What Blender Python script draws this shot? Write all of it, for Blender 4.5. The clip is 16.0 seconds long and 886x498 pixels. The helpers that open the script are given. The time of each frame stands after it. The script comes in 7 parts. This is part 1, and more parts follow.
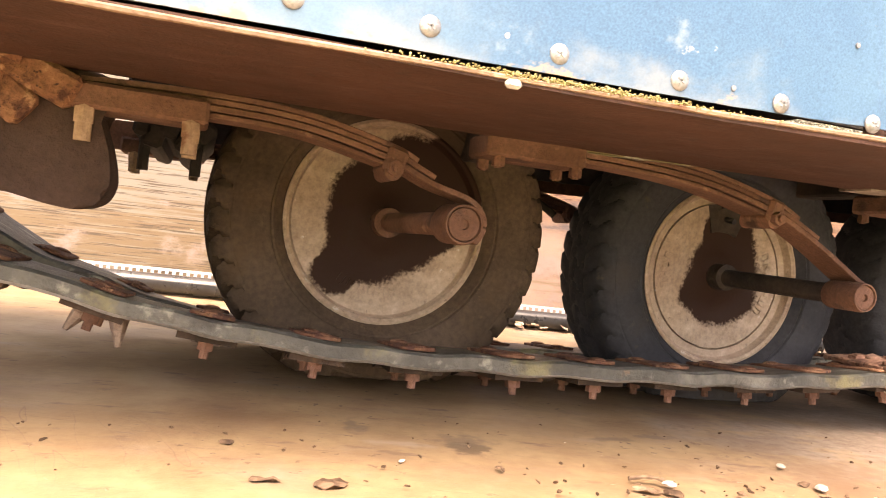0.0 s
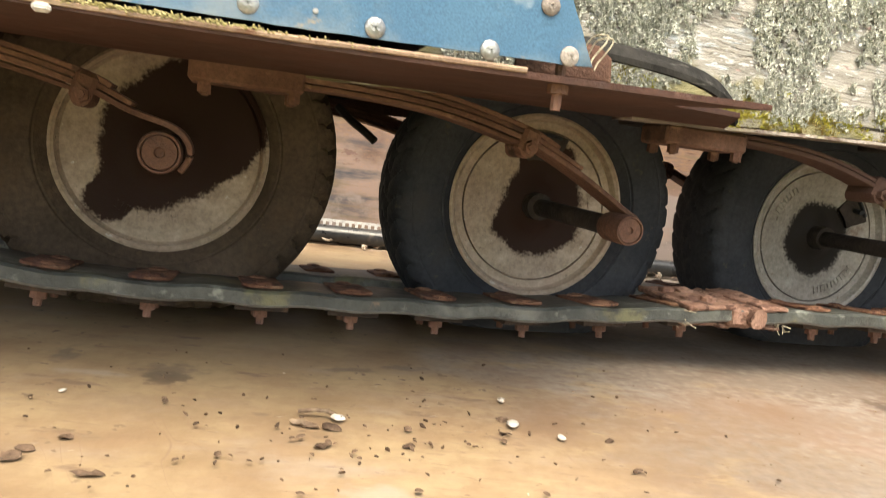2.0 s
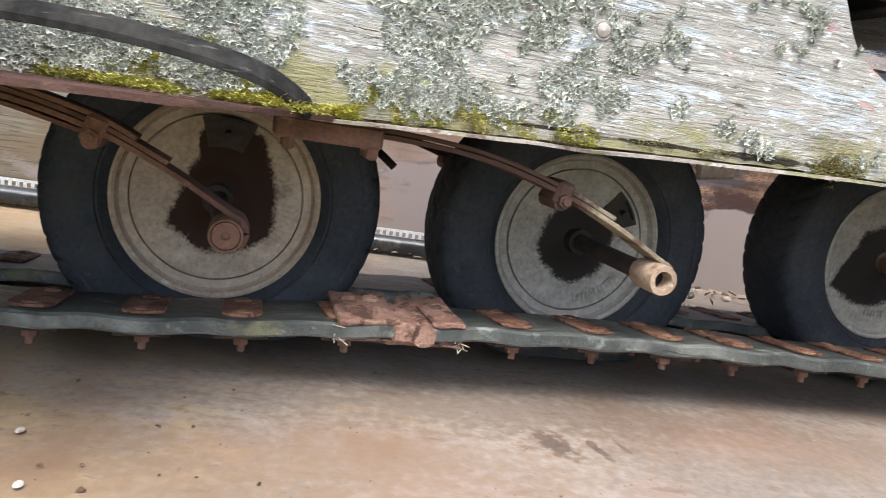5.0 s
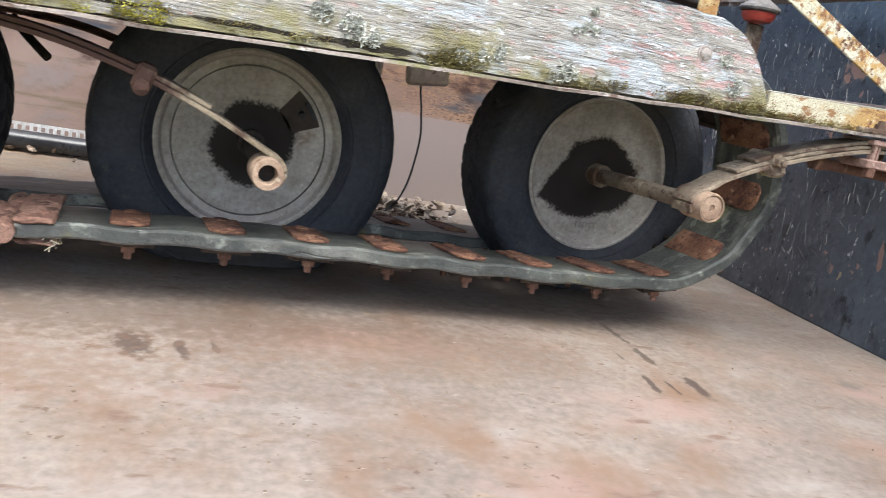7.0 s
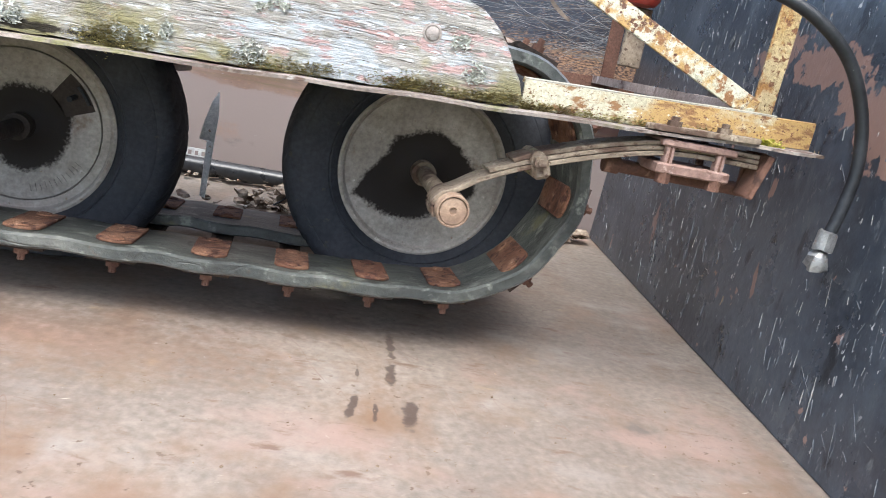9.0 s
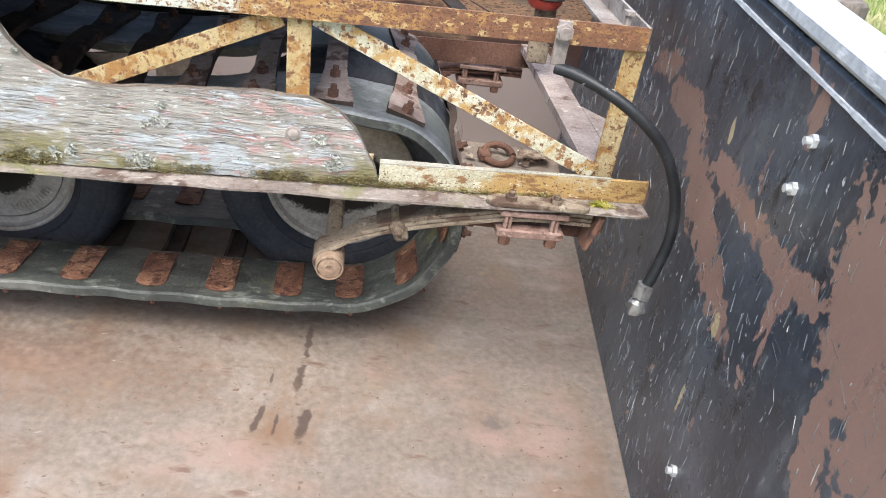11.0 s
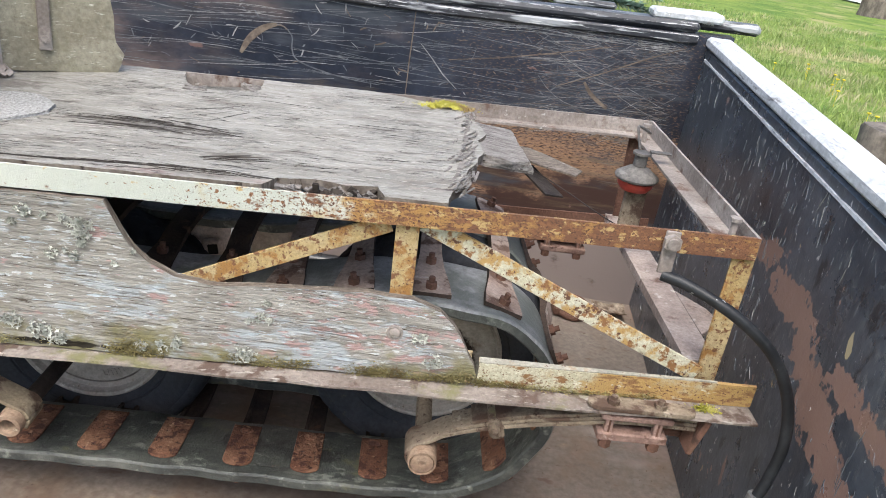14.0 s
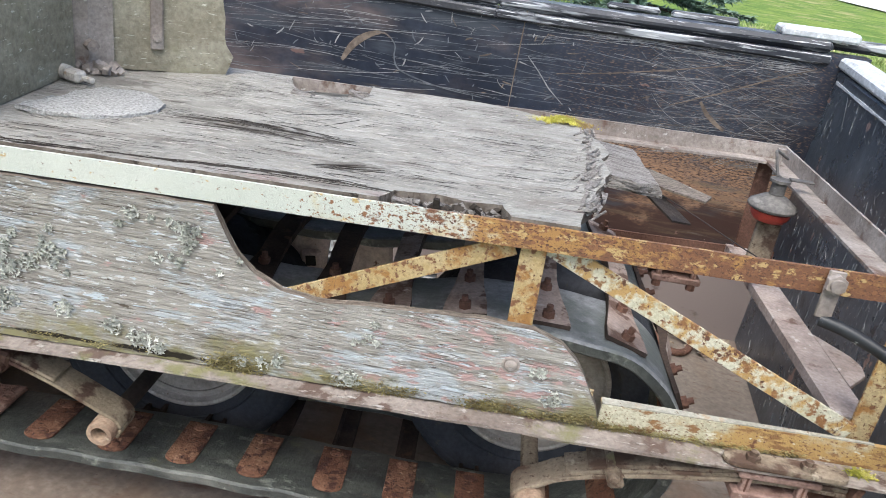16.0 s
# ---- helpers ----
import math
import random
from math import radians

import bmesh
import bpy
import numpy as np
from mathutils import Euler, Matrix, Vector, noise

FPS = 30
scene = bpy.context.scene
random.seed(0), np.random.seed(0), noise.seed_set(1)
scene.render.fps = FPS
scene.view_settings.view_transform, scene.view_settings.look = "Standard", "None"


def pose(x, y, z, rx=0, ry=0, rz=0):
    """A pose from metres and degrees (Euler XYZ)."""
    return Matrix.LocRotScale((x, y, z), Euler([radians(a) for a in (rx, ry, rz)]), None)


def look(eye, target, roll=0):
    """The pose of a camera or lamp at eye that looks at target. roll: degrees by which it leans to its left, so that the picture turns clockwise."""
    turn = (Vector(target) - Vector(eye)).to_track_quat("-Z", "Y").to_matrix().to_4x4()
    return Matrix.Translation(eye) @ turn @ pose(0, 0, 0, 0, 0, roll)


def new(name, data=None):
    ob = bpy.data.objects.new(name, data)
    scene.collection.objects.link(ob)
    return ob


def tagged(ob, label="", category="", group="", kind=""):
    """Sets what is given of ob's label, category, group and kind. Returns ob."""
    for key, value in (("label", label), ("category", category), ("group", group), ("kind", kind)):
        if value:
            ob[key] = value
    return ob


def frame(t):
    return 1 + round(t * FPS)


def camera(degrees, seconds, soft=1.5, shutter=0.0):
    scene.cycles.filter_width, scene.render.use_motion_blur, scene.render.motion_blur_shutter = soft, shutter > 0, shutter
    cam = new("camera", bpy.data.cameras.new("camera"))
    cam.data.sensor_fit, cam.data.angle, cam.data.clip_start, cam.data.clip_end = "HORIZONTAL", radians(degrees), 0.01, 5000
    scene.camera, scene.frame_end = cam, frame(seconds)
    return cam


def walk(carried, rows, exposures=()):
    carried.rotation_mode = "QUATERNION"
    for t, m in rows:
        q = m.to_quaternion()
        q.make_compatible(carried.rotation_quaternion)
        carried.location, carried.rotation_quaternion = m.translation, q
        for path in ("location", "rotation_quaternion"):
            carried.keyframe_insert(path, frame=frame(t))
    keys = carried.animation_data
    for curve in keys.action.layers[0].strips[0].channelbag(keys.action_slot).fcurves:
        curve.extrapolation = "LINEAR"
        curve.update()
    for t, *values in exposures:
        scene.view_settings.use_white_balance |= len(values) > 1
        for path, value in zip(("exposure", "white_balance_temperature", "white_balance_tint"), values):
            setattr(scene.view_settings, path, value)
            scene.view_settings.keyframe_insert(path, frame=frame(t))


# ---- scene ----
cam = camera(60.0, 16.0, soft=0.45, shutter=0.25)
PATH = [
    (0, (0.255, 0.026, 0.188), (0.865, 1.93, 0.168), 6.6),
    (0.5, (0.317, 0.01, 0.211), (0.887, 1.927, 0.197), 7.3),
    (1, (0.374, -0.011, 0.23), (0.943, 1.906, 0.224), 6.3),
    (1.5, (0.485, -0.024, 0.237), (1.075, 1.887, 0.21), 7.0),
    (2, (0.552, -0.043, 0.233), (1.113, 1.862, 0.0), 7.1),
    (2.5, (0.627, -0.038, 0.206), (1.14, 1.867, -0.122), 7.5),
    (3, (0.752, -0.03, 0.248), (1.218, 1.886, -0.089), 9.1),
    (3.2, (0.763, -0.025, 0.25), (1.21, 1.9, -0.059), 8.4),
    (5.3, (1.041, -0.052, 0.326), (1.587, 1.846, 0.013), 9.0),
    (5.5, (1.074, -0.062, 0.33), (1.603, 1.841, 0.013), 9.0),
    (6, (1.145, -0.081, 0.313), (1.73, 1.791, -0.079), 9.2),
    (6.5, (1.244, -0.094, 0.297), (1.982, 1.714, -0.135), 10.7),
    (7, (1.345, -0.116, 0.32), (2.084, 1.69, -0.117), 10.6),
    (7.5, (1.471, -0.159, 0.353), (2.139, 1.667, -0.112), 10.9),
    (8, (1.58, -0.146, 0.369), (2.186, 1.7, -0.102), 11.0),
    (8.5, (1.7, -0.14, 0.377), (2.237, 1.722, -0.117), 10.9),
    (9, (1.857, -0.154, 0.391), (2.252, 1.742, -0.109), 11.1),
    (9.2, (1.885, -0.148, 0.41), (2.261, 1.749, -0.102), 11.1),
    (11.3, (2.052, -0.212, 0.849), (2.25, 1.468, -0.218), 7.0),
    (11.5, (2.041, -0.212, 0.864), (2.194, 1.489, -0.176), 5.9),
    (12, (1.996, -0.165, 0.887), (2.117, 1.618, -0.012), 6.7),
    (12.5, (1.971, -0.142, 0.891), (2.073, 1.66, 0.029), 7.4),
    (13, (1.968, -0.149, 0.896), (2.149, 1.645, 0.031), 8.6),
    (13.5, (1.975, -0.14, 0.899), (2.122, 1.65, 0.02), 8.1),
    (14, (1.966, -0.137, 0.903), (2.091, 1.684, 0.085), 8.1),
    (14.5, (1.966, -0.134, 0.896), (2.057, 1.696, 0.094), 8.5),
    (15, (1.959, -0.135, 0.884), (1.99, 1.697, 0.084), 8.3),
    (15.5, (1.928, -0.107, 0.871), (1.912, 1.721, 0.06), 8.7),
    (16, (1.903, -0.064, 0.871), (1.848, 1.766, 0.065), 8.8),
]
walk(cam, [(t, look(eye, target, roll)) for t, eye, target, roll in PATH],
     exposures=[(0, 2.74, 9200, 24), (0.5, 2.52, 8800, 18), (1.0, 2.27, 8200, 10), (1.5, 2.17, 7500, 7), (2.0, 1.84, 7600, 5), (2.5, 1.66, 7250, 5), (3.0, 1.75, 6750, 6), (5.5, 1.61, 6150, 7), (6.2, 1.70, 6250, 7), (7.0, 1.57, 6100, 7), (8.2, 1.68, 6000, 7), (11.5, 1.3, 6350, 8), (12.5, 1.06, 6550, 8), (14, 1.06, 6350, 8), (16, 1.06, 6150, 7)])

# ---- world and light ----
SUN_DIR = (-0.12, -0.52, 1.0)
world = bpy.data.worlds.new("sky")
scene.world = world
world.use_nodes = True
wn = world.node_tree
sky = wn.nodes.new("ShaderNodeTexSky")
sky.sky_type, sky.sun_disc = "NISHITA", False
sky.sun_elevation, sky.sun_rotation = radians(62), radians(193)
sky.air_density, sky.dust_density = 1.0, 4.0
wn.nodes["Background"].inputs["Strength"].default_value = 0.15
wn.links.new(sky.outputs["Color"], wn.nodes["Background"].inputs["Color"])
sun = new("sun", bpy.data.lights.new("sun", "SUN"))
sun.data.energy, sun.data.angle, sun.data.color = 1.5, radians(40), (1.0, 0.97, 0.93)
sun.matrix_world = look(SUN_DIR, (0, 0, 0))


# ---- materials ----
ONE = (1, 1, 1)


def surf(name, base, layers=(), rough=0.7, metal=0.0, bump=0.3, grain=120.0, spec=0.35, shift=False, rvar=0.15, fine=(1, 1, 1)):
    """base: (dark, light, scale, stretch). Each layer: (colour, scale, stretch, lo, hi[, gradient (axis, a, b, weight)])."""
    m = bpy.data.materials.new(name)
    m.use_nodes = True
    nt = m.node_tree
    N, L = nt.nodes.new, nt.links.new
    bsdf = nt.nodes["Principled BSDF"]
    bsdf.inputs["Specular IOR Level"].default_value = spec
    bsdf.inputs["Metallic"].default_value = metal
    tc = N("ShaderNodeTexCoord")
    vec = tc.outputs["Object"]
    if shift:
        info = N("ShaderNodeObjectInfo")
        sc = N("ShaderNodeMath"); sc.operation = "MULTIPLY"; sc.inputs[1].default_value = 9.0
        L(info.outputs["Random"], sc.inputs[0])
        ad = N("ShaderNodeVectorMath"); ad.operation = "ADD"
        L(vec, ad.inputs[0]); L(sc.outputs[0], ad.inputs[1])
        vec = ad.outputs[0]

    def field(scale, stretch, detail=6.0, distort=0.0, spin=None):
        src = vec
        if spin:
            rt = N("ShaderNodeMapping"); rt.inputs["Rotation"].default_value = spin
            L(vec, rt.inputs["Vector"]); src = rt.outputs[0]
        mp = N("ShaderNodeMapping")
        mp.inputs["Scale"].default_value = stretch
        L(src, mp.inputs["Vector"])
        no = N("ShaderNodeTexNoise")
        no.inputs["Scale"].default_value = scale
        no.inputs["Detail"].default_value = detail
        no.inputs["Roughness"].default_value = 0.62
        no.inputs["Distortion"].default_value = distort
        L(mp.outputs[0], no.inputs["Vector"])
        return no.outputs["Fac"]

    def ramp(value, lo, hi):
        r = N("ShaderNodeMapRange")
        r.interpolation_type = "SMOOTHSTEP"
        r.inputs["From Min"].default_value, r.inputs["From Max"].default_value = lo, hi
        L(value, r.inputs["Value"])
        return r.outputs["Result"]

    def mix(fac, a, b):
        x = N("ShaderNodeMix")
        x.data_type = "RGBA"
        L(fac, x.inputs["Factor"])
        for sock, v in ((x.inputs[6], a), (x.inputs[7], b)):
            if isinstance(v, tuple):
                sock.default_value = (*v, 1)
            else:
                L(v, sock)
        return x.outputs[2]

    dark, light, scale, stretch = base
    col = mix(ramp(field(scale, stretch), 0.36, 0.64), dark, light)
    tone = N("ShaderNodeMix"); tone.data_type = "RGBA"; tone.blend_type = "MULTIPLY"; tone.inputs["Factor"].default_value = 0.5
    L(col, tone.inputs[6])
    g = field(grain, fine, 4.0)
    cr = N("ShaderNodeMapRange"); cr.inputs["From Min"].default_value = 0.3; cr.inputs["From Max"].default_value = 0.7
    cr.inputs["To Min"].default_value = 0.45; cr.inputs["To Max"].default_value = 1.3
    L(g, cr.inputs["Value"])
    L(cr.outputs[0], tone.inputs[7])
    col = tone.outputs[2]
    height = g
    for layer in layers:
        c, sc_, st, lo, hi = layer[:5]
        v = field(sc_, st, layer[7] if len(layer) > 7 else 7.0, 0.0, layer[6] if len(layer) > 6 else None)
        if len(layer) > 5 and layer[5]:
            for axis, a, b, wgt in (layer[5] if isinstance(layer[5][0], tuple) else (layer[5],)):
                sep = N("ShaderNodeSeparateXYZ"); L(tc.outputs["Object"], sep.inputs[0])
                rr = N("ShaderNodeMapRange")
                rr.inputs["From Min"].default_value, rr.inputs["From Max"].default_value = a, b
                rr.inputs["To Min"].default_value, rr.inputs["To Max"].default_value = -wgt, wgt
                L(sep.outputs[axis], rr.inputs["Value"])
                ad = N("ShaderNodeMath"); ad.operation = "ADD"; L(v, ad.inputs[0]); L(rr.outputs[0], ad.inputs[1])
                v = ad.outputs[0]
        k = ramp(v, lo, hi)
        if len(layer) > 8:
            mm = N("ShaderNodeMath"); mm.operation = "MULTIPLY"
            L(k, mm.inputs[0]); L(ramp(field(layer[8], ONE, 3.0), 0.42, 0.60), mm.inputs[1]); k = mm.outputs[0]
        col = mix(k, col, c)
        hm = N("ShaderNodeMath"); hm.operation = "MULTIPLY_ADD"; hm.inputs[1].default_value = -0.25
        L(k, hm.inputs[0]); L(height, hm.inputs[2]); height = hm.outputs[0]
    L(col, bsdf.inputs["Base Color"])
    rg = N("ShaderNodeMapRange")
    rg.inputs["To Min"].default_value, rg.inputs["To Max"].default_value = max(0.05, rough - rvar), min(1, rough + rvar)
    L(field(scale * 3, stretch), rg.inputs["Value"])
    L(rg.outputs[0], bsdf.inputs["Roughness"])
    if bump:
        bp = N("ShaderNodeBump")
        bp.inputs["Strength"].default_value, bp.inputs["Distance"].default_value = bump, 0.004
        L(height, bp.inputs["Height"]); L(bp.outputs[0], bsdf.inputs["Normal"])
    return m


def spots(m, colour, marks, soft=0.35, full=1.2, upright=""):
    """Stains, splits and painted shade with a place and a shape of their own: (x, y, degrees, length, width) in the
    surface's own axes; (y, z, ...) or (x, z, ...) where upright names them.
    """
    nt = m.node_tree
    N, L = nt.nodes.new, nt.links.new
    sock = nt.nodes["Principled BSDF"].inputs["Base Color"]
    tc = N("ShaderNodeTexCoord")
    no = N("ShaderNodeTexNoise"); no.inputs["Scale"].default_value = 60.0; no.inputs["Detail"].default_value = 5.0
    L(tc.outputs["Object"], no.inputs["Vector"])
    place = tc.outputs["Object"]
    if upright:
        sp, cb = N("ShaderNodeSeparateXYZ"), N("ShaderNodeCombineXYZ")
        L(place, sp.inputs[0]); L(sp.outputs["XYZ".index(upright[0])], cb.inputs[0]); L(sp.outputs[2], cb.inputs[1])
        place = cb.outputs[0]
    for x, y, deg, ln, wd in marks:
        old = sock.links[0].from_socket
        mp = N("ShaderNodeMapping"); mp.vector_type = "TEXTURE"
        mp.inputs["Location"].default_value = (x, y, 0)
        mp.inputs["Rotation"].default_value = (0, 0, radians(deg))
        mp.inputs["Scale"].default_value = (ln, wd, 1000)
        L(place, mp.inputs["Vector"])
        le = N("ShaderNodeVectorMath"); le.operation = "LENGTH"
        L(mp.outputs[0], le.inputs[0])
        ad = N("ShaderNodeMath"); ad.operation = "MULTIPLY_ADD"; ad.inputs[1].default_value = 2.0
        L(no.outputs["Fac"], ad.inputs[0]); L(le.outputs["Value"], ad.inputs[2])
        r = N("ShaderNodeMapRange"); r.interpolation_type = "SMOOTHSTEP"
        r.inputs["From Min"].default_value, r.inputs["From Max"].default_value = 2.0, full
        r.inputs["To Max"].default_value = 1 - soft
        L(ad.outputs[0], r.inputs["Value"])
        x_ = N("ShaderNodeMix"); x_.data_type = "RGBA"
        L(r.outputs[0], x_.inputs["Factor"]); L(old, x_.inputs[6]); x_.inputs[7].default_value = (*colour, 1)
        L(x_.outputs[2], sock)


def cracks(m, colour, scale, stretch, width, patch, lo=0.46, hi=0.56, spin=(0, 0, 0), warp=0.02, deep=0.6, power=1.0, detail=1.5, gate=None):
    """Thin winding lines along the grain, in patches: splits in wood, scratches in paint."""
    nt = m.node_tree
    N, L = nt.nodes.new, nt.links.new
    bsdf = nt.nodes["Principled BSDF"]
    tc = N("ShaderNodeTexCoord")
    wn_ = N("ShaderNodeTexNoise"); wn_.inputs["Scale"].default_value = 7.0; wn_.inputs["Detail"].default_value = 3.0
    L(tc.outputs["Object"], wn_.inputs["Vector"])
    sc = N("ShaderNodeVectorMath"); sc.operation = "SCALE"; sc.inputs["Scale"].default_value = warp
    L(wn_.outputs["Color"], sc.inputs[0])
    ad = N("ShaderNodeVectorMath"); ad.operation = "ADD"
    L(tc.outputs["Object"], ad.inputs[0]); L(sc.outputs[0], ad.inputs[1])
    rt = N("ShaderNodeMapping"); rt.inputs["Rotation"].default_value = spin
    L(ad.outputs[0], rt.inputs["Vector"])
    mp = N("ShaderNodeMapping"); mp.inputs["Scale"].default_value = stretch; mp.inputs["Location"].default_value = (scale, scale * 0.37, width * 900)
    L(rt.outputs[0], mp.inputs["Vector"])
    no = N("ShaderNodeTexNoise"); no.inputs["Scale"].default_value = scale; no.inputs["Detail"].default_value = detail
    L(mp.outputs[0], no.inputs["Vector"])
    off = N("ShaderNodeMath"); off.operation = "SUBTRACT"; off.inputs[1].default_value = 0.5
    L(no.outputs["Fac"], off.inputs[0])
    ab = N("ShaderNodeMath"); ab.operation = "ABSOLUTE"; L(off.outputs[0], ab.inputs[0])
    line = N("ShaderNodeMapRange"); line.inputs["From Min"].default_value, line.inputs["From Max"].default_value = width, width * 0.25
    L(ab.outputs[0], line.inputs["Value"])
    pn = N("ShaderNodeTexNoise"); pn.inputs["Scale"].default_value = patch; pn.inputs["Detail"].default_value = 4.0
    L(rt.outputs[0], pn.inputs["Vector"])
    mk = N("ShaderNodeMapRange"); mk.interpolation_type = "SMOOTHSTEP"
    mk.inputs["From Min"].default_value, mk.inputs["From Max"].default_value = lo, hi
    mk.inputs["To Max"].default_value = power
    L(pn.outputs["Fac"], mk.inputs["Value"])
    k = N("ShaderNodeMath"); k.operation = "MULTIPLY"
    L(line.outputs[0], k.inputs[0]); L(mk.outputs[0], k.inputs[1])
    if gate:
        sep = N("ShaderNodeSeparateXYZ"); L(tc.outputs["Object"], sep.inputs[0])
        gr = N("ShaderNodeMapRange"); gr.inputs["From Min"].default_value, gr.inputs["From Max"].default_value = gate[1], gate[2]
        L(sep.outputs[gate[0]], gr.inputs["Value"])
        k2 = N("ShaderNodeMath"); k2.operation = "MULTIPLY"
        L(k.outputs[0], k2.inputs[0]); L(gr.outputs[0], k2.inputs[1])
        k = k2
    old = bsdf.inputs["Base Color"].links[0].from_socket
    x = N("ShaderNodeMix"); x.data_type = "RGBA"
    L(k.outputs[0], x.inputs["Factor"]); L(old, x.inputs[6]); x.inputs[7].default_value = (*colour, 1)
    L(x.outputs[2], bsdf.inputs["Base Color"])
    if deep and bsdf.inputs["Normal"].links:
        bp = bsdf.inputs["Normal"].links[0].from_node
        h = bp.inputs["Height"].links[0].from_socket
        sub = N("ShaderNodeMath"); sub.operation = "MULTIPLY_ADD"; sub.inputs[1].default_value = -deep
        L(k.outputs[0], sub.inputs[0]); L(h, sub.inputs[2]); L(sub.outputs[0], bp.inputs["Height"])



M_FLOOR = surf("worn_bed_steel", ((0.182, 0.148, 0.120), (0.256, 0.215, 0.176), 2.2, ONE), [
    ((0.280, 0.196, 0.116), 2.4, (1, 1.4, 1), 0.42, 0.68, (0, -1.15, -1.85, 0.20)),
    ((0.300, 0.270, 0.238), 5.0, (1, 2.0, 1), 0.50, 0.82),
    ((0.315, 0.235, 0.140), 9.0, (1, 1.8, 1), 0.52, 0.70, (0, -1.15, -1.75, 0.10)),
    ((0.175, 0.108, 0.066), 5.0, (1.3, 1, 1), 0.47, 0.76),
    ((0.275, 0.190, 0.155), 3.6, (1, 1.5, 1), 0.56, 0.78, (0, -1.6, -0.6, 0.05)),
    ((0.150, 0.098, 0.072), 14.0, (1, 2.4, 1), 0.58, 0.70),
    ((0.114, 0.082, 0.065), 10.0, (5, 0.9, 1), 0.70, 0.80, None, (0, 0, 0.3)),
    ((0.120, 0.080, 0.056), 70.0, ONE, 0.64, 0.69, None, None, 3.0, 5.0),
    ((0.16, 0.12, 0.09), 34.0, (1, 3, 1), 0.60, 0.70, None, (0, 0, 0.2), 6.0, 4.0),
    ((0.385, 0.352, 0.311), 30.0, (1, 5, 1), 0.68, 0.78, None, (0, 0, 0.9)),
    ((0.40, 0.36, 0.30), 44.0, (1, 4, 1), 0.66, 0.74, None, (0, 0, -0.3), 5.0, 3.0),
    ((0.177, 0.116, 0.063), 6.0, ONE, 0.50, 0.85, (0, -1.2, -1.8, 0.06)),], rough=0.56, bump=0.16, grain=90, spec=0.4)
cracks(M_FLOOR, (0.16, 0.10, 0.075), 3.0, (1, 9, 1), 0.0035, 3.0, 0.50, 0.60, (0, 0, 1.2), 0.02, 0.1, 0.5)
cracks(M_FLOOR, (0.15, 0.10, 0.07), 5.0, (1, 12, 1), 0.0045, 4.0, 0.50, 0.58, (0, 0, 0.15), 0.02, 0.1, 0.55)
M_WALL = surf("scratched_black_paint", ((0.017, 0.021, 0.032), (0.038, 0.046, 0.066), 3.0, ONE), [
    ((0.165, 0.108, 0.086), 5.0, (0.8, 1, 2.2), 0.44, 0.58, (2, 0.46, 0.34, 0.32)),
    ((0.265, 0.200, 0.172), 3.0, (0.8, 1, 2.0), 0.42, 0.78, ((2, 0.34, 0.20, 0.10), (0, -0.5, -1.1, 0.10))),
    ((0.11, 0.066, 0.048), 5.0, (1, 1, 1.6), 0.58, 0.86, (2, 0.46, 0.30, 0.08)),
    ((0.33, 0.20, 0.115), 240.0, (0.4, 1, 1.3), 0.50, 0.82, ((2, 0.47, 0.43, 0.09), (0, -0.75, -0.50, 0.09))),
    ((0.045, 0.026, 0.021), 200.0, (0.4, 1, 1.6), 0.64, 0.78, ((2, 0.47, 0.43, 0.09), (0, -0.75, -0.50, 0.07))),
    ((0.235, 0.145, 0.088), 70.0, (0.5, 1, 1.8), 0.64, 0.84, ((2, 0.235, 0.285, 0.11), (2, 0.42, 0.36, 0.11))),
    ((0.105, 0.060, 0.045), 50.0, (0.4, 1, 2.5), 0.74, 0.84, ((2, 0.235, 0.285, 0.10), (2, 0.42, 0.36, 0.10))),
    ((0.050, 0.028, 0.023), 4.0, (1, 1, 2), 0.63, 0.74, ((2, 0.385, 0.33, 0.12), (0, -0.75, -0.35, 0.14))),
    ((0.16, 0.10, 0.085), 7.0, (1, 1, 2.4), 0.66, 0.68),
    ((0.055, 0.062, 0.074), 5.0, (0.6, 1, 3.0), 0.52, 0.68),
    ((0.150, 0.115, 0.075), 6.0, (0.5, 1, 7.0), 0.36, 0.56, ((0, -1.75, -2.05, 0.26), (2, 0.56, 0.46, 0.10))),
    ((0.185, 0.175, 0.150), 14.0, (0.35, 1, 8.0), 0.54, 0.72, ((0, -1.80, -2.1, 0.14), (2, 0.14, 0.24, 0.08))),
    ((0.075, 0.062, 0.048), 24.0, (0.3, 1, 7.0), 0.58, 0.68, (0, -1.80, -2.1, 0.07)),
    ((0.235, 0.195, 0.182), 5.0, (1, 1, 1.5), 0.64, 0.74, ((2, 0.235, 0.205, 0.22), (0, -1.35, -1.15, 0.12))),
    ((0.34, 0.32, 0.30), 60.0, (0.6, 1, 2.0), 0.70, 0.72, None, (0, 0.08, 0), 4.0, 3.0)], rough=0.36, bump=0.10, grain=60)
M_SCRATCH = surf("bare_scratched_steel", ((0.20, 0.20, 0.20), (0.36, 0.355, 0.34), 30.0, ONE), (), rough=0.55, bump=0.0, spec=0.3)
M_SCRAPE = surf("tan_scraped_primer", ((0.12, 0.095, 0.075), (0.22, 0.175, 0.135), 25.0, ONE), (), rough=0.7, bump=0.0, spec=0.2)
M_SCUFF = surf("grey_scuffed_paint", ((0.095, 0.103, 0.115), (0.170, 0.178, 0.188), 25.0, ONE), (), rough=0.6, bump=0.0, spec=0.3)
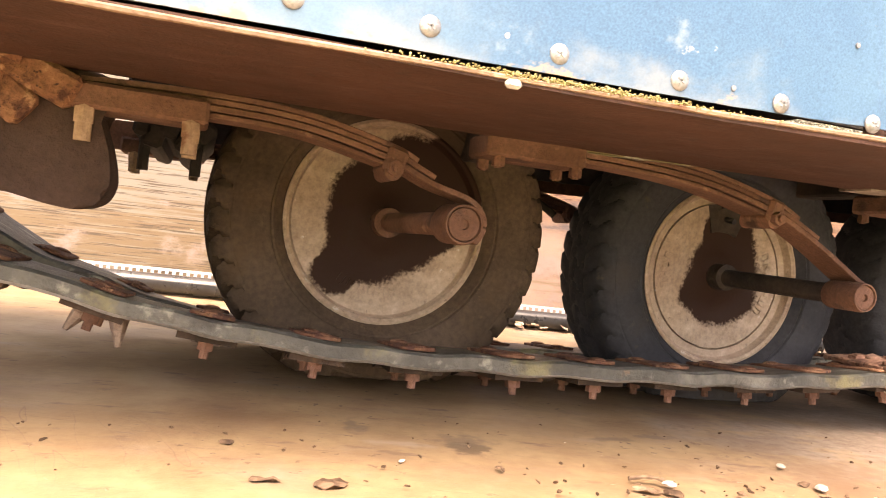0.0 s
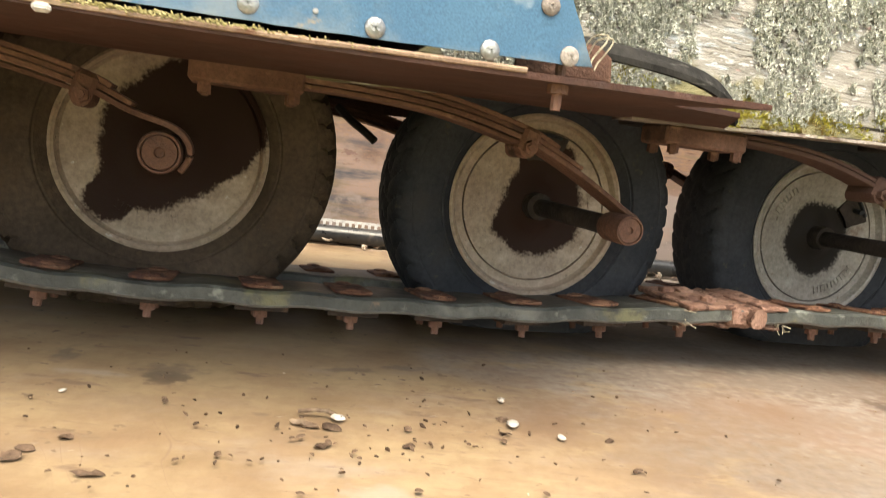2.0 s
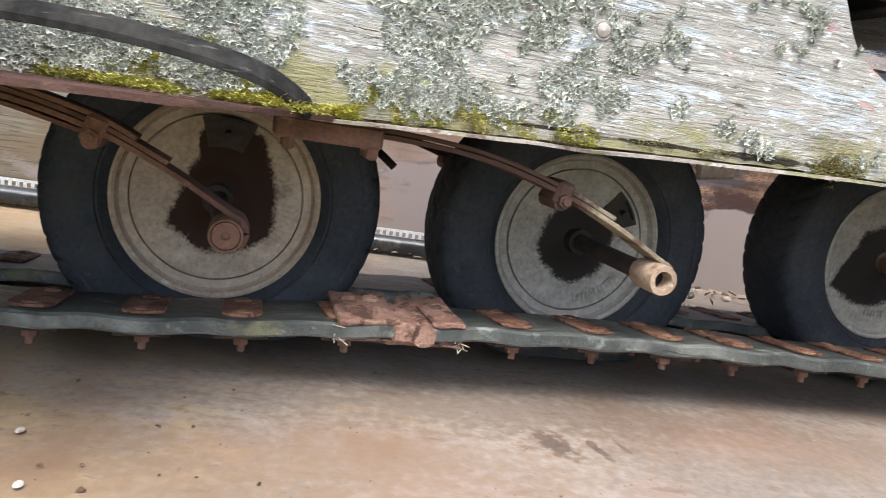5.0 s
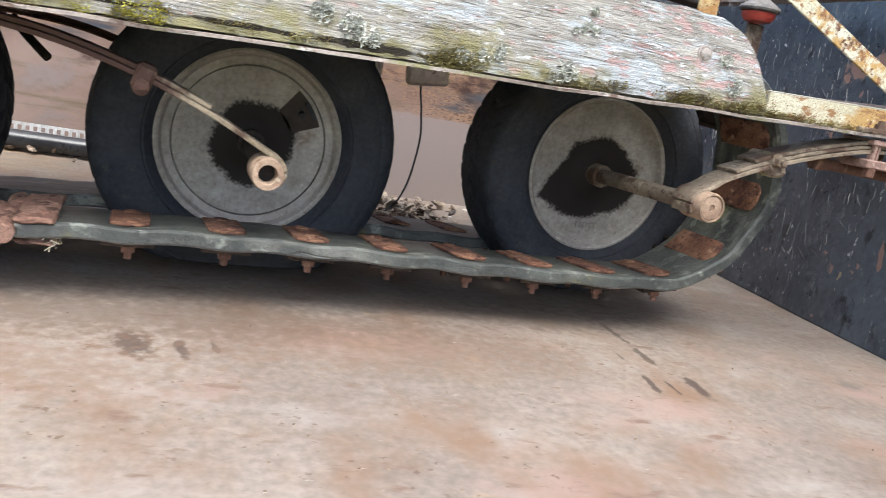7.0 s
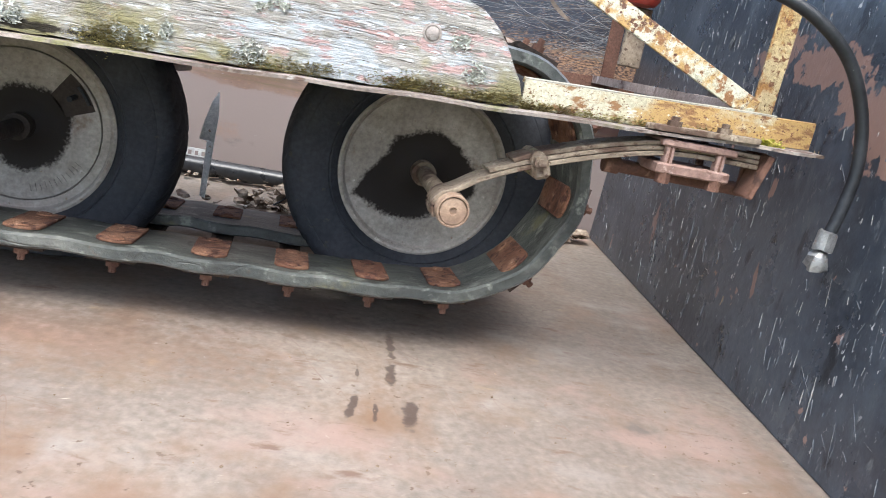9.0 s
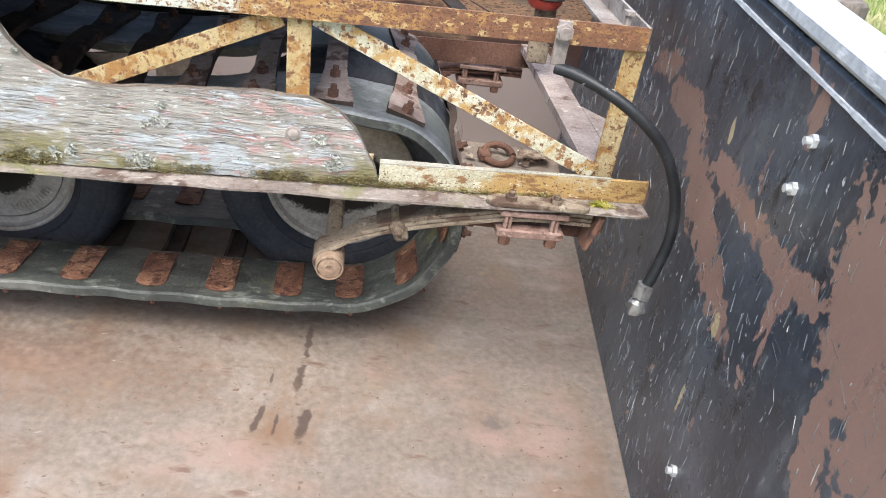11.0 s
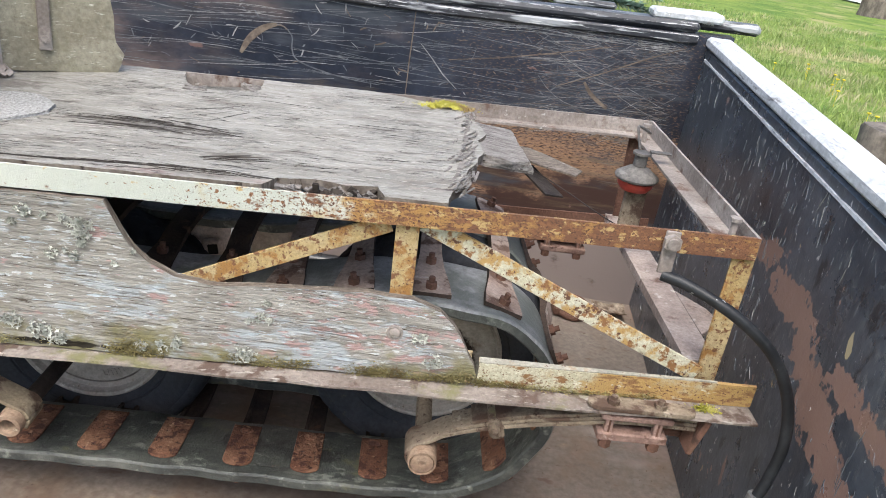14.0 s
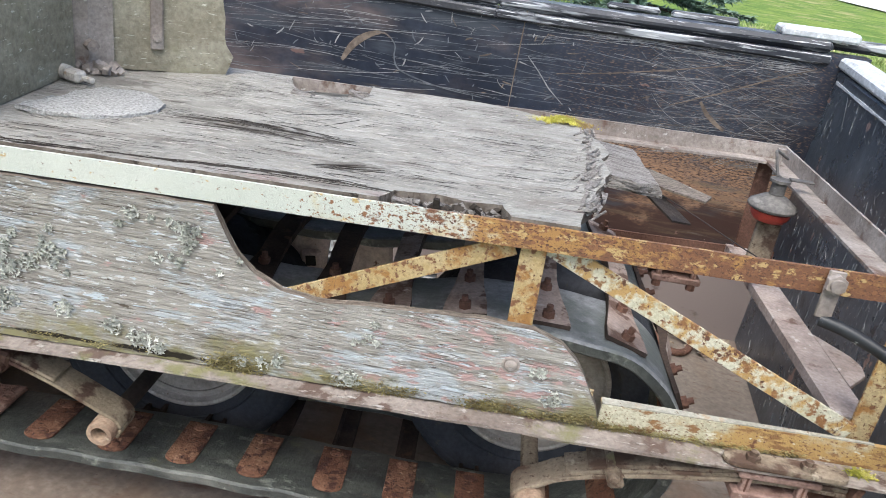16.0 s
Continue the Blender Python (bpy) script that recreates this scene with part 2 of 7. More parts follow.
M_ENDWALL = surf("chipped_black_paint", ((0.030, 0.038, 0.050), (0.072, 0.085, 0.102), 4.0, ONE), [
    ((0.085, 0.099, 0.110), 7.0, (1, 3, 1.2), 0.54, 0.72),
    ((0.25, 0.155, 0.125), 4.5, (1, 1.8, 0.7), 0.64, 0.655, (1, -0.6, -1.25, 0.04)),
    ((0.125, 0.135, 0.14), 22.0, (1, 3, 1.2), 0.58, 0.72),
    ((0.018, 0.021, 0.026), 12.0, (1, 2, 1), 0.57, 0.67),
    ((0.20, 0.205, 0.205), 90.0, (1, 2.5, 0.5), 0.62, 0.70, None, (0.2, 0, 0), 4.0, 7.0),
    ((0.25, 0.165, 0.135), 14.0, (1, 1.3, 1), 0.655, 0.665),
    ((0.46, 0.46, 0.45), 60.0, (1, 2.0, 1), 0.66, 0.69, None, None, 3.0, 6.0),
    ((0.36, 0.27, 0.15), 26.0, (1, 2, 1), 0.69, 0.71)], rough=0.30, bump=0.18, grain=70, spec=0.6)
M_LIP = surf("worn_pale_lip", ((0.44, 0.455, 0.47), (0.58, 0.595, 0.61), 6.0, ONE), [
    ((0.16, 0.16, 0.165), 10.0, (6, 1, 6), 0.60, 0.70), ((0.70, 0.71, 0.72), 14.0, (5, 1, 5), 0.56, 0.68), ((0.34, 0.27, 0.25), 12.0, (2, 2, 1), 0.62, 0.72)], rough=0.6, bump=0.25, grain=90)
M_LIPDARK = surf("worn_dark_lip", ((0.03, 0.032, 0.04), (0.06, 0.06, 0.065), 4.0, ONE), [
    ((0.30, 0.31, 0.32), 7.0, (0.6, 4, 4), 0.54, 0.62), ((0.46, 0.46, 0.46), 30.0, (0.4, 6, 6), 0.58, 0.64)], rough=0.4, bump=0.1)
M_RUST = surf("brown_rust", ((0.098, 0.048, 0.032), (0.178, 0.094, 0.065), 9.0, ONE), [
    ((0.055, 0.03, 0.023), 18.0, ONE, 0.56, 0.68), ((0.23, 0.135, 0.09), 30.0, ONE, 0.60, 0.70)], rough=0.82, bump=0.5, grain=260, shift=True)
M_HINGE = surf("pinkish_eaten_rust", ((0.17, 0.090, 0.064), (0.29, 0.175, 0.130), 30.0, ONE), [
    ((0.075, 0.038, 0.027), 45.0, ONE, 0.54, 0.62), ((0.36, 0.24, 0.18), 60.0, ONE, 0.62, 0.68)], rough=0.85, bump=0.9, grain=200)
M_MUDSPRING = surf("mud_filmed_spring_steel", ((0.17, 0.132, 0.095), (0.29, 0.235, 0.17), 14.0, ONE), [
    ((0.085, 0.052, 0.036), 20.0, ONE, 0.48, 0.60), ((0.24, 0.225, 0.105), 12.0, ONE, 0.60, 0.70), ((0.075, 0.045, 0.03), 120.0, ONE, 0.56, 0.66), ((0.38, 0.33, 0.25), 34.0, ONE, 0.62, 0.70)], rough=0.8, bump=0.4, grain=220, shift=True)
M_SPRINGTIP = surf("spring_steel_rusting_towards_its_mount", ((0.19, 0.150, 0.100), (0.30, 0.245, 0.17), 14.0, ONE), [
    ((0.085, 0.052, 0.036), 20.0, ONE, 0.56, 0.66), ((0.070, 0.038, 0.028), 16.0, ONE, 0.44, 0.56, (0, 1.40, 1.31, 0.22))], rough=0.8, bump=0.4, grain=220, spec=0.25)
M_PINK = surf("pink_steel_lightened_as_lit", ((0.46, 0.36, 0.32), (0.62, 0.51, 0.46), 12.0, ONE), [
    ((0.16, 0.09, 0.07), 60.0, ONE, 0.62, 0.70)], rough=0.8, bump=0.3, grain=160)
# paint raised to white in place of light on the plate
M_WHITE = surf("dirty_paint_lightened_as_lit", ((0.60, 0.585, 0.53), (0.74, 0.725, 0.67), 20.0, ONE), [
    ((0.26, 0.17, 0.10), 60.0, ONE, 0.62, 0.70)], rough=0.6, bump=0.2, grain=200)
M_BOARD = surf("red_brown_steel", ((0.044, 0.018, 0.011), (0.068, 0.028, 0.018), 7.0, (1, 2, 1)), [
    ((0.075, 0.036, 0.027), 14.0, (1, 3, 1), 0.58, 0.70), ((0.14, 0.075, 0.048), 60.0, (1, 3, 1), 0.62, 0.76), ((0.045, 0.022, 0.016), 70.0, ONE, 0.58, 0.65)], rough=0.7, bump=0.4, grain=260)
M_PALERUST = surf("mud_dusted_steel", ((0.22, 0.145, 0.10), (0.36, 0.26, 0.18), 14.0, ONE), [
    ((0.15, 0.075, 0.045), 20.0, ONE, 0.55, 0.66), ((0.42, 0.36, 0.26), 30.0, ONE, 0.62, 0.70)], rough=0.85, bump=0.4, grain=220, shift=True)
M_RAIL = surf("pale_paint_rusting_to_brown", ((0.50, 0.525, 0.46), (0.57, 0.585, 0.52), 5.0, ONE), [
    ((0.47, 0.40, 0.24), 16.0, ONE, 0.54, 0.68, (0, 1.66, 1.88, 0.15)),
    ((0.34, 0.19, 0.065), 26.0, (1, 1, 1.6), 0.47, 0.61, (0, 1.78, 2.0, 0.28)),
    ((0.165, 0.078, 0.042), 44.0, (0.8, 1, 1.4), 0.50, 0.60, (0, 1.72, 2.26, 0.15)),
    ((0.45, 0.32, 0.14), 75.0, (0.7, 1, 1.2), 0.58, 0.65, (0, 1.70, 2.0, 0.03)),
    ((0.22, 0.105, 0.05), 150.0, (0.8, 1, 1.2), 0.585, 0.64, (0, 1.60, 1.86, 0.06)),
    ((0.10, 0.045, 0.028), 330.0, (0.8, 1, 1.2), 0.60, 0.64, (0, 1.60, 1.88, 0.050))], rough=0.55, bump=0.4, grain=900)
M_LOWRAIL = surf("yellowed_cream_paint_over_rust", ((0.40, 0.365, 0.235), (0.49, 0.46, 0.34), 8.0, ONE), [
    ((0.385, 0.250, 0.095), 18.0, (1, 1, 1.5), 0.43, 0.60, (0, 2.10, 2.30, 0.13)),
    ((0.23, 0.125, 0.055), 70.0, (0.6, 1, 1.5), 0.54, 0.64, (0, 2.0, 2.3, 0.05)),
    ((0.58, 0.56, 0.45), 50.0, (0.8, 1, 1.3), 0.62, 0.68),
    ((0.13, 0.06, 0.036), 330.0, (0.8, 1, 1.3), 0.60, 0.65, (0, 1.9, 2.2, 0.02)),
    ((0.15, 0.07, 0.04), 90.0, ONE, 0.61, 0.66)], rough=0.55, bump=0.45, grain=240)
M_YELLOW = surf("yellow_paint_over_rust", ((0.40, 0.285, 0.12), (0.47, 0.375, 0.21), 12.0, ONE), [
    ((0.52, 0.455, 0.29), 50.0, ONE, 0.56, 0.66), ((0.30, 0.155, 0.05), 50.0, ONE, 0.47, 0.60),
    ((0.17, 0.080, 0.04), 90.0, ONE, 0.54, 0.62), ((0.12, 0.055, 0.032), 330.0, ONE, 0.59, 0.64)], rough=0.55, bump=0.45, grain=260, shift=True)
M_RAILLIP = surf("chalky_cream_paint", ((0.27, 0.255, 0.205), (0.385, 0.37, 0.305), 20.0, ONE), [
    ((0.30, 0.22, 0.14), 40.0, ONE, 0.56, 0.66), ((0.12, 0.075, 0.05), 120.0, ONE, 0.60, 0.66)], rough=0.7, bump=0.4, grain=240)
M_CREAM = surf("flaking_cream_paint", ((0.49, 0.465, 0.335), (0.57, 0.55, 0.43), 14.0, ONE), [
    ((0.40, 0.255, 0.095), 46.0, ONE, 0.46, 0.58), ((0.24, 0.12, 0.05), 75.0, ONE, 0.53, 0.61),
    ((0.56, 0.54, 0.42), 50.0, ONE, 0.60, 0.66), ((0.12, 0.053, 0.033), 300.0, ONE, 0.59, 0.64), ((0.11, 0.05, 0.03), 80.0, ONE, 0.60, 0.65)], rough=0.55, bump=0.5, grain=240, shift=True)
M_CLAMP = surf("rose_brown_clamp_steel", ((0.19, 0.115, 0.090), (0.30, 0.20, 0.165), 22.0, ONE), [
    ((0.11, 0.060, 0.045), 40.0, ONE, 0.54, 0.64), ((0.36, 0.27, 0.23), 60.0, ONE, 0.62, 0.68)], rough=0.75, bump=0.4, grain=200)
M_MEMBER = surf("rosy_grey_steel", ((0.27, 0.212, 0.182), (0.45, 0.372, 0.330), 12.0, ONE), [
    ((0.14, 0.085, 0.065), 18.0, ONE, 0.56, 0.66), ((0.52, 0.47, 0.43), 40.0, ONE, 0.60, 0.68)], rough=0.6, bump=0.4, grain=180)
M_GREYRAIL = surf("grey_brown_steel", ((0.20, 0.168, 0.145), (0.33, 0.290, 0.258), 12.0, ONE), [
    ((0.12, 0.075, 0.055), 18.0, ONE, 0.55, 0.66), ((0.42, 0.39, 0.36), 60.0, ONE, 0.64, 0.69)], rough=0.6, bump=0.4, grain=180, shift=True)
M_FOOT = surf("scaly_pink_brown_steel", ((0.185, 0.150, 0.126), (0.295, 0.253, 0.218), 14.0, ONE), [
    ((0.11, 0.075, 0.058), 22.0, ONE, 0.53, 0.62), ((0.39, 0.355, 0.315), 40.0, (1, 3, 1), 0.58, 0.66), ((0.175, 0.165, 0.08), 12.0, ONE, 0.57, 0.68)], rough=0.85, bump=0.8, grain=160)
M_SIDEWOOD = surf("weathered_painted_plywood", ((0.245, 0.228, 0.200), (0.375, 0.356, 0.318), 7.0, (1.2, 1, 14)), [
    ((0.37, 0.392, 0.40), 8.0, (1.6, 1, 5), 0.52, 0.62, (0, 1.0, 1.9, 0.02)),
    ((0.37, 0.255, 0.235), 20.0, (1.2, 1, 4), 0.56, 0.63, (0, 1.5, 2.05, 0.06)),
    ((0.52, 0.525, 0.52), 52.0, (1.0, 1, 4), 0.585, 0.62),
    ((0.46, 0.51, 0.54), 24.0, (1.0, 1, 6), 0.61, 0.64),
    ((0.16, 0.14, 0.12), 10.0, (1.0, 1, 34), 0.58, 0.66),
    ((0.085, 0.070, 0.055), 30.0, (1.0, 1, 10), 0.63, 0.67),
    ((0.225, 0.205, 0.11), 8.0, (1.5, 1, 2), 0.50, 0.68, (2, 0.415, 0.325, 0.13))], rough=0.88, bump=0.7, grain=60, fine=(1.0, 3, 8), spec=0.2)
cracks(M_SIDEWOOD, (0.055, 0.045, 0.035), 2.6, (1, 1, 42), 0.012, 7.0, 0.48, 0.58, (0, 0.03, 0), 0.004, 0.8, 0.55, 3.0)
cracks(M_SIDEWOOD, (0.075, 0.062, 0.05), 6.0, (1, 1, 30), 0.018, 11.0, 0.50, 0.58, (0, -0.03, 0), 0.004, 0.6, 0.6, 3.0)
cracks(M_SIDEWOOD, (0.055, 0.045, 0.035), 5.0, (1, 1, 22), 0.012, 7.0, 0.50, 0.60, (0, 0.03, 0), 0.008, 0.7, 0.5)
cracks(M_SIDEWOOD, (0.07, 0.06, 0.05), 9.0, (1, 1, 22), 0.014, 11.0, 0.50, 0.60, (0, -0.04, 0), 0.006, 0.5, 0.4)
spots(M_SIDEWOOD, (0.018, 0.014, 0.011), [(1.43, 0.331, 1, 0.08, 0.0030), (1.56, 0.334, 1, 0.09, 0.0045), (1.66, 0.331, -4, 0.05, 0.0030), (1.30, 0.330, 2, 0.06, 0.0022)], 0.05, 1.7, "XZ")
M_DECK = surf("grey_weathered_plywood", ((0.338, 0.320, 0.280), (0.432, 0.412, 0.370), 9.0, (1.0, 3, 1)), [
    ((0.265, 0.242, 0.21), 7.0, (1.0, 4, 1), 0.54, 0.66, None, (0, 0, -0.10)),
    ((0.36, 0.285, 0.255), 5.0, (1.5, 4, 1), 0.56, 0.68, (1, 0.80, 0.72, 0.12)),
    ((0.52, 0.492, 0.446), 50.0, (0.7, 4, 1), 0.57, 0.64, None, (0, 0, 0.08)),
    ((0.17, 0.15, 0.13), 60.0, (0.6, 5, 1), 0.60, 0.66, None, (0, 0, -0.06), 5.0, 6.0)], rough=0.9, bump=1.0, grain=170, fine=(0.7, 4, 1), spec=0.18)
cracks(M_DECK, (0.040, 0.032, 0.026), 2.2, (1, 24, 1), 0.0065, 4.0, 0.50, 0.58, (0, 0, 0.05), 0.020, 1.2, 1.0, 3.5)
cracks(M_DECK, (0.050, 0.040, 0.032), 5.0, (1, 20, 1), 0.010, 8.0, 0.52, 0.60, (0, 0, -0.07), 0.018, 1.0, 0.95, 3.5)
cracks(M_DECK, (0.07, 0.058, 0.05), 12.0, (1, 14, 1), 0.018, 12.0, 0.50, 0.58, (0, 0, 0.10), 0.014, 0.8, 0.85, 3.0)
spots(M_DECK, (0.035, 0.028, 0.022), [
    (1.42, 0.738, 6, 0.065, 0.0030), (1.52, 0.746, 1, 0.075, 0.0030), (1.625, 0.752, 4, 0.07, 0.0034), (1.715, 0.757, -2, 0.06, 0.0042), (1.79, 0.748, -8, 0.04, 0.0028),
    (1.735, 0.812, 22, 0.042, 0.0036), (1.755, 0.815, 12, 0.030, 0.0032), (1.72, 0.806, 30, 0.018, 0.0025),
    (1.545, 0.926, 2, 0.055, 0.0034), (1.60, 0.935, 0, 0.055, 0.0040), (1.64, 0.922, -10, 0.055, 0.0036), (1.70, 0.910, -14, 0.055, 0.0032), (1.66, 0.938, -16, 0.05, 0.0034),
    (1.70, 1.00, 55, 0.035, 0.0022), (1.60, 0.905, -4, 0.07, 0.0019), (1.95, 0.86, 4, 0.03, 0.0019), (1.92, 1.02, -4, 0.05, 0.0017), (1.36, 0.737, 0, 0.08, 0.0026), (1.57, 0.912, -3, 0.07, 0.0026), (1.62, 0.900, -8, 0.06, 0.0030), (1.54, 0.898, 2, 0.05, 0.0024), (1.66, 1.03, 30, 0.04, 0.0020), (1.78, 1.10, -10, 0.05, 0.0018)], 0.1, 1.8)
spots(M_DECK, (0.16, 0.142, 0.122), [(1.60, 0.915, -5, 0.13, 0.030), (1.40, 0.80, 3, 0.10, 0.012), (1.75, 0.82, 10, 0.06, 0.014), (1.33, 1.06, 0, 0.10, 0.03)], 0.45, 1.5)
M_PLYDARK = surf("near_black_split_wood", ((0.030, 0.025, 0.021), (0.060, 0.050, 0.042), 40.0, ONE), (), rough=0.95, bump=0.2, grain=200, spec=0.1)
M_SPLINT = surf("broken_wood_fibres", ((0.21, 0.19, 0.17), (0.39, 0.36, 0.33), 20.0, (1, 14, 8)), [
    ((0.07, 0.056, 0.046), 30.0, (1, 24, 12), 0.56, 0.64), ((0.48, 0.455, 0.42), 40.0, (1, 20, 10), 0.62, 0.68)], rough=0.9, bump=0.9, grain=90, fine=(1, 12, 8), spec=0.15, shift=True)
M_OLIVE = surf("olive_grey_plywood", ((0.235, 0.213, 0.156), (0.315, 0.292, 0.222), 6.0, (1.5, 1.5, 4)), [
    ((0.24, 0.235, 0.15), 6.0, ONE, 0.56, 0.70), ((0.50, 0.48, 0.40), 26.0, (2, 2, 8), 0.60, 0.68), ((0.20, 0.18, 0.12), 60.0, (2, 2, 6), 0.62, 0.68)], rough=0.85, bump=0.6, grain=120, spec=0.2)
M_BLUE = surf("chalky_blue_paint", ((0.042, 0.110, 0.195), (0.066, 0.148, 0.230), 3.0, ONE), [
    ((0.105, 0.180, 0.245), 2.6, ONE, 0.44, 0.88, (0, 0.60, 0.10, 0.06)),
    ((0.175, 0.235, 0.285), 17.0, ONE, 0.62, 0.74),
    ((0.27, 0.31, 0.335), 26.0, ONE, 0.67, 0.71),
    ((0.175, 0.205, 0.22), 6.0, (1.5, 1, 2), 0.46, 0.76, (2, 0.350, 0.300, 0.14)),
    ((0.235, 0.20, 0.155), 24.0, (1.2, 1, 2), 0.60, 0.68, (2, 0.322, 0.300, 0.12))], rough=0.36, bump=0.04, grain=600, spec=0.35)
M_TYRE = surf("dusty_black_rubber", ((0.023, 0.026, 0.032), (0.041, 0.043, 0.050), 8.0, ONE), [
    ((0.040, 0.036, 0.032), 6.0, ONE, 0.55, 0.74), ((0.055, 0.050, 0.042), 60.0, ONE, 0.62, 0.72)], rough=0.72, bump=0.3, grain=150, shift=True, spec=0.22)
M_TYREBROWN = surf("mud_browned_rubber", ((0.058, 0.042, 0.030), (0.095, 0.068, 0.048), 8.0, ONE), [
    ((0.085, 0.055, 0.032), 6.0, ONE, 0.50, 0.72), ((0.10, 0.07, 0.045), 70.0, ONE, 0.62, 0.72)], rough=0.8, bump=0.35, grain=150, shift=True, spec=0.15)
M_CASE = surf("dark_brown_casting", ((0.024, 0.013, 0.010), (0.046, 0.025, 0.018), 9.0, ONE), [
    ((0.12, 0.070, 0.038), 12.0, ONE, 0.60, 0.74), ((0.022, 0.014, 0.011), 24.0, ONE, 0.56, 0.68)], rough=0.75, bump=0.5, grain=200)
M_BELT = surf("grey_green_rubber_belt", ((0.042, 0.047, 0.043), (0.088, 0.093, 0.081), 9.0, (1, 3, 1)), [
    ((0.150, 0.152, 0.132), 7.0, (1, 2.5, 1), 0.56, 0.70), ((0.20, 0.21, 0.18), 26.0, (1, 1.6, 1), 0.56, 0.66),
    ((0.035, 0.036, 0.032), 16.0, ONE, 0.54, 0.64), ((0.135, 0.130, 0.07), 9.0, ONE, 0.58, 0.68), ((0.19, 0.125, 0.082), 14.0, ONE, 0.65, 0.72)], rough=0.50, bump=0.5, grain=150, spec=0.5)
M_BELTOUT = surf("ground_worn_rubber", ((0.165, 0.170, 0.172), (0.275, 0.280, 0.280), 8.0, (1, 3, 1)), [
    ((0.085, 0.090, 0.085), 18.0, ONE, 0.54, 0.68), ((0.36, 0.365, 0.36), 40.0, ONE, 0.60, 0.70),
    ((0.115, 0.124, 0.114), 7.0, ONE, 0.66, 0.80, (0, 1.25, 1.7, 0.25))], rough=0.55, bump=0.5, grain=150)
cracks(M_BELT, (0.04, 0.04, 0.035), 9.0, (1, 3, 3), 0.016, 8.0, 0.50, 0.58, (0, 0, 0), 0.02, 0.4, 0.7)
M_PLATE = surf("orange_rust_plate", ((0.14, 0.060, 0.035), (0.25, 0.130, 0.076), 16.0, ONE), [
    ((0.070, 0.030, 0.021), 44.0, ONE, 0.50, 0.60), ((0.33, 0.20, 0.125), 60.0, ONE, 0.60, 0.68), ((0.05, 0.024, 0.018), 130.0, ONE, 0.60, 0.66)], rough=0.85, bump=0.7, grain=240, shift=True)
M_LINK = surf("pinkish_brown_track_steel", ((0.215, 0.156, 0.126), (0.37, 0.292, 0.248), 16.0, ONE), [
    ((0.11, 0.065, 0.046), 26.0, ONE, 0.54, 0.62), ((0.46, 0.40, 0.35), 40.0, ONE, 0.61, 0.68)], rough=0.72, bump=0.6, grain=220, shift=True)
# link steel darkened, with shade put into its colour
M_LINKBACK = surf("dark_shaded_link_steel", ((0.035, 0.026, 0.021), (0.070, 0.050, 0.040), 16.0, ONE), [
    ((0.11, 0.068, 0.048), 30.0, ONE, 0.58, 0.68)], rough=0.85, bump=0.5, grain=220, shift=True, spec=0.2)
M_PLYEDGE = surf("dark_ply_edge", ((0.12, 0.098, 0.078), (0.21, 0.18, 0.15), 30.0, (1, 8, 1)), [
    ((0.05, 0.04, 0.032), 40.0, (1, 20, 1), 0.58, 0.66), ((0.30, 0.27, 0.23), 50.0, ONE, 0.64, 0.70)], rough=0.9, bump=0.6, grain=160, spec=0.15)
M_ZINC = surf("dull_zinc", ((0.24, 0.24, 0.235), (0.40, 0.40, 0.39), 40.0, ONE), [
    ((0.30, 0.20, 0.12), 90.0, ONE, 0.58, 0.68)], rough=0.42, metal=0.7, bump=0.2, grain=300, shift=True)
M_STEELPALE = surf("bare_pale_steel", ((0.40, 0.37, 0.33), (0.56, 0.53, 0.48), 30.0, ONE), [
    ((0.33, 0.20, 0.11), 40.0, ONE, 0.58, 0.68)], rough=0.6, metal=0.2, bump=0.3, grain=200, shift=True)
M_HOSE = surf("black_hose_rubber", ((0.010, 0.011, 0.013), (0.022, 0.024, 0.027), 20.0, ONE), [
    ((0.34, 0.35, 0.35), 70.0, ONE, 0.66, 0.68, (2, 0.46, 0.53, 0.05))], rough=0.45, bump=0.1, grain=120)
M_BLACK = surf("black_rubber_strip", ((0.012, 0.011, 0.010), (0.030, 0.028, 0.025), 10.0, (4, 4, 1)), [
    ((0.075, 0.072, 0.062), 20.0, (1.5, 10, 10), 0.60, 0.70)], rough=0.9, bump=0.5, grain=80, spec=0.15)
# dark steel, and shade put into colour inside the body and in openings
M_DARK = surf("dark_steel_and_shade", ((0.016, 0.013, 0.012), (0.045, 0.034, 0.028), 12.0, ONE), (), rough=0.8, bump=0.5, grain=140, shift=True)
M_LICHEN = surf("grey_green_lichen", ((0.38, 0.385, 0.335), (0.54, 0.545, 0.485), 60.0, ONE), [
    ((0.72, 0.72, 0.66), 45.0, ONE, 0.55, 0.65), ((0.26, 0.26, 0.205), 80.0, ONE, 0.62, 0.70)], rough=0.95, bump=0.3, grain=400, spec=0.1)
M_MOSS = surf("yellow_green_moss", ((0.33, 0.32, 0.06), (0.52, 0.48, 0.10), 22.0, ONE), [
    ((0.25, 0.18, 0.08), 18.0, ONE, 0.52, 0.64), ((0.64, 0.59, 0.22), 35.0, ONE, 0.58, 0.68)], rough=0.95, bump=0.0, grain=300, spec=0.1)
M_DRYMOSS = surf("olive_brown_moss", ((0.20, 0.165, 0.075), (0.33, 0.285, 0.13), 24.0, ONE), [
    ((0.40, 0.36, 0.18), 30.0, ONE, 0.58, 0.66), ((0.13, 0.085, 0.05), 40.0, ONE, 0.54, 0.66)], rough=0.95, bump=0.0, grain=300, spec=0.1)
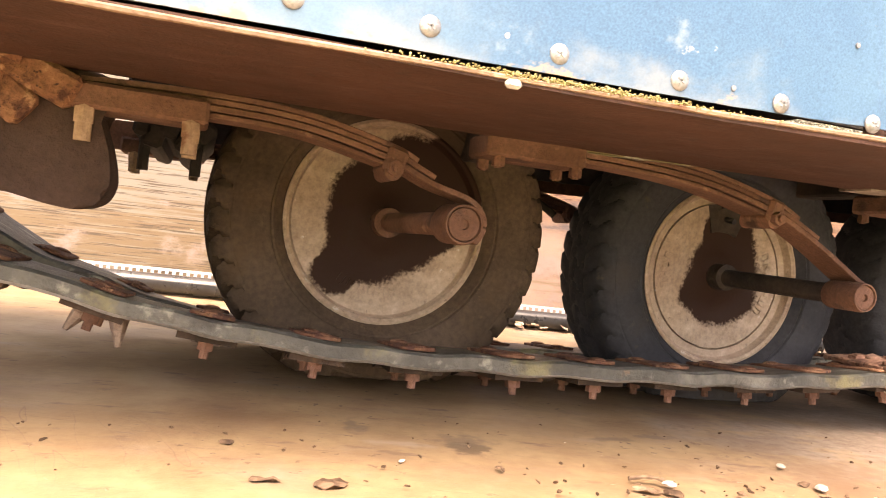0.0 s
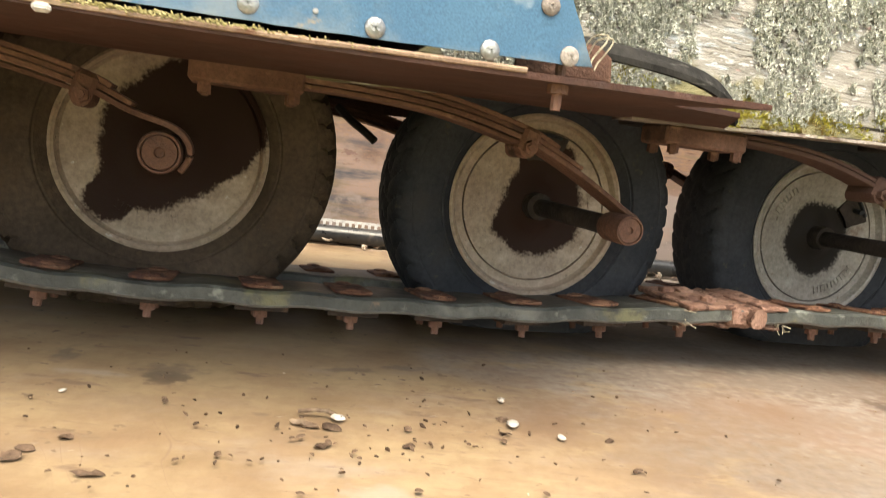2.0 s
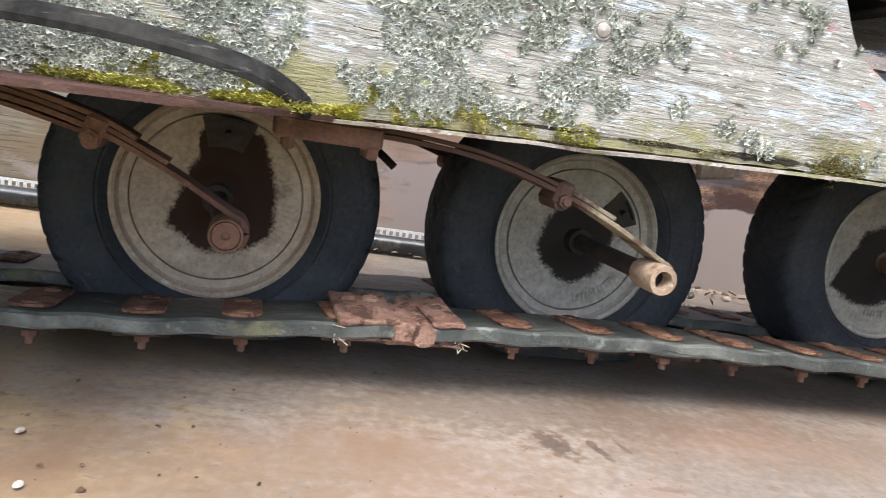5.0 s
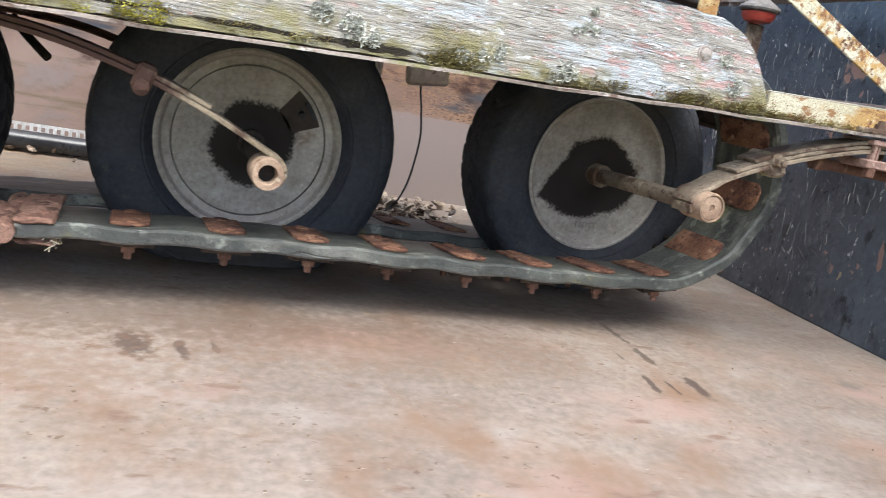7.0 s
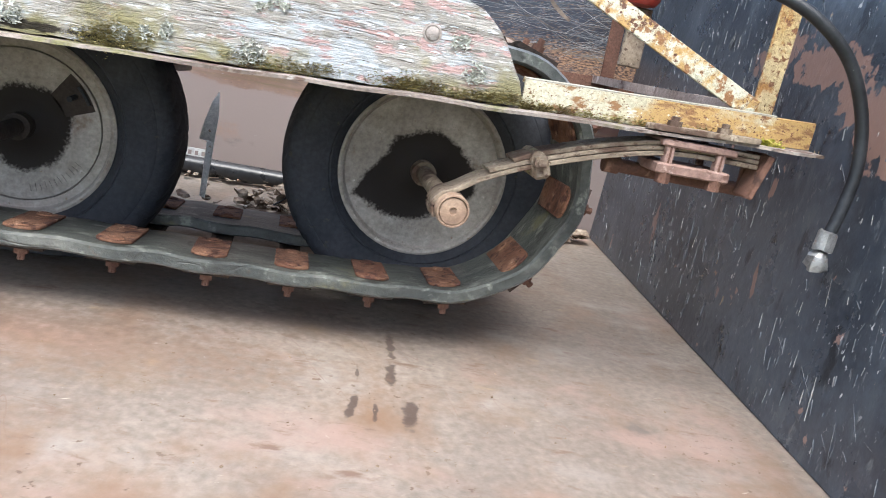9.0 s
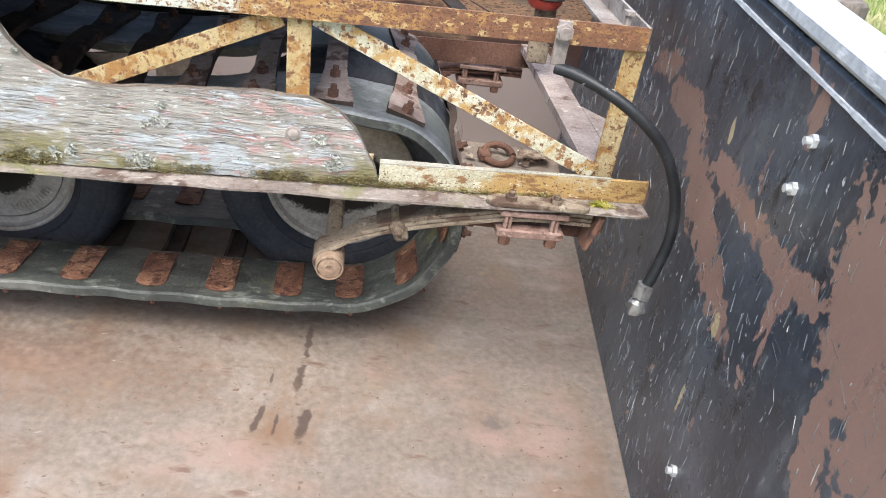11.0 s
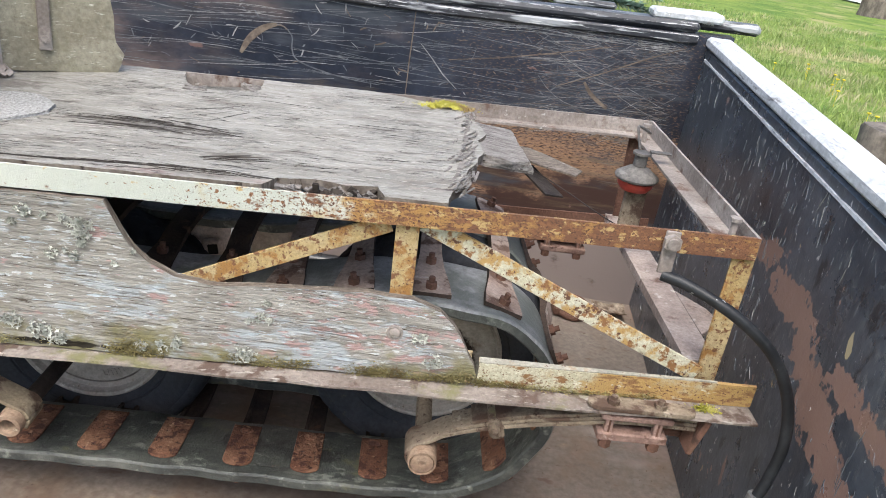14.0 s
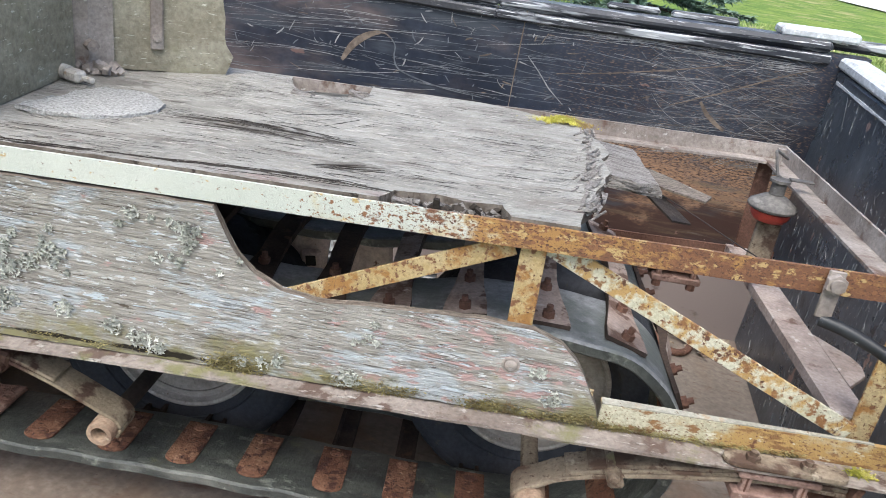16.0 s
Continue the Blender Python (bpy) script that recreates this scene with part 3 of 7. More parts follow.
M_CRUST = surf("pale_yellow_crust", ((0.26, 0.225, 0.095), (0.40, 0.36, 0.19), 60.0, ONE), [
    ((0.25, 0.19, 0.11), 40.0, ONE, 0.56, 0.66)], rough=0.95, bump=0.4, grain=300, spec=0.1)
M_DEBRIS = surf("dry_litter", ((0.13, 0.09, 0.062), (0.29, 0.22, 0.155), 40.0, ONE), [
    ((0.55, 0.50, 0.42), 30.0, ONE, 0.62, 0.66)], rough=0.9, bump=0.4, grain=200, spec=0.15)
M_CRUMB = surf("dark_bark_crumbs", ((0.055, 0.036, 0.025), (0.15, 0.10, 0.068), 60.0, ONE), [
    ((0.26, 0.20, 0.15), 45.0, ONE, 0.62, 0.70)], rough=0.9, bump=0.3, grain=200, spec=0.15)
M_LEAF = surf("dry_leaf_litter", ((0.15, 0.105, 0.075), (0.42, 0.35, 0.27), 34.0, ONE), [
    ((0.085, 0.058, 0.042), 26.0, ONE, 0.52, 0.60), ((0.56, 0.52, 0.45), 30.0, ONE, 0.62, 0.66)], rough=0.9, bump=0.3, grain=120, spec=0.15)
M_FOAM = surf("pale_granular_foam", ((0.34, 0.335, 0.315), (0.54, 0.53, 0.505), 260.0, ONE), [
    ((0.20, 0.19, 0.175), 300.0, ONE, 0.58, 0.66)], rough=0.95, bump=1.0, grain=330, spec=0.1)
M_LENS = surf("faded_red_plastic", ((0.30, 0.035, 0.022), (0.40, 0.06, 0.04), 30.0, ONE), (), rough=0.35, bump=0.05, grain=200, spec=0.5)
M_CAP = surf("weathered_grey_rubber", ((0.085, 0.078, 0.072), (0.15, 0.138, 0.125), 20.0, ONE), [
    ((0.21, 0.195, 0.175), 30.0, (1, 1, 3), 0.6, 0.7)], rough=0.7, bump=0.3, grain=160)
M_STRING = surf("frayed_pale_string", ((0.30, 0.255, 0.18), (0.46, 0.41, 0.31), 60.0, ONE), (), rough=0.95, bump=0.5, grain=300)
M_GROUND = surf("lawn_soil", ((0.10, 0.17, 0.035), (0.19, 0.25, 0.055), 1.2, ONE), [
    ((0.30, 0.27, 0.13), 0.9, ONE, 0.52, 0.68), ((0.06, 0.10, 0.02), 4.0, ONE, 0.55, 0.7)], rough=0.95, bump=0.3, grain=18, spec=0.1)
M_GRASS = surf("grass_blades", ((0.20, 0.275, 0.075), (0.33, 0.395, 0.145), 2.0, ONE), [
    ((0.46, 0.42, 0.25), 0.9, ONE, 0.47, 0.62)], rough=0.8, bump=0.0, grain=8, spec=0.2)
M_DANDELION = surf("dandelion_yellow", ((0.62, 0.47, 0.02), (0.72, 0.58, 0.04), 30.0, ONE), (), rough=0.8, bump=0.0)
M_NEEDLE = surf("spruce_needles", ((0.12, 0.185, 0.145), (0.22, 0.30, 0.235), 5.0, ONE), (), rough=0.8, bump=0.0, grain=20, spec=0.2)
M_BARK = surf("spruce_bark", ((0.06, 0.045, 0.035), (0.12, 0.09, 0.07), 8.0, (1, 1, 0.3)), (), rough=0.95, bump=0.6, grain=40)
M_GRAVEL = surf("pale_gravel", ((0.52, 0.50, 0.46), (0.66, 0.64, 0.60), 3.0, ONE), [((0.40, 0.37, 0.33), 20.0, ONE, 0.56, 0.66)], rough=0.95, bump=0.4, grain=60, spec=0.1)
M_STUMP = surf("grey_timber_block", ((0.10, 0.085, 0.07), (0.20, 0.17, 0.14), 10.0, (1, 1, 0.4)), (), rough=0.95, bump=0.5, grain=40)
M_GALV = surf("galvanised_steel", ((0.50, 0.505, 0.50), (0.62, 0.625, 0.62), 14.0, ONE), [((0.42, 0.39, 0.34), 18.0, ONE, 0.6, 0.7)], rough=0.45, metal=0.2, bump=0.1)
M_PIPE = surf("black_plastic_pipe", ((0.014, 0.015, 0.017), (0.028, 0.03, 0.033), 10.0, ONE), [((0.12, 0.10, 0.085), 12.0, ONE, 0.6, 0.72)], rough=0.3, bump=0.05, spec=0.5)


def rim_paint(name, reach, seed, tan=False):
    """Warm grey wheel paint with a greasy stain that spreads unevenly from the hub."""
    low, high = ((0.30, 0.222, 0.162), (0.405, 0.318, 0.245)) if tan else ((0.255, 0.226, 0.196), (0.355, 0.322, 0.284))
    m = surf(name, (low, high, 14.0, ONE), [
        ((0.17, 0.12, 0.085), 18.0, ONE, 0.57, 0.72), ((0.20, 0.15, 0.11), 120.0, ONE, 0.64, 0.70), ((0.50, 0.46, 0.41), 40.0, ONE, 0.64, 0.70)], rough=0.5, bump=0.15, grain=160, spec=0.4)
    nt = m.node_tree
    N, L = nt.nodes.new, nt.links.new
    bsdf = nt.nodes["Principled BSDF"]
    old = bsdf.inputs["Base Color"].links[0].from_socket
    tc = N("ShaderNodeTexCoord")
    sep = N("ShaderNodeSeparateXYZ"); L(tc.outputs["Object"], sep.inputs[0])

    def calc(op, a, b):
        n = N("ShaderNodeMath"); n.operation = op
        for sock, v in zip(n.inputs, (a, b)):
            if isinstance(v, (int, float)):
                sock.default_value = v
            else:
                L(v, sock)
        return n.outputs[0]
    turn = calc("FRACT", calc("ADD", calc("DIVIDE", calc("ARCTAN2", sep.outputs[2], sep.outputs[0]), 2 * math.pi), 1.0), 0.0)
    ramp = N("ShaderNodeValToRGB")
    first, last = reach[0], reach[-1]
    part_way = (360 - last[0]) / (360 - last[0] + first[0])
    seam = last[1] + (first[1] - last[1]) * part_way
    stops = [(0.0, seam)] + [(d / 360, r) for d, r in reach if d > 0] + [(1.0, seam)]
    els = ramp.color_ramp.elements
    els[0].position, els[1].position = 0.0, 1.0
    els[0].color = els[1].color = (seam / 0.16,) * 3 + (1,)
    for pos, r in stops[1:-1]:
        els.new(pos).color = (r / 0.16,) * 3 + (1,)
    L(turn, ramp.inputs[0])
    dist = calc("SQRT", calc("ADD", calc("MULTIPLY", sep.outputs[0], sep.outputs[0]), calc("MULTIPLY", sep.outputs[2], sep.outputs[2])), 0.0)
    total = calc("SUBTRACT", dist, calc("MULTIPLY", ramp.outputs[0], 0.16))
    for scale, weight, off in ((45.0, 0.012, seed), (240.0, 0.016, seed + 3)):
        m2 = N("ShaderNodeMapping"); m2.inputs["Location"].default_value = (off, 0, off * 0.7)
        L(tc.outputs["Object"], m2.inputs["Vector"])
        no = N("ShaderNodeTexNoise"); no.inputs["Scale"].default_value = scale; no.inputs["Detail"].default_value = 3.0
        L(m2.outputs[0], no.inputs["Vector"])
        total = calc("ADD", total, calc("MULTIPLY", calc("SUBTRACT", no.outputs["Fac"], 0.5), weight))
    r = N("ShaderNodeMapRange"); r.interpolation_type = "SMOOTHSTEP"
    r.inputs["From Min"].default_value, r.inputs["From Max"].default_value = 0.0055, -0.0050
    L(total, r.inputs["Value"])
    x = N("ShaderNodeMix"); x.data_type = "RGBA"
    L(r.outputs[0], x.inputs["Factor"]); L(old, x.inputs[6]); x.inputs[7].default_value = (0.030, 0.016, 0.012, 1) if tan else (0.025, 0.021, 0.019, 1)
    L(x.outputs[2], bsdf.inputs["Base Color"])
    dull = N("ShaderNodeMapRange"); dull.inputs["To Min"].default_value, dull.inputs["To Max"].default_value = 0.4, 0.06
    L(r.outputs[0], dull.inputs["Value"]); L(dull.outputs[0], bsdf.inputs["Specular IOR Level"])
    return m


# ---- mesh helpers ----
def mesh_of(name, bm, material):
    me = bpy.data.meshes.new(name)
    bm.normal_update()
    bm.to_mesh(me)
    bm.free()
    me.materials.append(material)
    return me


def smooth(me, angle=35):
    me.shade_smooth()
    me.set_sharp_from_angle(angle=radians(angle))


def part(name, bm, material, parent=None, label="", soft=True):
    """Links a bmesh as one mesh object, under a thing or a part where one is given."""
    me = mesh_of(name, bm, material)
    if soft:
        smooth(me)
    ob = new(name, me)
    ob.parent = parent
    if label:
        tagged(ob, label=label)
    return ob


def thing(name, label, category, group="", kind=""):
    return tagged(new(name), label=label, category=category, group=group, kind=kind)


def structure(name, bm, material, label, category, soft=True):
    return tagged(part(name, bm, material, None, "", soft), label=label, category=category, kind="structure")


def add_box(bm, centre, size, turn=None, bevel=0.0):
    m = Matrix.Translation(centre)
    if turn is not None:
        m = m @ turn
    r = bmesh.ops.create_cube(bm, size=1.0, matrix=m @ Matrix.Diagonal((*size, 1)))
    if bevel:
        edges = list({e for v in r["verts"] for e in v.link_edges})
        bmesh.ops.bevel(bm, geom=edges, offset=bevel, segments=1, affect="EDGES", profile=0.7)
    return bm


def box(centre, size, turn=None, bevel=0.0):
    return add_box(bmesh.new(), centre, size, turn, bevel)


def bar(bm, a, b, width, depth, bevel=0.0, up=(0, 1, 0)):
    """A flat bar from a to b; depth lies along up, width across it."""
    a, b, up = Vector(a), Vector(b), Vector(up)
    x = (b - a).normalized()
    y = (up - up.dot(x) * x).normalized()
    z = x.cross(y)
    turn = Matrix((x, y, z)).transposed().to_4x4()
    return add_box(bm, (a + b) / 2, ((b - a).length, depth, width), turn, bevel)


def rod(bm, a, b, r, seg=16, r2=None):
    a, b = Vector(a), Vector(b)
    m = Matrix.Translation((a + b) / 2) @ (b - a).to_track_quat("Z", "Y").to_matrix().to_4x4()
    bmesh.ops.create_cone(bm, cap_ends=True, segments=seg, radius1=r, radius2=r if r2 is None else r2, depth=(b - a).length, matrix=m)
    return bm


def lathe(bm, profile, origin, axis="Y", seg=48, wobble=0.0):
    """Turns (radius, along) pairs round an axis."""
    rings = []
    for r, h in profile:
        ring = []
        for i in range(seg):
            t = 2 * math.pi * i / seg
            rr = r * (1 + wobble * math.sin(3 * t + h * 40))
            c, s = rr * math.cos(t), rr * math.sin(t)
            p = {"Y": (c, h, s), "Z": (c, -s, h), "X": (h, c, s)}[axis]
            ring.append(bm.verts.new(Vector(origin) + Vector(p)))
        rings.append(ring)
    for a, b in zip(rings, rings[1:]):
        for i in range(seg):
            j = (i + 1) % seg
            bm.faces.new((a[i], a[j], b[j], b[i]))
    for ring, flip in ((rings[0], False), (rings[-1], True)):
        if profile[0 if not flip else -1][0] > 1e-5:
            try:
                bm.faces.new(ring if flip else ring[::-1])
            except ValueError:
                pass
    bmesh.ops.recalc_face_normals(bm, faces=bm.faces[:])
    return bm


def tube(bm, points, r, seg=10, flat=1.0):
    pts = [Vector(p) for p in points]
    rings = []
    side = None
    for i, p in enumerate(pts):
        d = (pts[min(i + 1, len(pts) - 1)] - pts[max(i - 1, 0)]).normalized()
        if side is None:
            side = d.orthogonal().normalized()
        side = (side - side.dot(d) * d).normalized()
        up = d.cross(side)
        rings.append([bm.verts.new(p + r * (math.cos(a) * side + flat * math.sin(a) * up)) for a in (2 * math.pi * k / seg for k in range(seg))])
    for a, b in zip(rings, rings[1:]):
        for k in range(seg):
            j = (k + 1) % seg
            bm.faces.new((a[k], a[j], b[j], b[k]))
    bm.faces.new(rings[0][::-1]); bm.faces.new(rings[-1])
    bmesh.ops.recalc_face_normals(bm, faces=bm.faces[:])
    return bm


def spline(points, n=8, closed=False):
    """Catmull-Rom through the points."""
    P = [Vector(p) for p in points]
    out, count = [], len(P)
    for i in range(count if closed else count - 1):
        p = [P[(i + k) % count] if closed else P[min(max(i + k, 0), count - 1)] for k in (-1, 0, 1, 2)]
        for s in range(n):
            t = s / n
            out.append(0.5 * (2 * p[1] + (p[2] - p[0]) * t + (2 * p[0] - 5 * p[1] + 4 * p[2] - p[3]) * t * t + (3 * p[1] - p[0] - 3 * p[2] + p[3]) * t ** 3))
    if not closed:
        out.append(P[-1])
    return out


def prism(bm, outline, lo, hi, axis="Y", bevel=0.0):
    """An outline of (x, z), or (x, y) for axis Z, as a plate from lo to hi along the axis."""
    def place(p, h):
        return (p[0], h, p[1]) if axis == "Y" else (p[0], p[1], h)
    a = [bm.verts.new(place(p, lo)) for p in outline]
    b = [bm.verts.new(place(p, hi)) for p in outline]
    n = len(outline)
    caps = [bm.faces.new(a), bm.faces.new(b[::-1])]
    for i in range(n):
        j = (i + 1) % n
        bm.faces.new((a[j], a[i], b[i], b[j]))
    if bevel:
        edges = list({e for f in caps for e in f.edges})
        bmesh.ops.bevel(bm, geom=edges, offset=bevel, segments=2, affect="EDGES", profile=0.5)
    bmesh.ops.triangulate(bm, faces=[f for f in bm.faces if len(f.verts) > 4])
    bmesh.ops.recalc_face_normals(bm, faces=bm.faces[:])
    return bm


def skew(bm, k=-0.02):
    """The body stands very slightly across the line of the wheels."""
    for v in bm.verts:
        v.co.y += k * (v.co.x - 1.5)
    return bm


def ruffle(bm, amount, scale, only=None):
    for v in bm.verts:
        n = noise.noise_vector(v.co * scale)
        v.co += Vector(n) * amount
    return bm


# ---- the bed, the ground and the distance ----
GROUND = -0.38
CORNER = (2.600, 1.652)
BED = Matrix.Translation((*CORNER, 0)) @ Matrix.Rotation(math.atan(-0.11), 4, "Z")
# in the bed's own axes the corner is the origin, x runs along the side wall and y along the end wall


def bed_piece(name, bm, material, label, category, sag=0.0, rise=False):
    for v in bm.verts:
        v.co.z += (0.022 + sag * v.co.y) * max(0, v.co.z) / 0.66 if sag else 0.0
        v.co.x += 0.036 * max(0, v.co.z) if sag else 0.0
    if rise:
        for v in bm.verts:
            v.co.z += (0.022 + 0.03 * max(v.co.x, -0.7)) * max(0, v.co.z) / 0.69
    ob = structure(name, bm, material, label, category)
    ob.matrix_world = BED
    return ob


bm = bmesh.new()
bmesh.ops.create_grid(bm, x_segments=60, y_segments=40, size=0.5, matrix=Matrix.Translation((-2.13, -1.13, 0)) @ Matrix.Diagonal((4.34, 2.34, 1, 1)))
for v in bm.verts:
    v.co.z += 0.0025 * noise.noise(v.co * 2.5) - 0.001
r = bmesh.ops.extrude_face_region(bm, geom=bm.faces[:])
for v in [g for g in r["geom"] if isinstance(g, bmesh.types.BMVert)]:
    v.co.z -= 0.006
bmesh.ops.recalc_face_normals(bm, faces=bm.faces[:])
def on_floor(x, y, toward, ln, wd):
    """A mark's place in the bed's axes, from a point, a second point along it, and its half sizes."""
    p, q = BED.inverted() @ Vector((x, y, 0)), BED.inverted() @ Vector((*toward, 0))
    return (p.x, p.y, math.degrees(math.atan2(q.y - p.y, q.x - p.x)), ln, wd)


spots(M_FLOOR, (0.060, 0.042, 0.034), [
    on_floor(2.009, 0.790, (2.006, 0.70), 0.040, 0.007), on_floor(2.002, 0.705, (1.998, 0.65), 0.045, 0.008), on_floor(1.950, 0.613, (1.944, 0.579), 0.040, 0.006),
    on_floor(2.016, 0.606, (2.012, 0.567), 0.040, 0.011), on_floor(1.975, 0.600, (1.972, 0.57), 0.022, 0.004), on_floor(1.960, 0.700, (1.958, 0.66), 0.020, 0.003),
    on_floor(1.350, 0.672, (1.362, 0.637), 0.042, 0.022), on_floor(1.397, 0.664, (1.402, 0.628), 0.036, 0.008), on_floor(1.431, 0.672, (1.436, 0.64), 0.022, 0.004),
    on_floor(0.515, 0.690, (0.56, 0.690), 0.030, 0.022)], 0.15, 1.5)
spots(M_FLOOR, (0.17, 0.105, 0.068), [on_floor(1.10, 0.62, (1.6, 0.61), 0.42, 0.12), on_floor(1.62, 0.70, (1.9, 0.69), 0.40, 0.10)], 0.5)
spots(M_FLOOR, (0.085, 0.075, 0.068), [on_floor(0.517, 0.715, (0.56, 0.72), 0.045, 0.030), on_floor(0.422, 0.746, (0.43, 0.77), 0.022, 0.012), on_floor(0.693, 0.745, (0.75, 0.745), 0.035, 0.014),
                                       on_floor(0.76, 0.759, (0.8, 0.76), 0.030, 0.012), on_floor(0.417, 0.762, (0.40, 0.70), 0.030, 0.008), on_floor(2.296, 0.617, (2.33, 0.60), 0.030, 0.020)], 0.4)
spots(M_FLOOR, (0.185, 0.125, 0.072), [on_floor(0.52, 0.60, (1.0, 0.59), 0.55, 0.28), on_floor(1.05, 0.52, (1.5, 0.50), 0.40, 0.20)], 0.45, 0.6)
spots(M_FLOOR, (0.33, 0.285, 0.235), [on_floor(0.675, 0.45, (0.70, 0.45), 0.030, 0.020), on_floor(0.45, 0.70, (0.5, 0.69), 0.05, 0.012)], 0.4)
# soft dark bands: shade beneath the track, painted into the floor colour
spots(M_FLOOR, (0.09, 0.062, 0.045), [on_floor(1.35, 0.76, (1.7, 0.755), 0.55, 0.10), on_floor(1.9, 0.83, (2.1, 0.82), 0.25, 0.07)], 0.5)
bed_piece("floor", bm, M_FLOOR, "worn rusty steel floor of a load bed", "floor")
bm = bmesh.new()
for k in range(24):
    add_box(bm, (-4.3 + (k + 0.5) * 4.38 / 24, 0.025, 0.338), (4.38 / 24, 0.05, 0.69))
bmesh.ops.remove_doubles(bm, verts=bm.verts[:], dist=1e-5)
bed_piece("wall_side", bm, M_WALL, "scratched black painted steel side wall of the load bed", "wall", rise=True)
bm = bmesh.new()
add_box(bm, (0.025, -1.14, 0.325), (0.05, 2.32, 0.655), bevel=0.004)
bed_piece("wall_end", bm, M_ENDWALL, "black painted steel end wall with rust patches", "wall", 0.036)
# rust patches where the paint has gone from the end wall
spots(M_ENDWALL, (0.25, 0.155, 0.122), [
    (-0.70, 0.476, 165, 0.085, 0.022), (-0.85, 0.462, 178, 0.10, 0.028), (-0.93, 0.432, 50, 0.060, 0.028), (-1.02, 0.392, 22, 0.10, 0.042), (-1.10, 0.360, 20, 0.09, 0.034), (-1.18, 0.333, 20, 0.06, 0.020),
    (-1.06, 0.452, 4, 0.045, 0.022), (-1.14, 0.449, 4, 0.075, 0.018), (-1.24, 0.444, 2, 0.06, 0.018), (-1.31, 0.452, 170, 0.055, 0.018),
    (-1.40, 0.49, 55, 0.11, 0.055), (-1.50, 0.42, 35, 0.11, 0.06), (-1.43, 0.36, 60, 0.06, 0.025),
    (-1.165, 0.612, 40, 0.030, 0.008), (-1.205, 0.585, 80, 0.032, 0.012), (-0.85, 0.158, 80, 0.030, 0.006)], 0.05, 1.85, "YZ")
spots(M_ENDWALL, (0.42, 0.35, 0.20), [(-1.182, 0.201, 90, 0.020, 0.005), (-1.031, 0.493, 80, 0.020, 0.006), (-1.19, 0.318, 70, 0.018, 0.008)], 0.1, 1.85, "YZ")


def paint_marks(name, label, material, wall, paths, level=False):
    """Thin raised-edged scratches on a wall or a deck; each path is a row of places on it and a half width."""
    verts, faces = [], []
    for points, half in paths:
        first = len(verts)
        count = len(points)
        for k, p in enumerate(points):
            a, b = Vector(points[max(k - 1, 0)]), Vector(points[min(k + 1, count - 1)])
            d = (b - a).normalized()
            n = Vector((0, -d.z, d.y)) if abs(d.x) < 1e-6 else Vector((-d.z, 0, d.x))
            if level:
                n = Vector((-d.y, d.x, 0))
            w = half * (0.35 + 0.65 * math.sin(math.pi * (k + 0.5) / count))
            verts.extend([tuple(Vector(p) - n * w), tuple(Vector(p) + n * w)])
        for k in range(count - 1):
            i = first + 2 * k
            faces.append((i, i + 1, i + 3, i + 2))
    me = bpy.data.meshes.new(name)
    me.from_pydata(verts, [], faces)
    me.materials.append(material)
    ob = new(name, me)
    ob.parent = wall
    tagged(ob, label=label, kind="stuff")


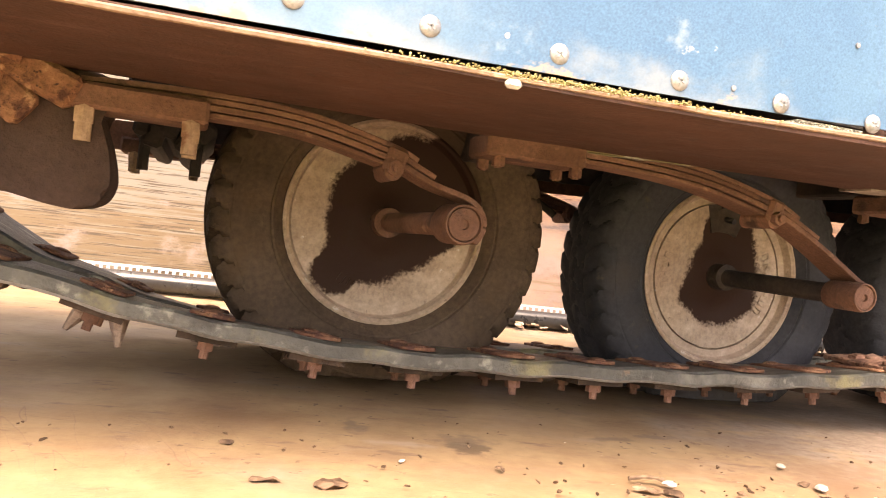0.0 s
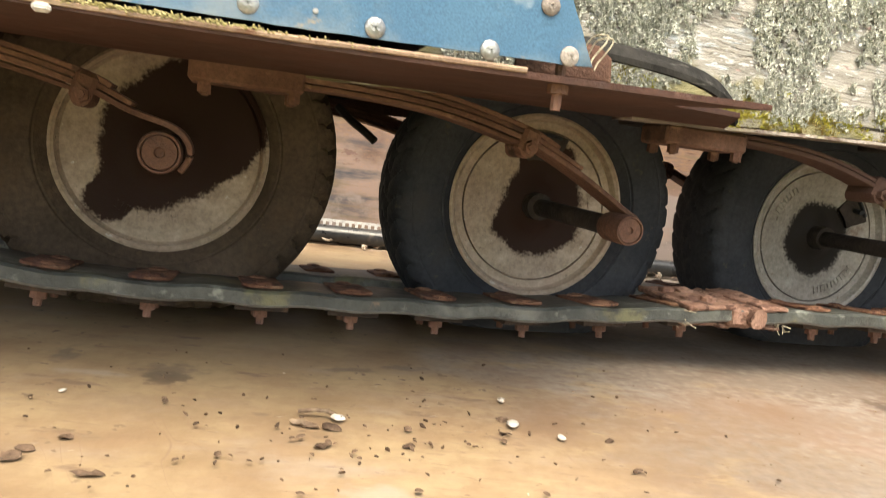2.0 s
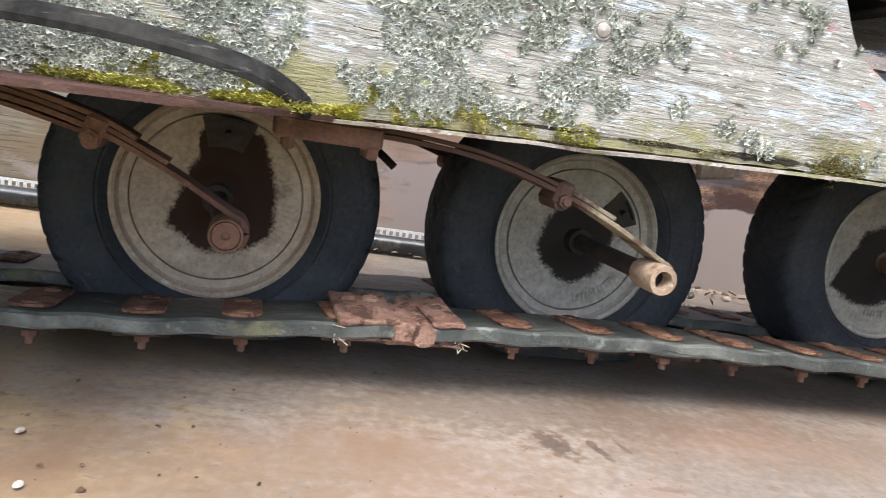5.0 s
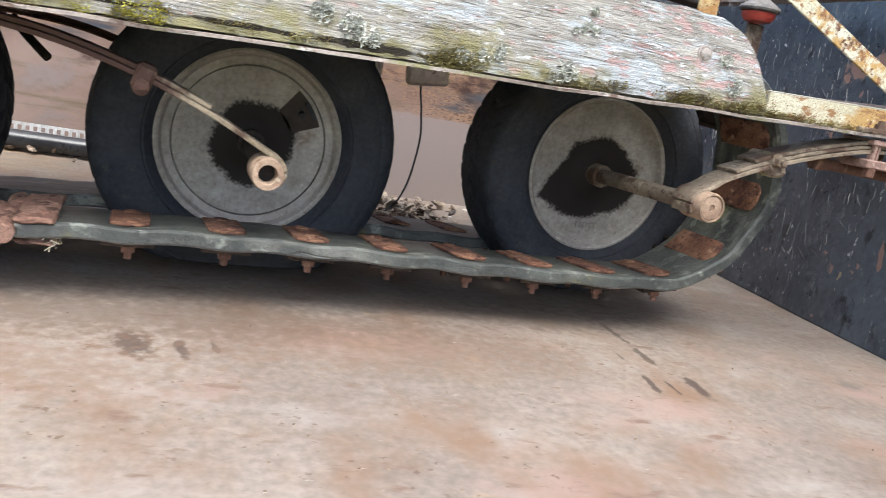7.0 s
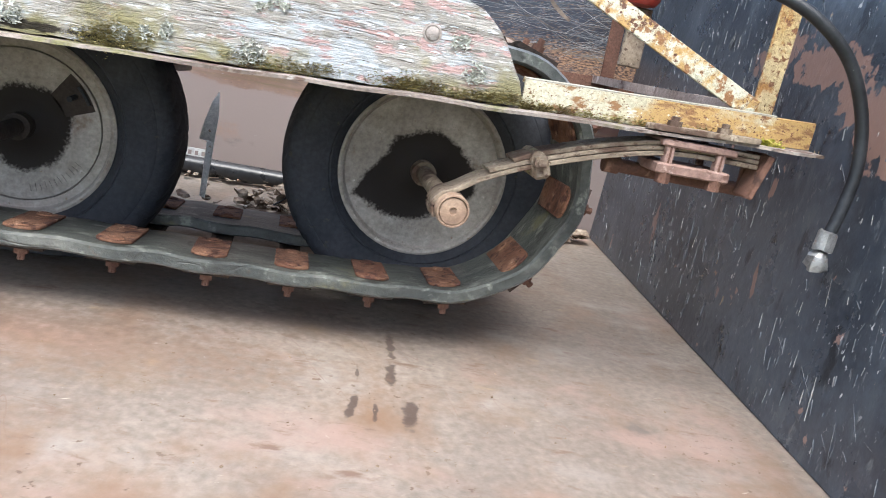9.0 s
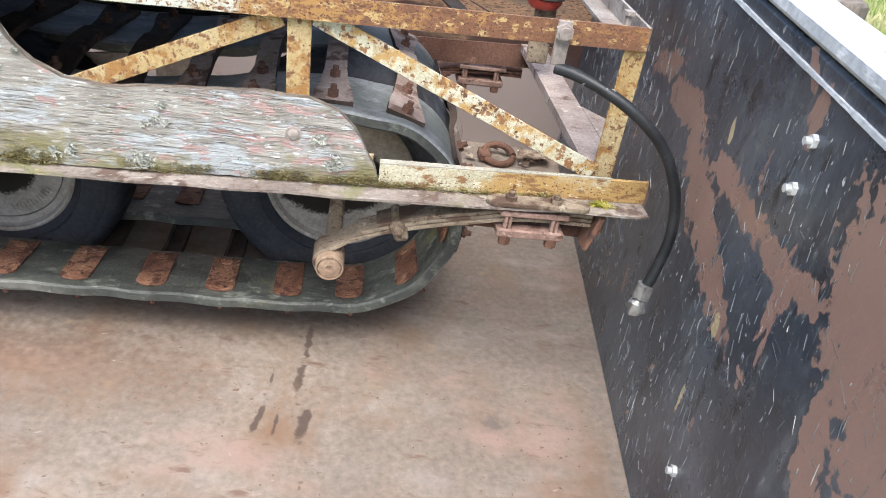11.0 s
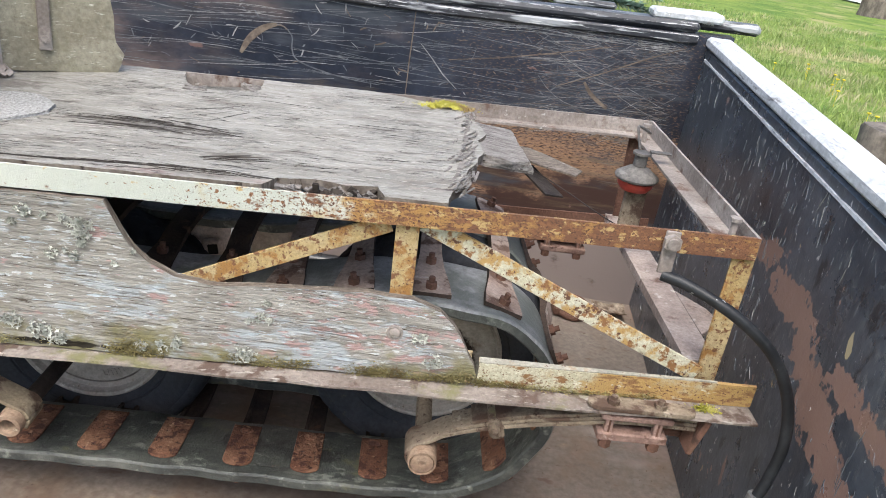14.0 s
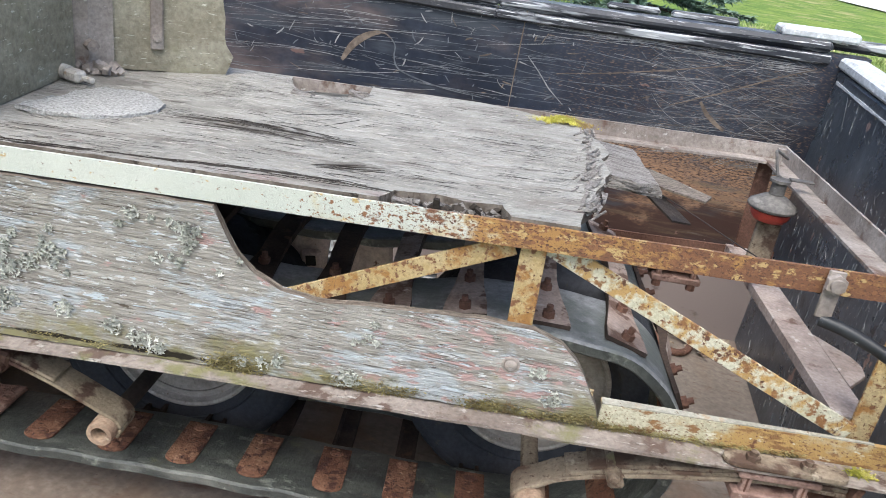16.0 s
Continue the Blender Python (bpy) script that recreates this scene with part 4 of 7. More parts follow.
def side_marks():
    rng = random.Random(71)
    wall = bpy.data.objects["wall_side"]

    def stroke(x, z, ang, ln, bend, depth=-0.0007):
        pts, n = [], 7
        for k in range(n):
            s_ = (k / (n - 1) - 0.5) * ln
            pts.append((x + s_ * math.cos(ang) - bend * s_ * s_ * math.sin(ang), depth, z + s_ * math.sin(ang) + bend * s_ * s_ * math.cos(ang)))
        return [p for p in pts if p[0] < -0.003 and 0.30 < p[2] < 0.694]
    pale, tan, dim = [], [], []
    for _ in range(260):                      # long scrapes along the wall
        p = stroke(rng.uniform(-1.75, -0.25), 0.44 + 0.25 * rng.random() ** 0.8, rng.gauss(0.03, 0.07), rng.uniform(0.04, 0.30), rng.gauss(0, 0.4))
        if len(p) > 2:
            rng.choice((pale, dim, dim, dim)).append((p, rng.uniform(0.0003, 0.0009)))
    for _ in range(330):                      # the crowded corner
        x = -0.33 * rng.random() ** 1.1
        ang = rng.choice((rng.gauss(0.12, 0.10), rng.gauss(0.45, 0.15), rng.gauss(-0.25, 0.12), rng.gauss(0.02, 0.06)))
        p = stroke(x, rng.uniform(0.43, 0.69), ang, rng.uniform(0.03, 0.20), rng.gauss(0, 1.6))
        if len(p) > 2:
            rng.choice((pale, tan, dim, dim, dim)).append((p, rng.uniform(0.0002, 0.0006)))
    for _ in range(90):                       # bright rubbing under the lip
        p = stroke(rng.uniform(-0.62, -0.05), rng.uniform(0.655, 0.692), rng.gauss(0.03, 0.05), rng.uniform(0.02, 0.14), rng.gauss(0, 0.5))
        if len(p) > 2:
            pale.append((p, rng.uniform(0.0004, 0.0013)))
    for _ in range(150):                      # short chips in the paint
        p = stroke(rng.uniform(-1.7, -0.3), rng.uniform(0.44, 0.69), rng.uniform(-1.5, 1.5), rng.uniform(0.006, 0.03), rng.gauss(0, 9))
        if len(p) > 2:
            rng.choice((tan, pale, dim)).append((p, rng.uniform(0.0006, 0.0020)))
    y = -0.0011
    pale.append(([(-0.630, y, 0.592), (-0.60, y, 0.562), (-0.57, y, 0.528), (-0.533, y, 0.498)], 0.0014))
    arc = [tuple(p) for p in spline([(-1.066, y, 0.508), (-1.045, y, 0.545), (-1.010, y, 0.575), (-0.970, y, 0.587), (-0.942, y, 0.566), (-0.940, y, 0.535), (-0.925, y, 0.510), (-0.87, y, 0.494), (-0.80, y, 0.484), (-0.72, y, 0.480)], 4)]
    dim.append((arc[10:], 0.0018))
    tan.append((arc[:12], 0.0085))
    tan.append((arc[8:16], 0.0020))
    tan.append(([(-0.655, y, 0.46), (-0.654, y, 0.55), (-0.652, y, 0.62), (-0.650, y, 0.69)], 0.0016))
    tan.append(([(-0.235, y, 0.56), (-0.215, y, 0.535), (-0.195, y, 0.52), (-0.17, y, 0.505)], 0.005))
    tan.append(([(-0.30, y, 0.54), (-0.20, y, 0.585), (-0.10, y, 0.635), (-0.02, y, 0.67)], 0.0016))
    tan.append(([(-0.56, y, 0.565), (-0.44, y, 0.587), (-0.30, y, 0.62), (-0.165, y, 0.655)], 0.0014))
    for name, label, mat, rows in (("bright_scratches", "bright scratches through the black paint", M_SCRATCH, pale), ("tan_scrapes", "tan scrapes down to the primer", M_SCRAPE, tan), ("grey_scuffs", "dull grey scuffs in the black paint", M_SCUFF, dim)):
        paint_marks(name, label, mat, wall, rows)


def end_marks():
    rng = random.Random(73)
    wall = bpy.data.objects["wall_end"]
    pale, dim = [], []
    for _ in range(1700):
        y, z = rng.uniform(-1.75, -0.05), rng.uniform(0.02, 0.625)
        if noise.noise(Vector((y * 4, z * 5, 2))) < -0.12:
            continue
        ang = rng.choice((rng.gauss(1.45, 0.16), rng.gauss(1.45, 0.16), rng.gauss(0.25, 0.35)))
        ln = rng.uniform(0.003, 0.026) * (2.2 if rng.random() < 0.12 else 1)
        pts = []
        for k in range(4):
            s_ = (k / 3 - 0.5) * ln
            yy, zz = y + s_ * math.cos(ang), z + s_ * math.sin(ang)
            if 0.005 < zz < 0.628:
                pts.append((0.036 * zz - 0.0009, yy, zz + (0.022 + 0.036 * yy) * zz / 0.66))
        if len(pts) > 2:
            rng.choice((pale, dim, dim, dim, dim, dim)).append((pts, rng.uniform(0.0003, 0.0009)))
    for name, label, mat, rows in (("bright_scratches", "short bright scratches through the black paint", M_SCRATCH, pale), ("grey_scuffs", "dull grey scuffs in the black paint", M_SCUFF, dim)):
        paint_marks(name, label, mat, wall, rows)


side_marks()
end_marks()
bm = bmesh.new()
add_box(bm, (-4.325, -1.14, 0.30), (0.05, 2.32, 0.6), bevel=0.004)
bed_piece("wall_front", bm, M_ENDWALL, "black painted steel front wall of the load bed", "wall")
bm = bmesh.new()
add_box(bm, (0.024, -1.14, 0.668), (0.058, 2.30, 0.024), bevel=0.006)
bed_piece("trim_end", bm, M_LIP, "worn pale steel lip on the end wall", "trim", 0.036)
bm = bmesh.new()
for k in range(60):
    add_box(bm, (0.0, -2.28 + (k + 0.5) * 2.26 / 60, 0.632), (0.007, 2.28 / 60, 0.0045 + 0.001 * math.sin(k * 1.3)))
bed_piece("trim_end_bead", bm, M_LIP, "pale worn weld bead under the lip", "trim", 0.036)
bm = bmesh.new()
for k in range(6):
    add_box(bm, (-4.3 + (k + 0.5) * 4.3 / 6, 0.036, 0.696), (4.30 / 6, 0.08, 0.024), bevel=0.009)
    add_box(bm, (-4.3 + (k + 0.5) * 4.3 / 6, -0.004, 0.672), (4.30 / 6, 0.012, 0.020), bevel=0.004)
bed_piece("trim_side", bm, M_LIPDARK, "scuffed black steel lip on the side wall", "trim", rise=True)
bm = bmesh.new()
add_box(bm, (-0.03, 0.048, 0.716), (0.16, 0.085, 0.020), bevel=0.005)
bed_piece("trim_corner", bm, M_LIP, "pale worn corner cap on the side wall", "trim", rise=True)
bm = bmesh.new()
add_box(bm, (0.075, 0.055, 0.700), (0.14, 0.05, 0.024), Matrix.Rotation(radians(-10), 4, "Z"), bevel=0.008)
add_box(bm, (-0.26, 0.10, 0.712), (0.15, 0.03, 0.018), bevel=0.006)
add_box(bm, (-0.42, 0.09, 0.714), (0.12, 0.03, 0.016), bevel=0.006)
bed_piece("trim_hinge", bm, M_LIPDARK, "black steel tailgate hinge at the bed corner", "trim", rise=True)
bm = bmesh.new()
for y in (-0.35, -1.15, -1.95):
    add_box(bm, (-2.15, y, (GROUND - 0.012) / 2), (4.2, 0.14, -GROUND - 0.012))
bed_piece("chassis", bm, M_DARK, "dark steel chassis beams under the bed floor", "chassis")

bm = bmesh.new()
bmesh.ops.create_grid(bm, x_segments=90, y_segments=90, size=1500)
for v in bm.verts:
    d = math.hypot(v.co.x, v.co.y)
    v.co.x, v.co.y = v.co.x * (d / 2200) ** 1.6, v.co.y * (d / 2200) ** 1.6
    v.co.z = GROUND + 0.03 * noise.noise(v.co * 0.5)
structure("ground", bm, M_GROUND, "lawn of long grass round the load bed", "ground")
bm = bmesh.new()
bmesh.ops.create_grid(bm, x_segments=24, y_segments=6, size=0.5, matrix=Matrix.Translation((20.6, 36, GROUND + 0.045)) @ Matrix.Rotation(radians(3), 4, "Z") @ Matrix.Diagonal((10, 44, 1, 1)))
structure("road", bm, M_GRAVEL, "pale gravel track behind the lawn", "road")


def grass():
    rng = np.random.default_rng(4)
    verts, faces = [], []
    for _ in range(95000):
        a, d = rng.uniform(0.30, 1.40), 1.0 + 16 * rng.random() ** 1.7
        x, y = 2.6 + d * math.cos(a), 0.2 + d * math.sin(a)
        if noise.noise(Vector((x * 0.9, y * 0.9, 3))) < -0.28 and rng.random() < 0.7:
            continue
        h = rng.uniform(0.04, 0.13) * (0.8 + 0.5 * noise.noise(Vector((x * 0.6, y * 0.6, 0))))
        w = 0.0018 + 0.0005 * d
        t = rng.uniform(0, 6.28)
        dx, dy = math.cos(t) * w, math.sin(t) * w
        lx, ly = rng.normal(0, 0.35, 2) * h
        n = len(verts)
        verts += [(x - dx, y - dy, GROUND - 0.01), (x + dx, y + dy, GROUND - 0.01), (x + dx * 0.7 + lx * 0.4, y + dy * 0.7 + ly * 0.4, GROUND + h * 0.6), (x + lx, y + ly, GROUND + h)]
        faces += [(n, n + 1, n + 2), (n, n + 2, n + 3)]
    me = bpy.data.meshes.new("grass")
    me.from_pydata(verts, [], faces)
    me.materials.append(M_GRASS)
    tagged(new("grass", me), label="long green grass with dry tufts", category="grass", kind="stuff")


def dandelions():
    rng = random.Random(11)
    bm = bmesh.new()
    for _ in range(420):
        a, d = rng.uniform(0.35, 1.30), 1.2 + 8 * rng.random() ** 1.3
        x, y = 2.6 + d * math.cos(a), 0.2 + d * math.sin(a)
        if noise.noise(Vector((x * 0.8, y * 0.8, 8))) < -0.05:
            continue
        z = GROUND + rng.uniform(0.09, 0.17)
        rod(bm, (x, y, GROUND), (x, y, z), 0.002, 4)
        lathe(bm, [(0.006, -0.008), (0.019, 0.0), (0.017, 0.006), (0.0, 0.009)], (x, y, z), "Z", 8)
    tagged(part("dandelion_flowers", bm, M_DANDELION), label="yellow dandelion flowers in the lawn", category="flowers", kind="stuff")


grass()
dandelions()


def spruce(x, y, height, seed):
    rng = random.Random(seed)
    t = thing("spruce_tree", "dense blue-green spruce tree behind the load bed", "tree")
    t.location = (x, y, GROUND)
    bm = rod(bmesh.new(), (0, 0, -0.1), (0, 0, height), 0.12, 10, 0.015)
    limbs = []
    z = 0.22
    while z < height * 0.96:
        reach = 0.15 + 1.55 * (1 - z / height) ** 0.9
        turn = rng.uniform(0, 6.28)
        for k in range(10):
            a = turn + k * 0.628 + rng.uniform(-0.25, 0.25)
            r = reach * rng.uniform(0.8, 1.08)
            tip = Vector((math.cos(a) * r, math.sin(a) * r, z - 0.10 * r))
            rod(bm, (0, 0, z), tip, 0.014, 5, 0.004)
            limbs.append((Vector((0, 0, z)), tip))
        z += 0.17
    part("trunk", bm, M_BARK, t)
    verts, faces = [], []
    for root, tip in limbs:
        out = (tip - root).normalized()
        side = out.cross(Vector((0, 0, 1))).normalized()
        for s in np.linspace(0.35, 1.0, 15):
            base = root.lerp(tip, float(s))
            for k in range(58 if root.z < 1.5 else 20):
                d = (out * rng.uniform(0.2, 1.0) + side * rng.uniform(-1.2, 1.2) + Vector((0, 0, rng.uniform(-0.5, 0.35)))).normalized()
                ln = rng.uniform(0.05, 0.13)
                wv = d.cross(Vector((rng.uniform(-1, 1), rng.uniform(-1, 1), 1))).normalized() * 0.010
                n = len(verts)
                verts += [tuple(base - wv * 0.3), tuple(base + d * ln * 0.5 + wv), tuple(base + d * ln), tuple(base + d * ln * 0.5 - wv)]
                faces.append((n, n + 1, n + 2, n + 3))
    me = bpy.data.meshes.new("crown")
    me.from_pydata(verts, [], faces)
    me.materials.append(M_NEEDLE)
    ob = new("crown", me)
    ob.parent = t


spruce(3.35, 9.6, 2.9, 3)

stump_spots = ((13.7, 20.6, 0.0), (15.3, 27.5, 0.3), (15.4, 17.6, 0.6))
for sx, sy, turn in stump_spots:
    bm = lathe(bmesh.new(), [(0.40, -0.05), (0.385, 0.12), (0.375, 0.44), (0.35, 0.47), (0.0, 0.475)], (0, 0, 0), "Z", 14, 0.05)
    bm.transform(Matrix.Rotation(turn, 4, "Z"))
    ob = tagged(part("timber_block", ruffle(bm, 0.03, 4), M_STUMP), label="dark weathered timber block beside the gravel", category="timber block", group="blocks along the gravel")
    ob.location = (sx, sy, GROUND)
bm = lathe(bmesh.new(), [(0.19, -0.02), (0.18, 0.3), (0.175, 0.50), (0.16, 0.52), (0.0, 0.525)], (0, 0, 0), "Z", 14, 0.05)
ruffle(bm, 0.02, 6)
ob = tagged(part("wooden_post", bm, M_STUMP), label="short weathered wooden post in the grass", category="post")
ob.location = (4.47, 3.68, GROUND)


# ---- the tracked vehicle ----
vehicle = thing("snow_vehicle", "old tracked snow vehicle, rusty frame, weathered wood and faded blue panel", "snow vehicle")


def zr(x):
    return 0.2965 + 0.0345 * (x - 0.884)      # underside of the lower rail


def zu(x):
    return 0.5625 + 0.026 * (x - 1.5)        # top of the upper rail


FACE, FAR = 0.717, 1.270

# wheels
WHEELS = ((0.4766, 0.203, 1.008), (0.972, 0.183, 1.0), (1.4785, 0.181, 1.025), (2.040, 0.206, 1.025))
# reach of the oil stain round each hub: (degrees, metres)
STAINS = (
    ((0, 0.112), (11, 0.126), (34, 0.140), (60, 0.136), (68, 0.118), (80, 0.116), (92, 0.104), (113, 0.085), (141, 0.083), (171, 0.073), (200, 0.075), (211, 0.084), (214, 0.103), (222, 0.116), (237, 0.116), (246, 0.100), (250, 0.084), (273, 0.078), (295, 0.069), (315, 0.074), (333, 0.080), (348, 0.096)),
    ((3, 0.072), (23, 0.072), (41, 0.079), (60, 0.094), (80, 0.097), (103, 0.094), (112, 0.080), (118, 0.056), (147, 0.046), (179, 0.048), (197, 0.055), (213, 0.070), (225, 0.067), (236, 0.065), (256, 0.071), (274, 0.070), (301, 0.077), (332, 0.078)),
    ((0, 0.061), (20, 0.068), (45, 0.063), (66, 0.057), (88, 0.054), (113, 0.057), (145, 0.053), (169, 0.052), (194, 0.056), (224, 0.059), (242, 0.058), (261, 0.063), (280, 0.066), (299, 0.064), (334, 0.063)),
    ((12, 0.080), (30, 0.069), (49, 0.065), (71, 0.064), (93, 0.061), (120, 0.056), (134, 0.064), (162, 0.058), (178, 0.070), (198, 0.095), (206, 0.111), (214, 0.098), (231, 0.090), (251, 0.079), (289, 0.070), (315, 0.078), (347, 0.088)))
WY = 1.0      # the middle of the vehicle


def tyre_mesh(cz, size=1.0, lug=0.0085):
    """One connected carcass; the tread's zigzag grooves are pressed into it."""
    bm = bmesh.new()
    half = [(0.118, 0.036), (0.128, 0.049), (0.1355, 0.0565), (0.1375, 0.0560), (0.139, 0.0585), (0.150, 0.0620), (0.163, 0.0630), (0.172, 0.0622), (0.174, 0.0608), (0.176, 0.0612), (0.184, 0.0580), (0.189, 0.0540)]
    tread = [(0.1920, 0.0495), (0.1938, 0.044), (0.1950, 0.038), (0.1958, 0.032), (0.1964, 0.026), (0.1970, 0.020), (0.1975, 0.014), (0.198, 0.008), (0.198, 0.002)]
    prof = [(r, -y) for r, y in half + tread] + [(r, y) for r, y in (half + tread)[::-1]]
    seg, rings = 312, []
    for r, y in prof:
        ring = []
        for k in range(seg):
            t = 2 * math.pi * k / seg
            rr = r
            if r > 0.180:
                zig = abs((abs(y) / 0.024) % 2.0 - 1.0)
                phase = (k / seg * 39 + 0.55 * zig + (0.5 if y > 0 else 0)) % 1.0
                if phase < 0.26:
                    rr -= lug
                elif r > 0.193 and abs(abs(y) - 0.020) < 0.001:
                    rr -= lug * 0.8
            rr = 0.118 + (rr - 0.118) * size
            ring.append(bm.verts.new((rr * math.cos(t), y * 1.10, rr * math.sin(t))))
        rings.append(ring)
    for a, b in zip(rings, rings[1:]):
        for k in range(seg):
            j = (k + 1) % seg
            bm.faces.new((a[k], a[j], b[j], b[k]))
    low = 0.012 - cz
    for v in bm.verts:
        if v.co.z < low:
            v.co.z = low + (v.co.z - low) * 0.08
        if v.co.z < low + 0.05:
            v.co.y *= 1.0 + 0.14 * (1 - max(0, v.co.z - low) / 0.05)
    bmesh.ops.recalc_face_normals(bm, faces=bm.faces[:])
    return bm


def rim_mesh(grooved):
    bm = bmesh.new()
    groove = [(0.1066, -0.0405), (0.1060, -0.034), (0.1044, -0.034), (0.1038, -0.0405)] if grooved else [(0.106, -0.0406)]
    lathe(bm, [(0.112, 0.040), (0.126, 0.046), (0.126, 0.04), (0.118, -0.036), (0.121, -0.050), (0.1265, -0.050), (0.1285, -0.047), (0.1275, -0.053), (0.124, -0.0545),
               (0.1205, -0.052), (0.1185, -0.043), (0.1165, -0.041)] + groove + [(0.080, -0.039), (0.060, -0.034), (0.045, -0.033), (0.034, -0.036), (0.026, -0.040), (0.0, -0.041)], (0, 0, 0), "Y", 72)
    return bm


for i, ((wx, wz, wy), st) in enumerate(zip(WHEELS, STAINS)):
    rim = part("wheel", rim_mesh(i in (1, 2)), rim_paint("stained_wheel_paint", st, i * 5.3 + 1, i < 2), vehicle, "warm grey pressed steel wheel with dark oil stain")
    rim.location = (wx, wy, wz)
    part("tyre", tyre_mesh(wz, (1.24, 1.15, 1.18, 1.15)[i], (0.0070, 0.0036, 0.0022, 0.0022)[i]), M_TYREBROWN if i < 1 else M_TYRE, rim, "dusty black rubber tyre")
    # raised marks round the disc, too worn to read
    bm = bmesh.new()
    for start, count in (((238, 6),), ((-30, 7), (165, 4)), ((128, 5), (282, 6)), ((262, 3),))[i]:
        for k in range(count):
            a = radians(start + k * 9.0)
            m = Matrix.Translation((0.088 * math.cos(a), -0.0402, 0.088 * math.sin(a))) @ Matrix.Rotation(-a, 4, "Y")
            add_box(bm, (0, 0, 0), (0.011, 0.0020, 0.0020), m @ Matrix.Translation((0, 0, 0.0036)))
            add_box(bm, (0, 0, 0), (0.011, 0.0020, 0.0020), m @ Matrix.Translation((0, 0, -0.0036)))
            add_box(bm, (0, 0, 0), (0.0020, 0.0020, 0.0080), m @ Matrix.Translation(((0.005, -0.005, 0)[k % 3], 0, 0)))
    tagged(part("raised_lettering", bm, rim.data.materials[0], rim), kind="stuff")
    if i in (1, 2):
        lo_a, hi_a, lo_r, hi_r = ((68, 106, 0.064, 0.104), (20, 54, 0.060, 0.100))[i - 1]
        arc = [radians(lo_a + (hi_a - lo_a) * k / 6) for k in range(7)]
        shape = [(lo_r * math.cos(a), lo_r * math.sin(a)) for a in arc] + [(hi_r * math.cos(a), hi_r * math.sin(a)) for a in arc[::-1]]
        # flat near-black slab stands in for the shade in the opening
        part("valve_opening", prism(bmesh.new(), shape, -0.0406, -0.036, "Y"), M_DARK, rim, "dark slab drawn as the valve opening in the disc")
        mid = (arc[0] + arc[-1]) / 2
        bm = bmesh.new()
        lip = [((hi_r - 0.004) * math.cos(a), -0.043, (hi_r - 0.004) * math.sin(a)) for a in arc[1:5]]
        for p, q in zip(lip, lip[1:]):
            bar(bm, p, q, 0.004, 0.006, 0.0005)
        rod(bm, (0.084 * math.cos(mid), -0.036, 0.084 * math.sin(mid)), (0.080 * math.cos(mid), -0.058, 0.080 * math.sin(mid)), 0.004, 8)
        part("valve", bm, M_TYRE, rim)

# axles and the barrels at the spring ends
EYES = ((0.493, 0.206, 0.711), (0.987, 0.179, 0.714), (1.470, 0.181, 0.720), (2.035, 0.215, 0.684))
for i, ((wx, wz, wy), (ex, ez, ey)) in enumerate(zip(WHEELS, EYES)):
    mat = M_RUST if i < 2 else M_PALERUST
    bm = rod(bmesh.new(), (ex, ey + 0.02, ez), (wx, wy - 0.035, wz), 0.0120, 18)
    rod(bm, (wx, wy - 0.062, wz), (wx, wy - 0.036, wz), 0.0185, 20)
    part("axle", bm, (M_RUST, M_DARK, M_DARK, M_MUDSPRING)[i], vehicle)
    hollow = i == 2
    inner = 0.0 if not hollow else 0.0135
    prof = [(0.0225, 0.050), (0.0238, 0.046), (0.0238, 0.004), (0.0225, 0.0)]
    prof += [(0.0145, 0.0), (0.0135, 0.004), (0.0135, 0.045), (0.0, 0.045)] if hollow else [(0.0205, 0.0), (0.0195, 0.004), (0.0185, 0.0015), (0.006, 0.001), (0.005, 0.004), (0.0, 0.004)]
    prof = [(r * (0.84, 0.72, 0.76, 0.84)[i], h) for r, h in prof]
    part("spring_eye", lathe(bmesh.new(), prof, (ex, ey, ez), "Y", 28), mat, vehicle, "rusty axle barrel" if i < 2 else "pale muddy axle barrel")

# leaf springs
SPRINGS = (
    ((0.150, 0.275), (0.250, 0.278), (0.335, 0.274), (0.415, 0.257), (0.462, 0.238), (0.500, 0.2285), (0.516, 0.216), (0.520, 0.200), (0.512, 0.184)),
    ((0.520, 0.288), (0.640, 0.290), (0.760, 0.283), (0.860, 0.262), (0.935, 0.231), (1.000, 0.2030), (1.019, 0.193), (1.0268, 0.176), (1.020, 0.158)),
    ((1.030, 0.292), (1.140, 0.293), (1.240, 0.285), (1.330, 0.262), (1.405, 0.233), (1.473, 0.2050), (1.492, 0.195), (1.4998, 0.178), (1.493, 0.160)),
    ((2.372, 0.316), (2.280, 0.317), (2.210, 0.307), (2.125, 0.280), (2.065, 0.254), (2.030, 0.2370), (2.010, 0.228), (2.001, 0.212), (2.006, 0.195)))


OLD = ((0.493, 0.202), (1.0, 0.175), (1.473, 0.177), (2.027, 0.210))


def shaped(i):
    """The spring's line, from its mount under the rail to the barrel."""
    (ax, az), (bx, bz) = OLD[i], EYES[i][:2]
    out, n = [], len(SPRINGS[i]) - 1
    for k, (x, z) in enumerate(SPRINGS[i]):
        s = min(1.0, k / 5)
        lift = 0.0015 if i < 3 else 0.009
        if k > 4:
            f = (0.95, 0.74, 0.76, 0.84)[i]
            x, z = ax + (x - ax) * f, az + (z - az) * f
        out.append((x + s * (bx - ax) + (1 - s) * (0.008 if i == 3 else 0), z + s * (bz - az) + (1 - s) * lift))
    return out


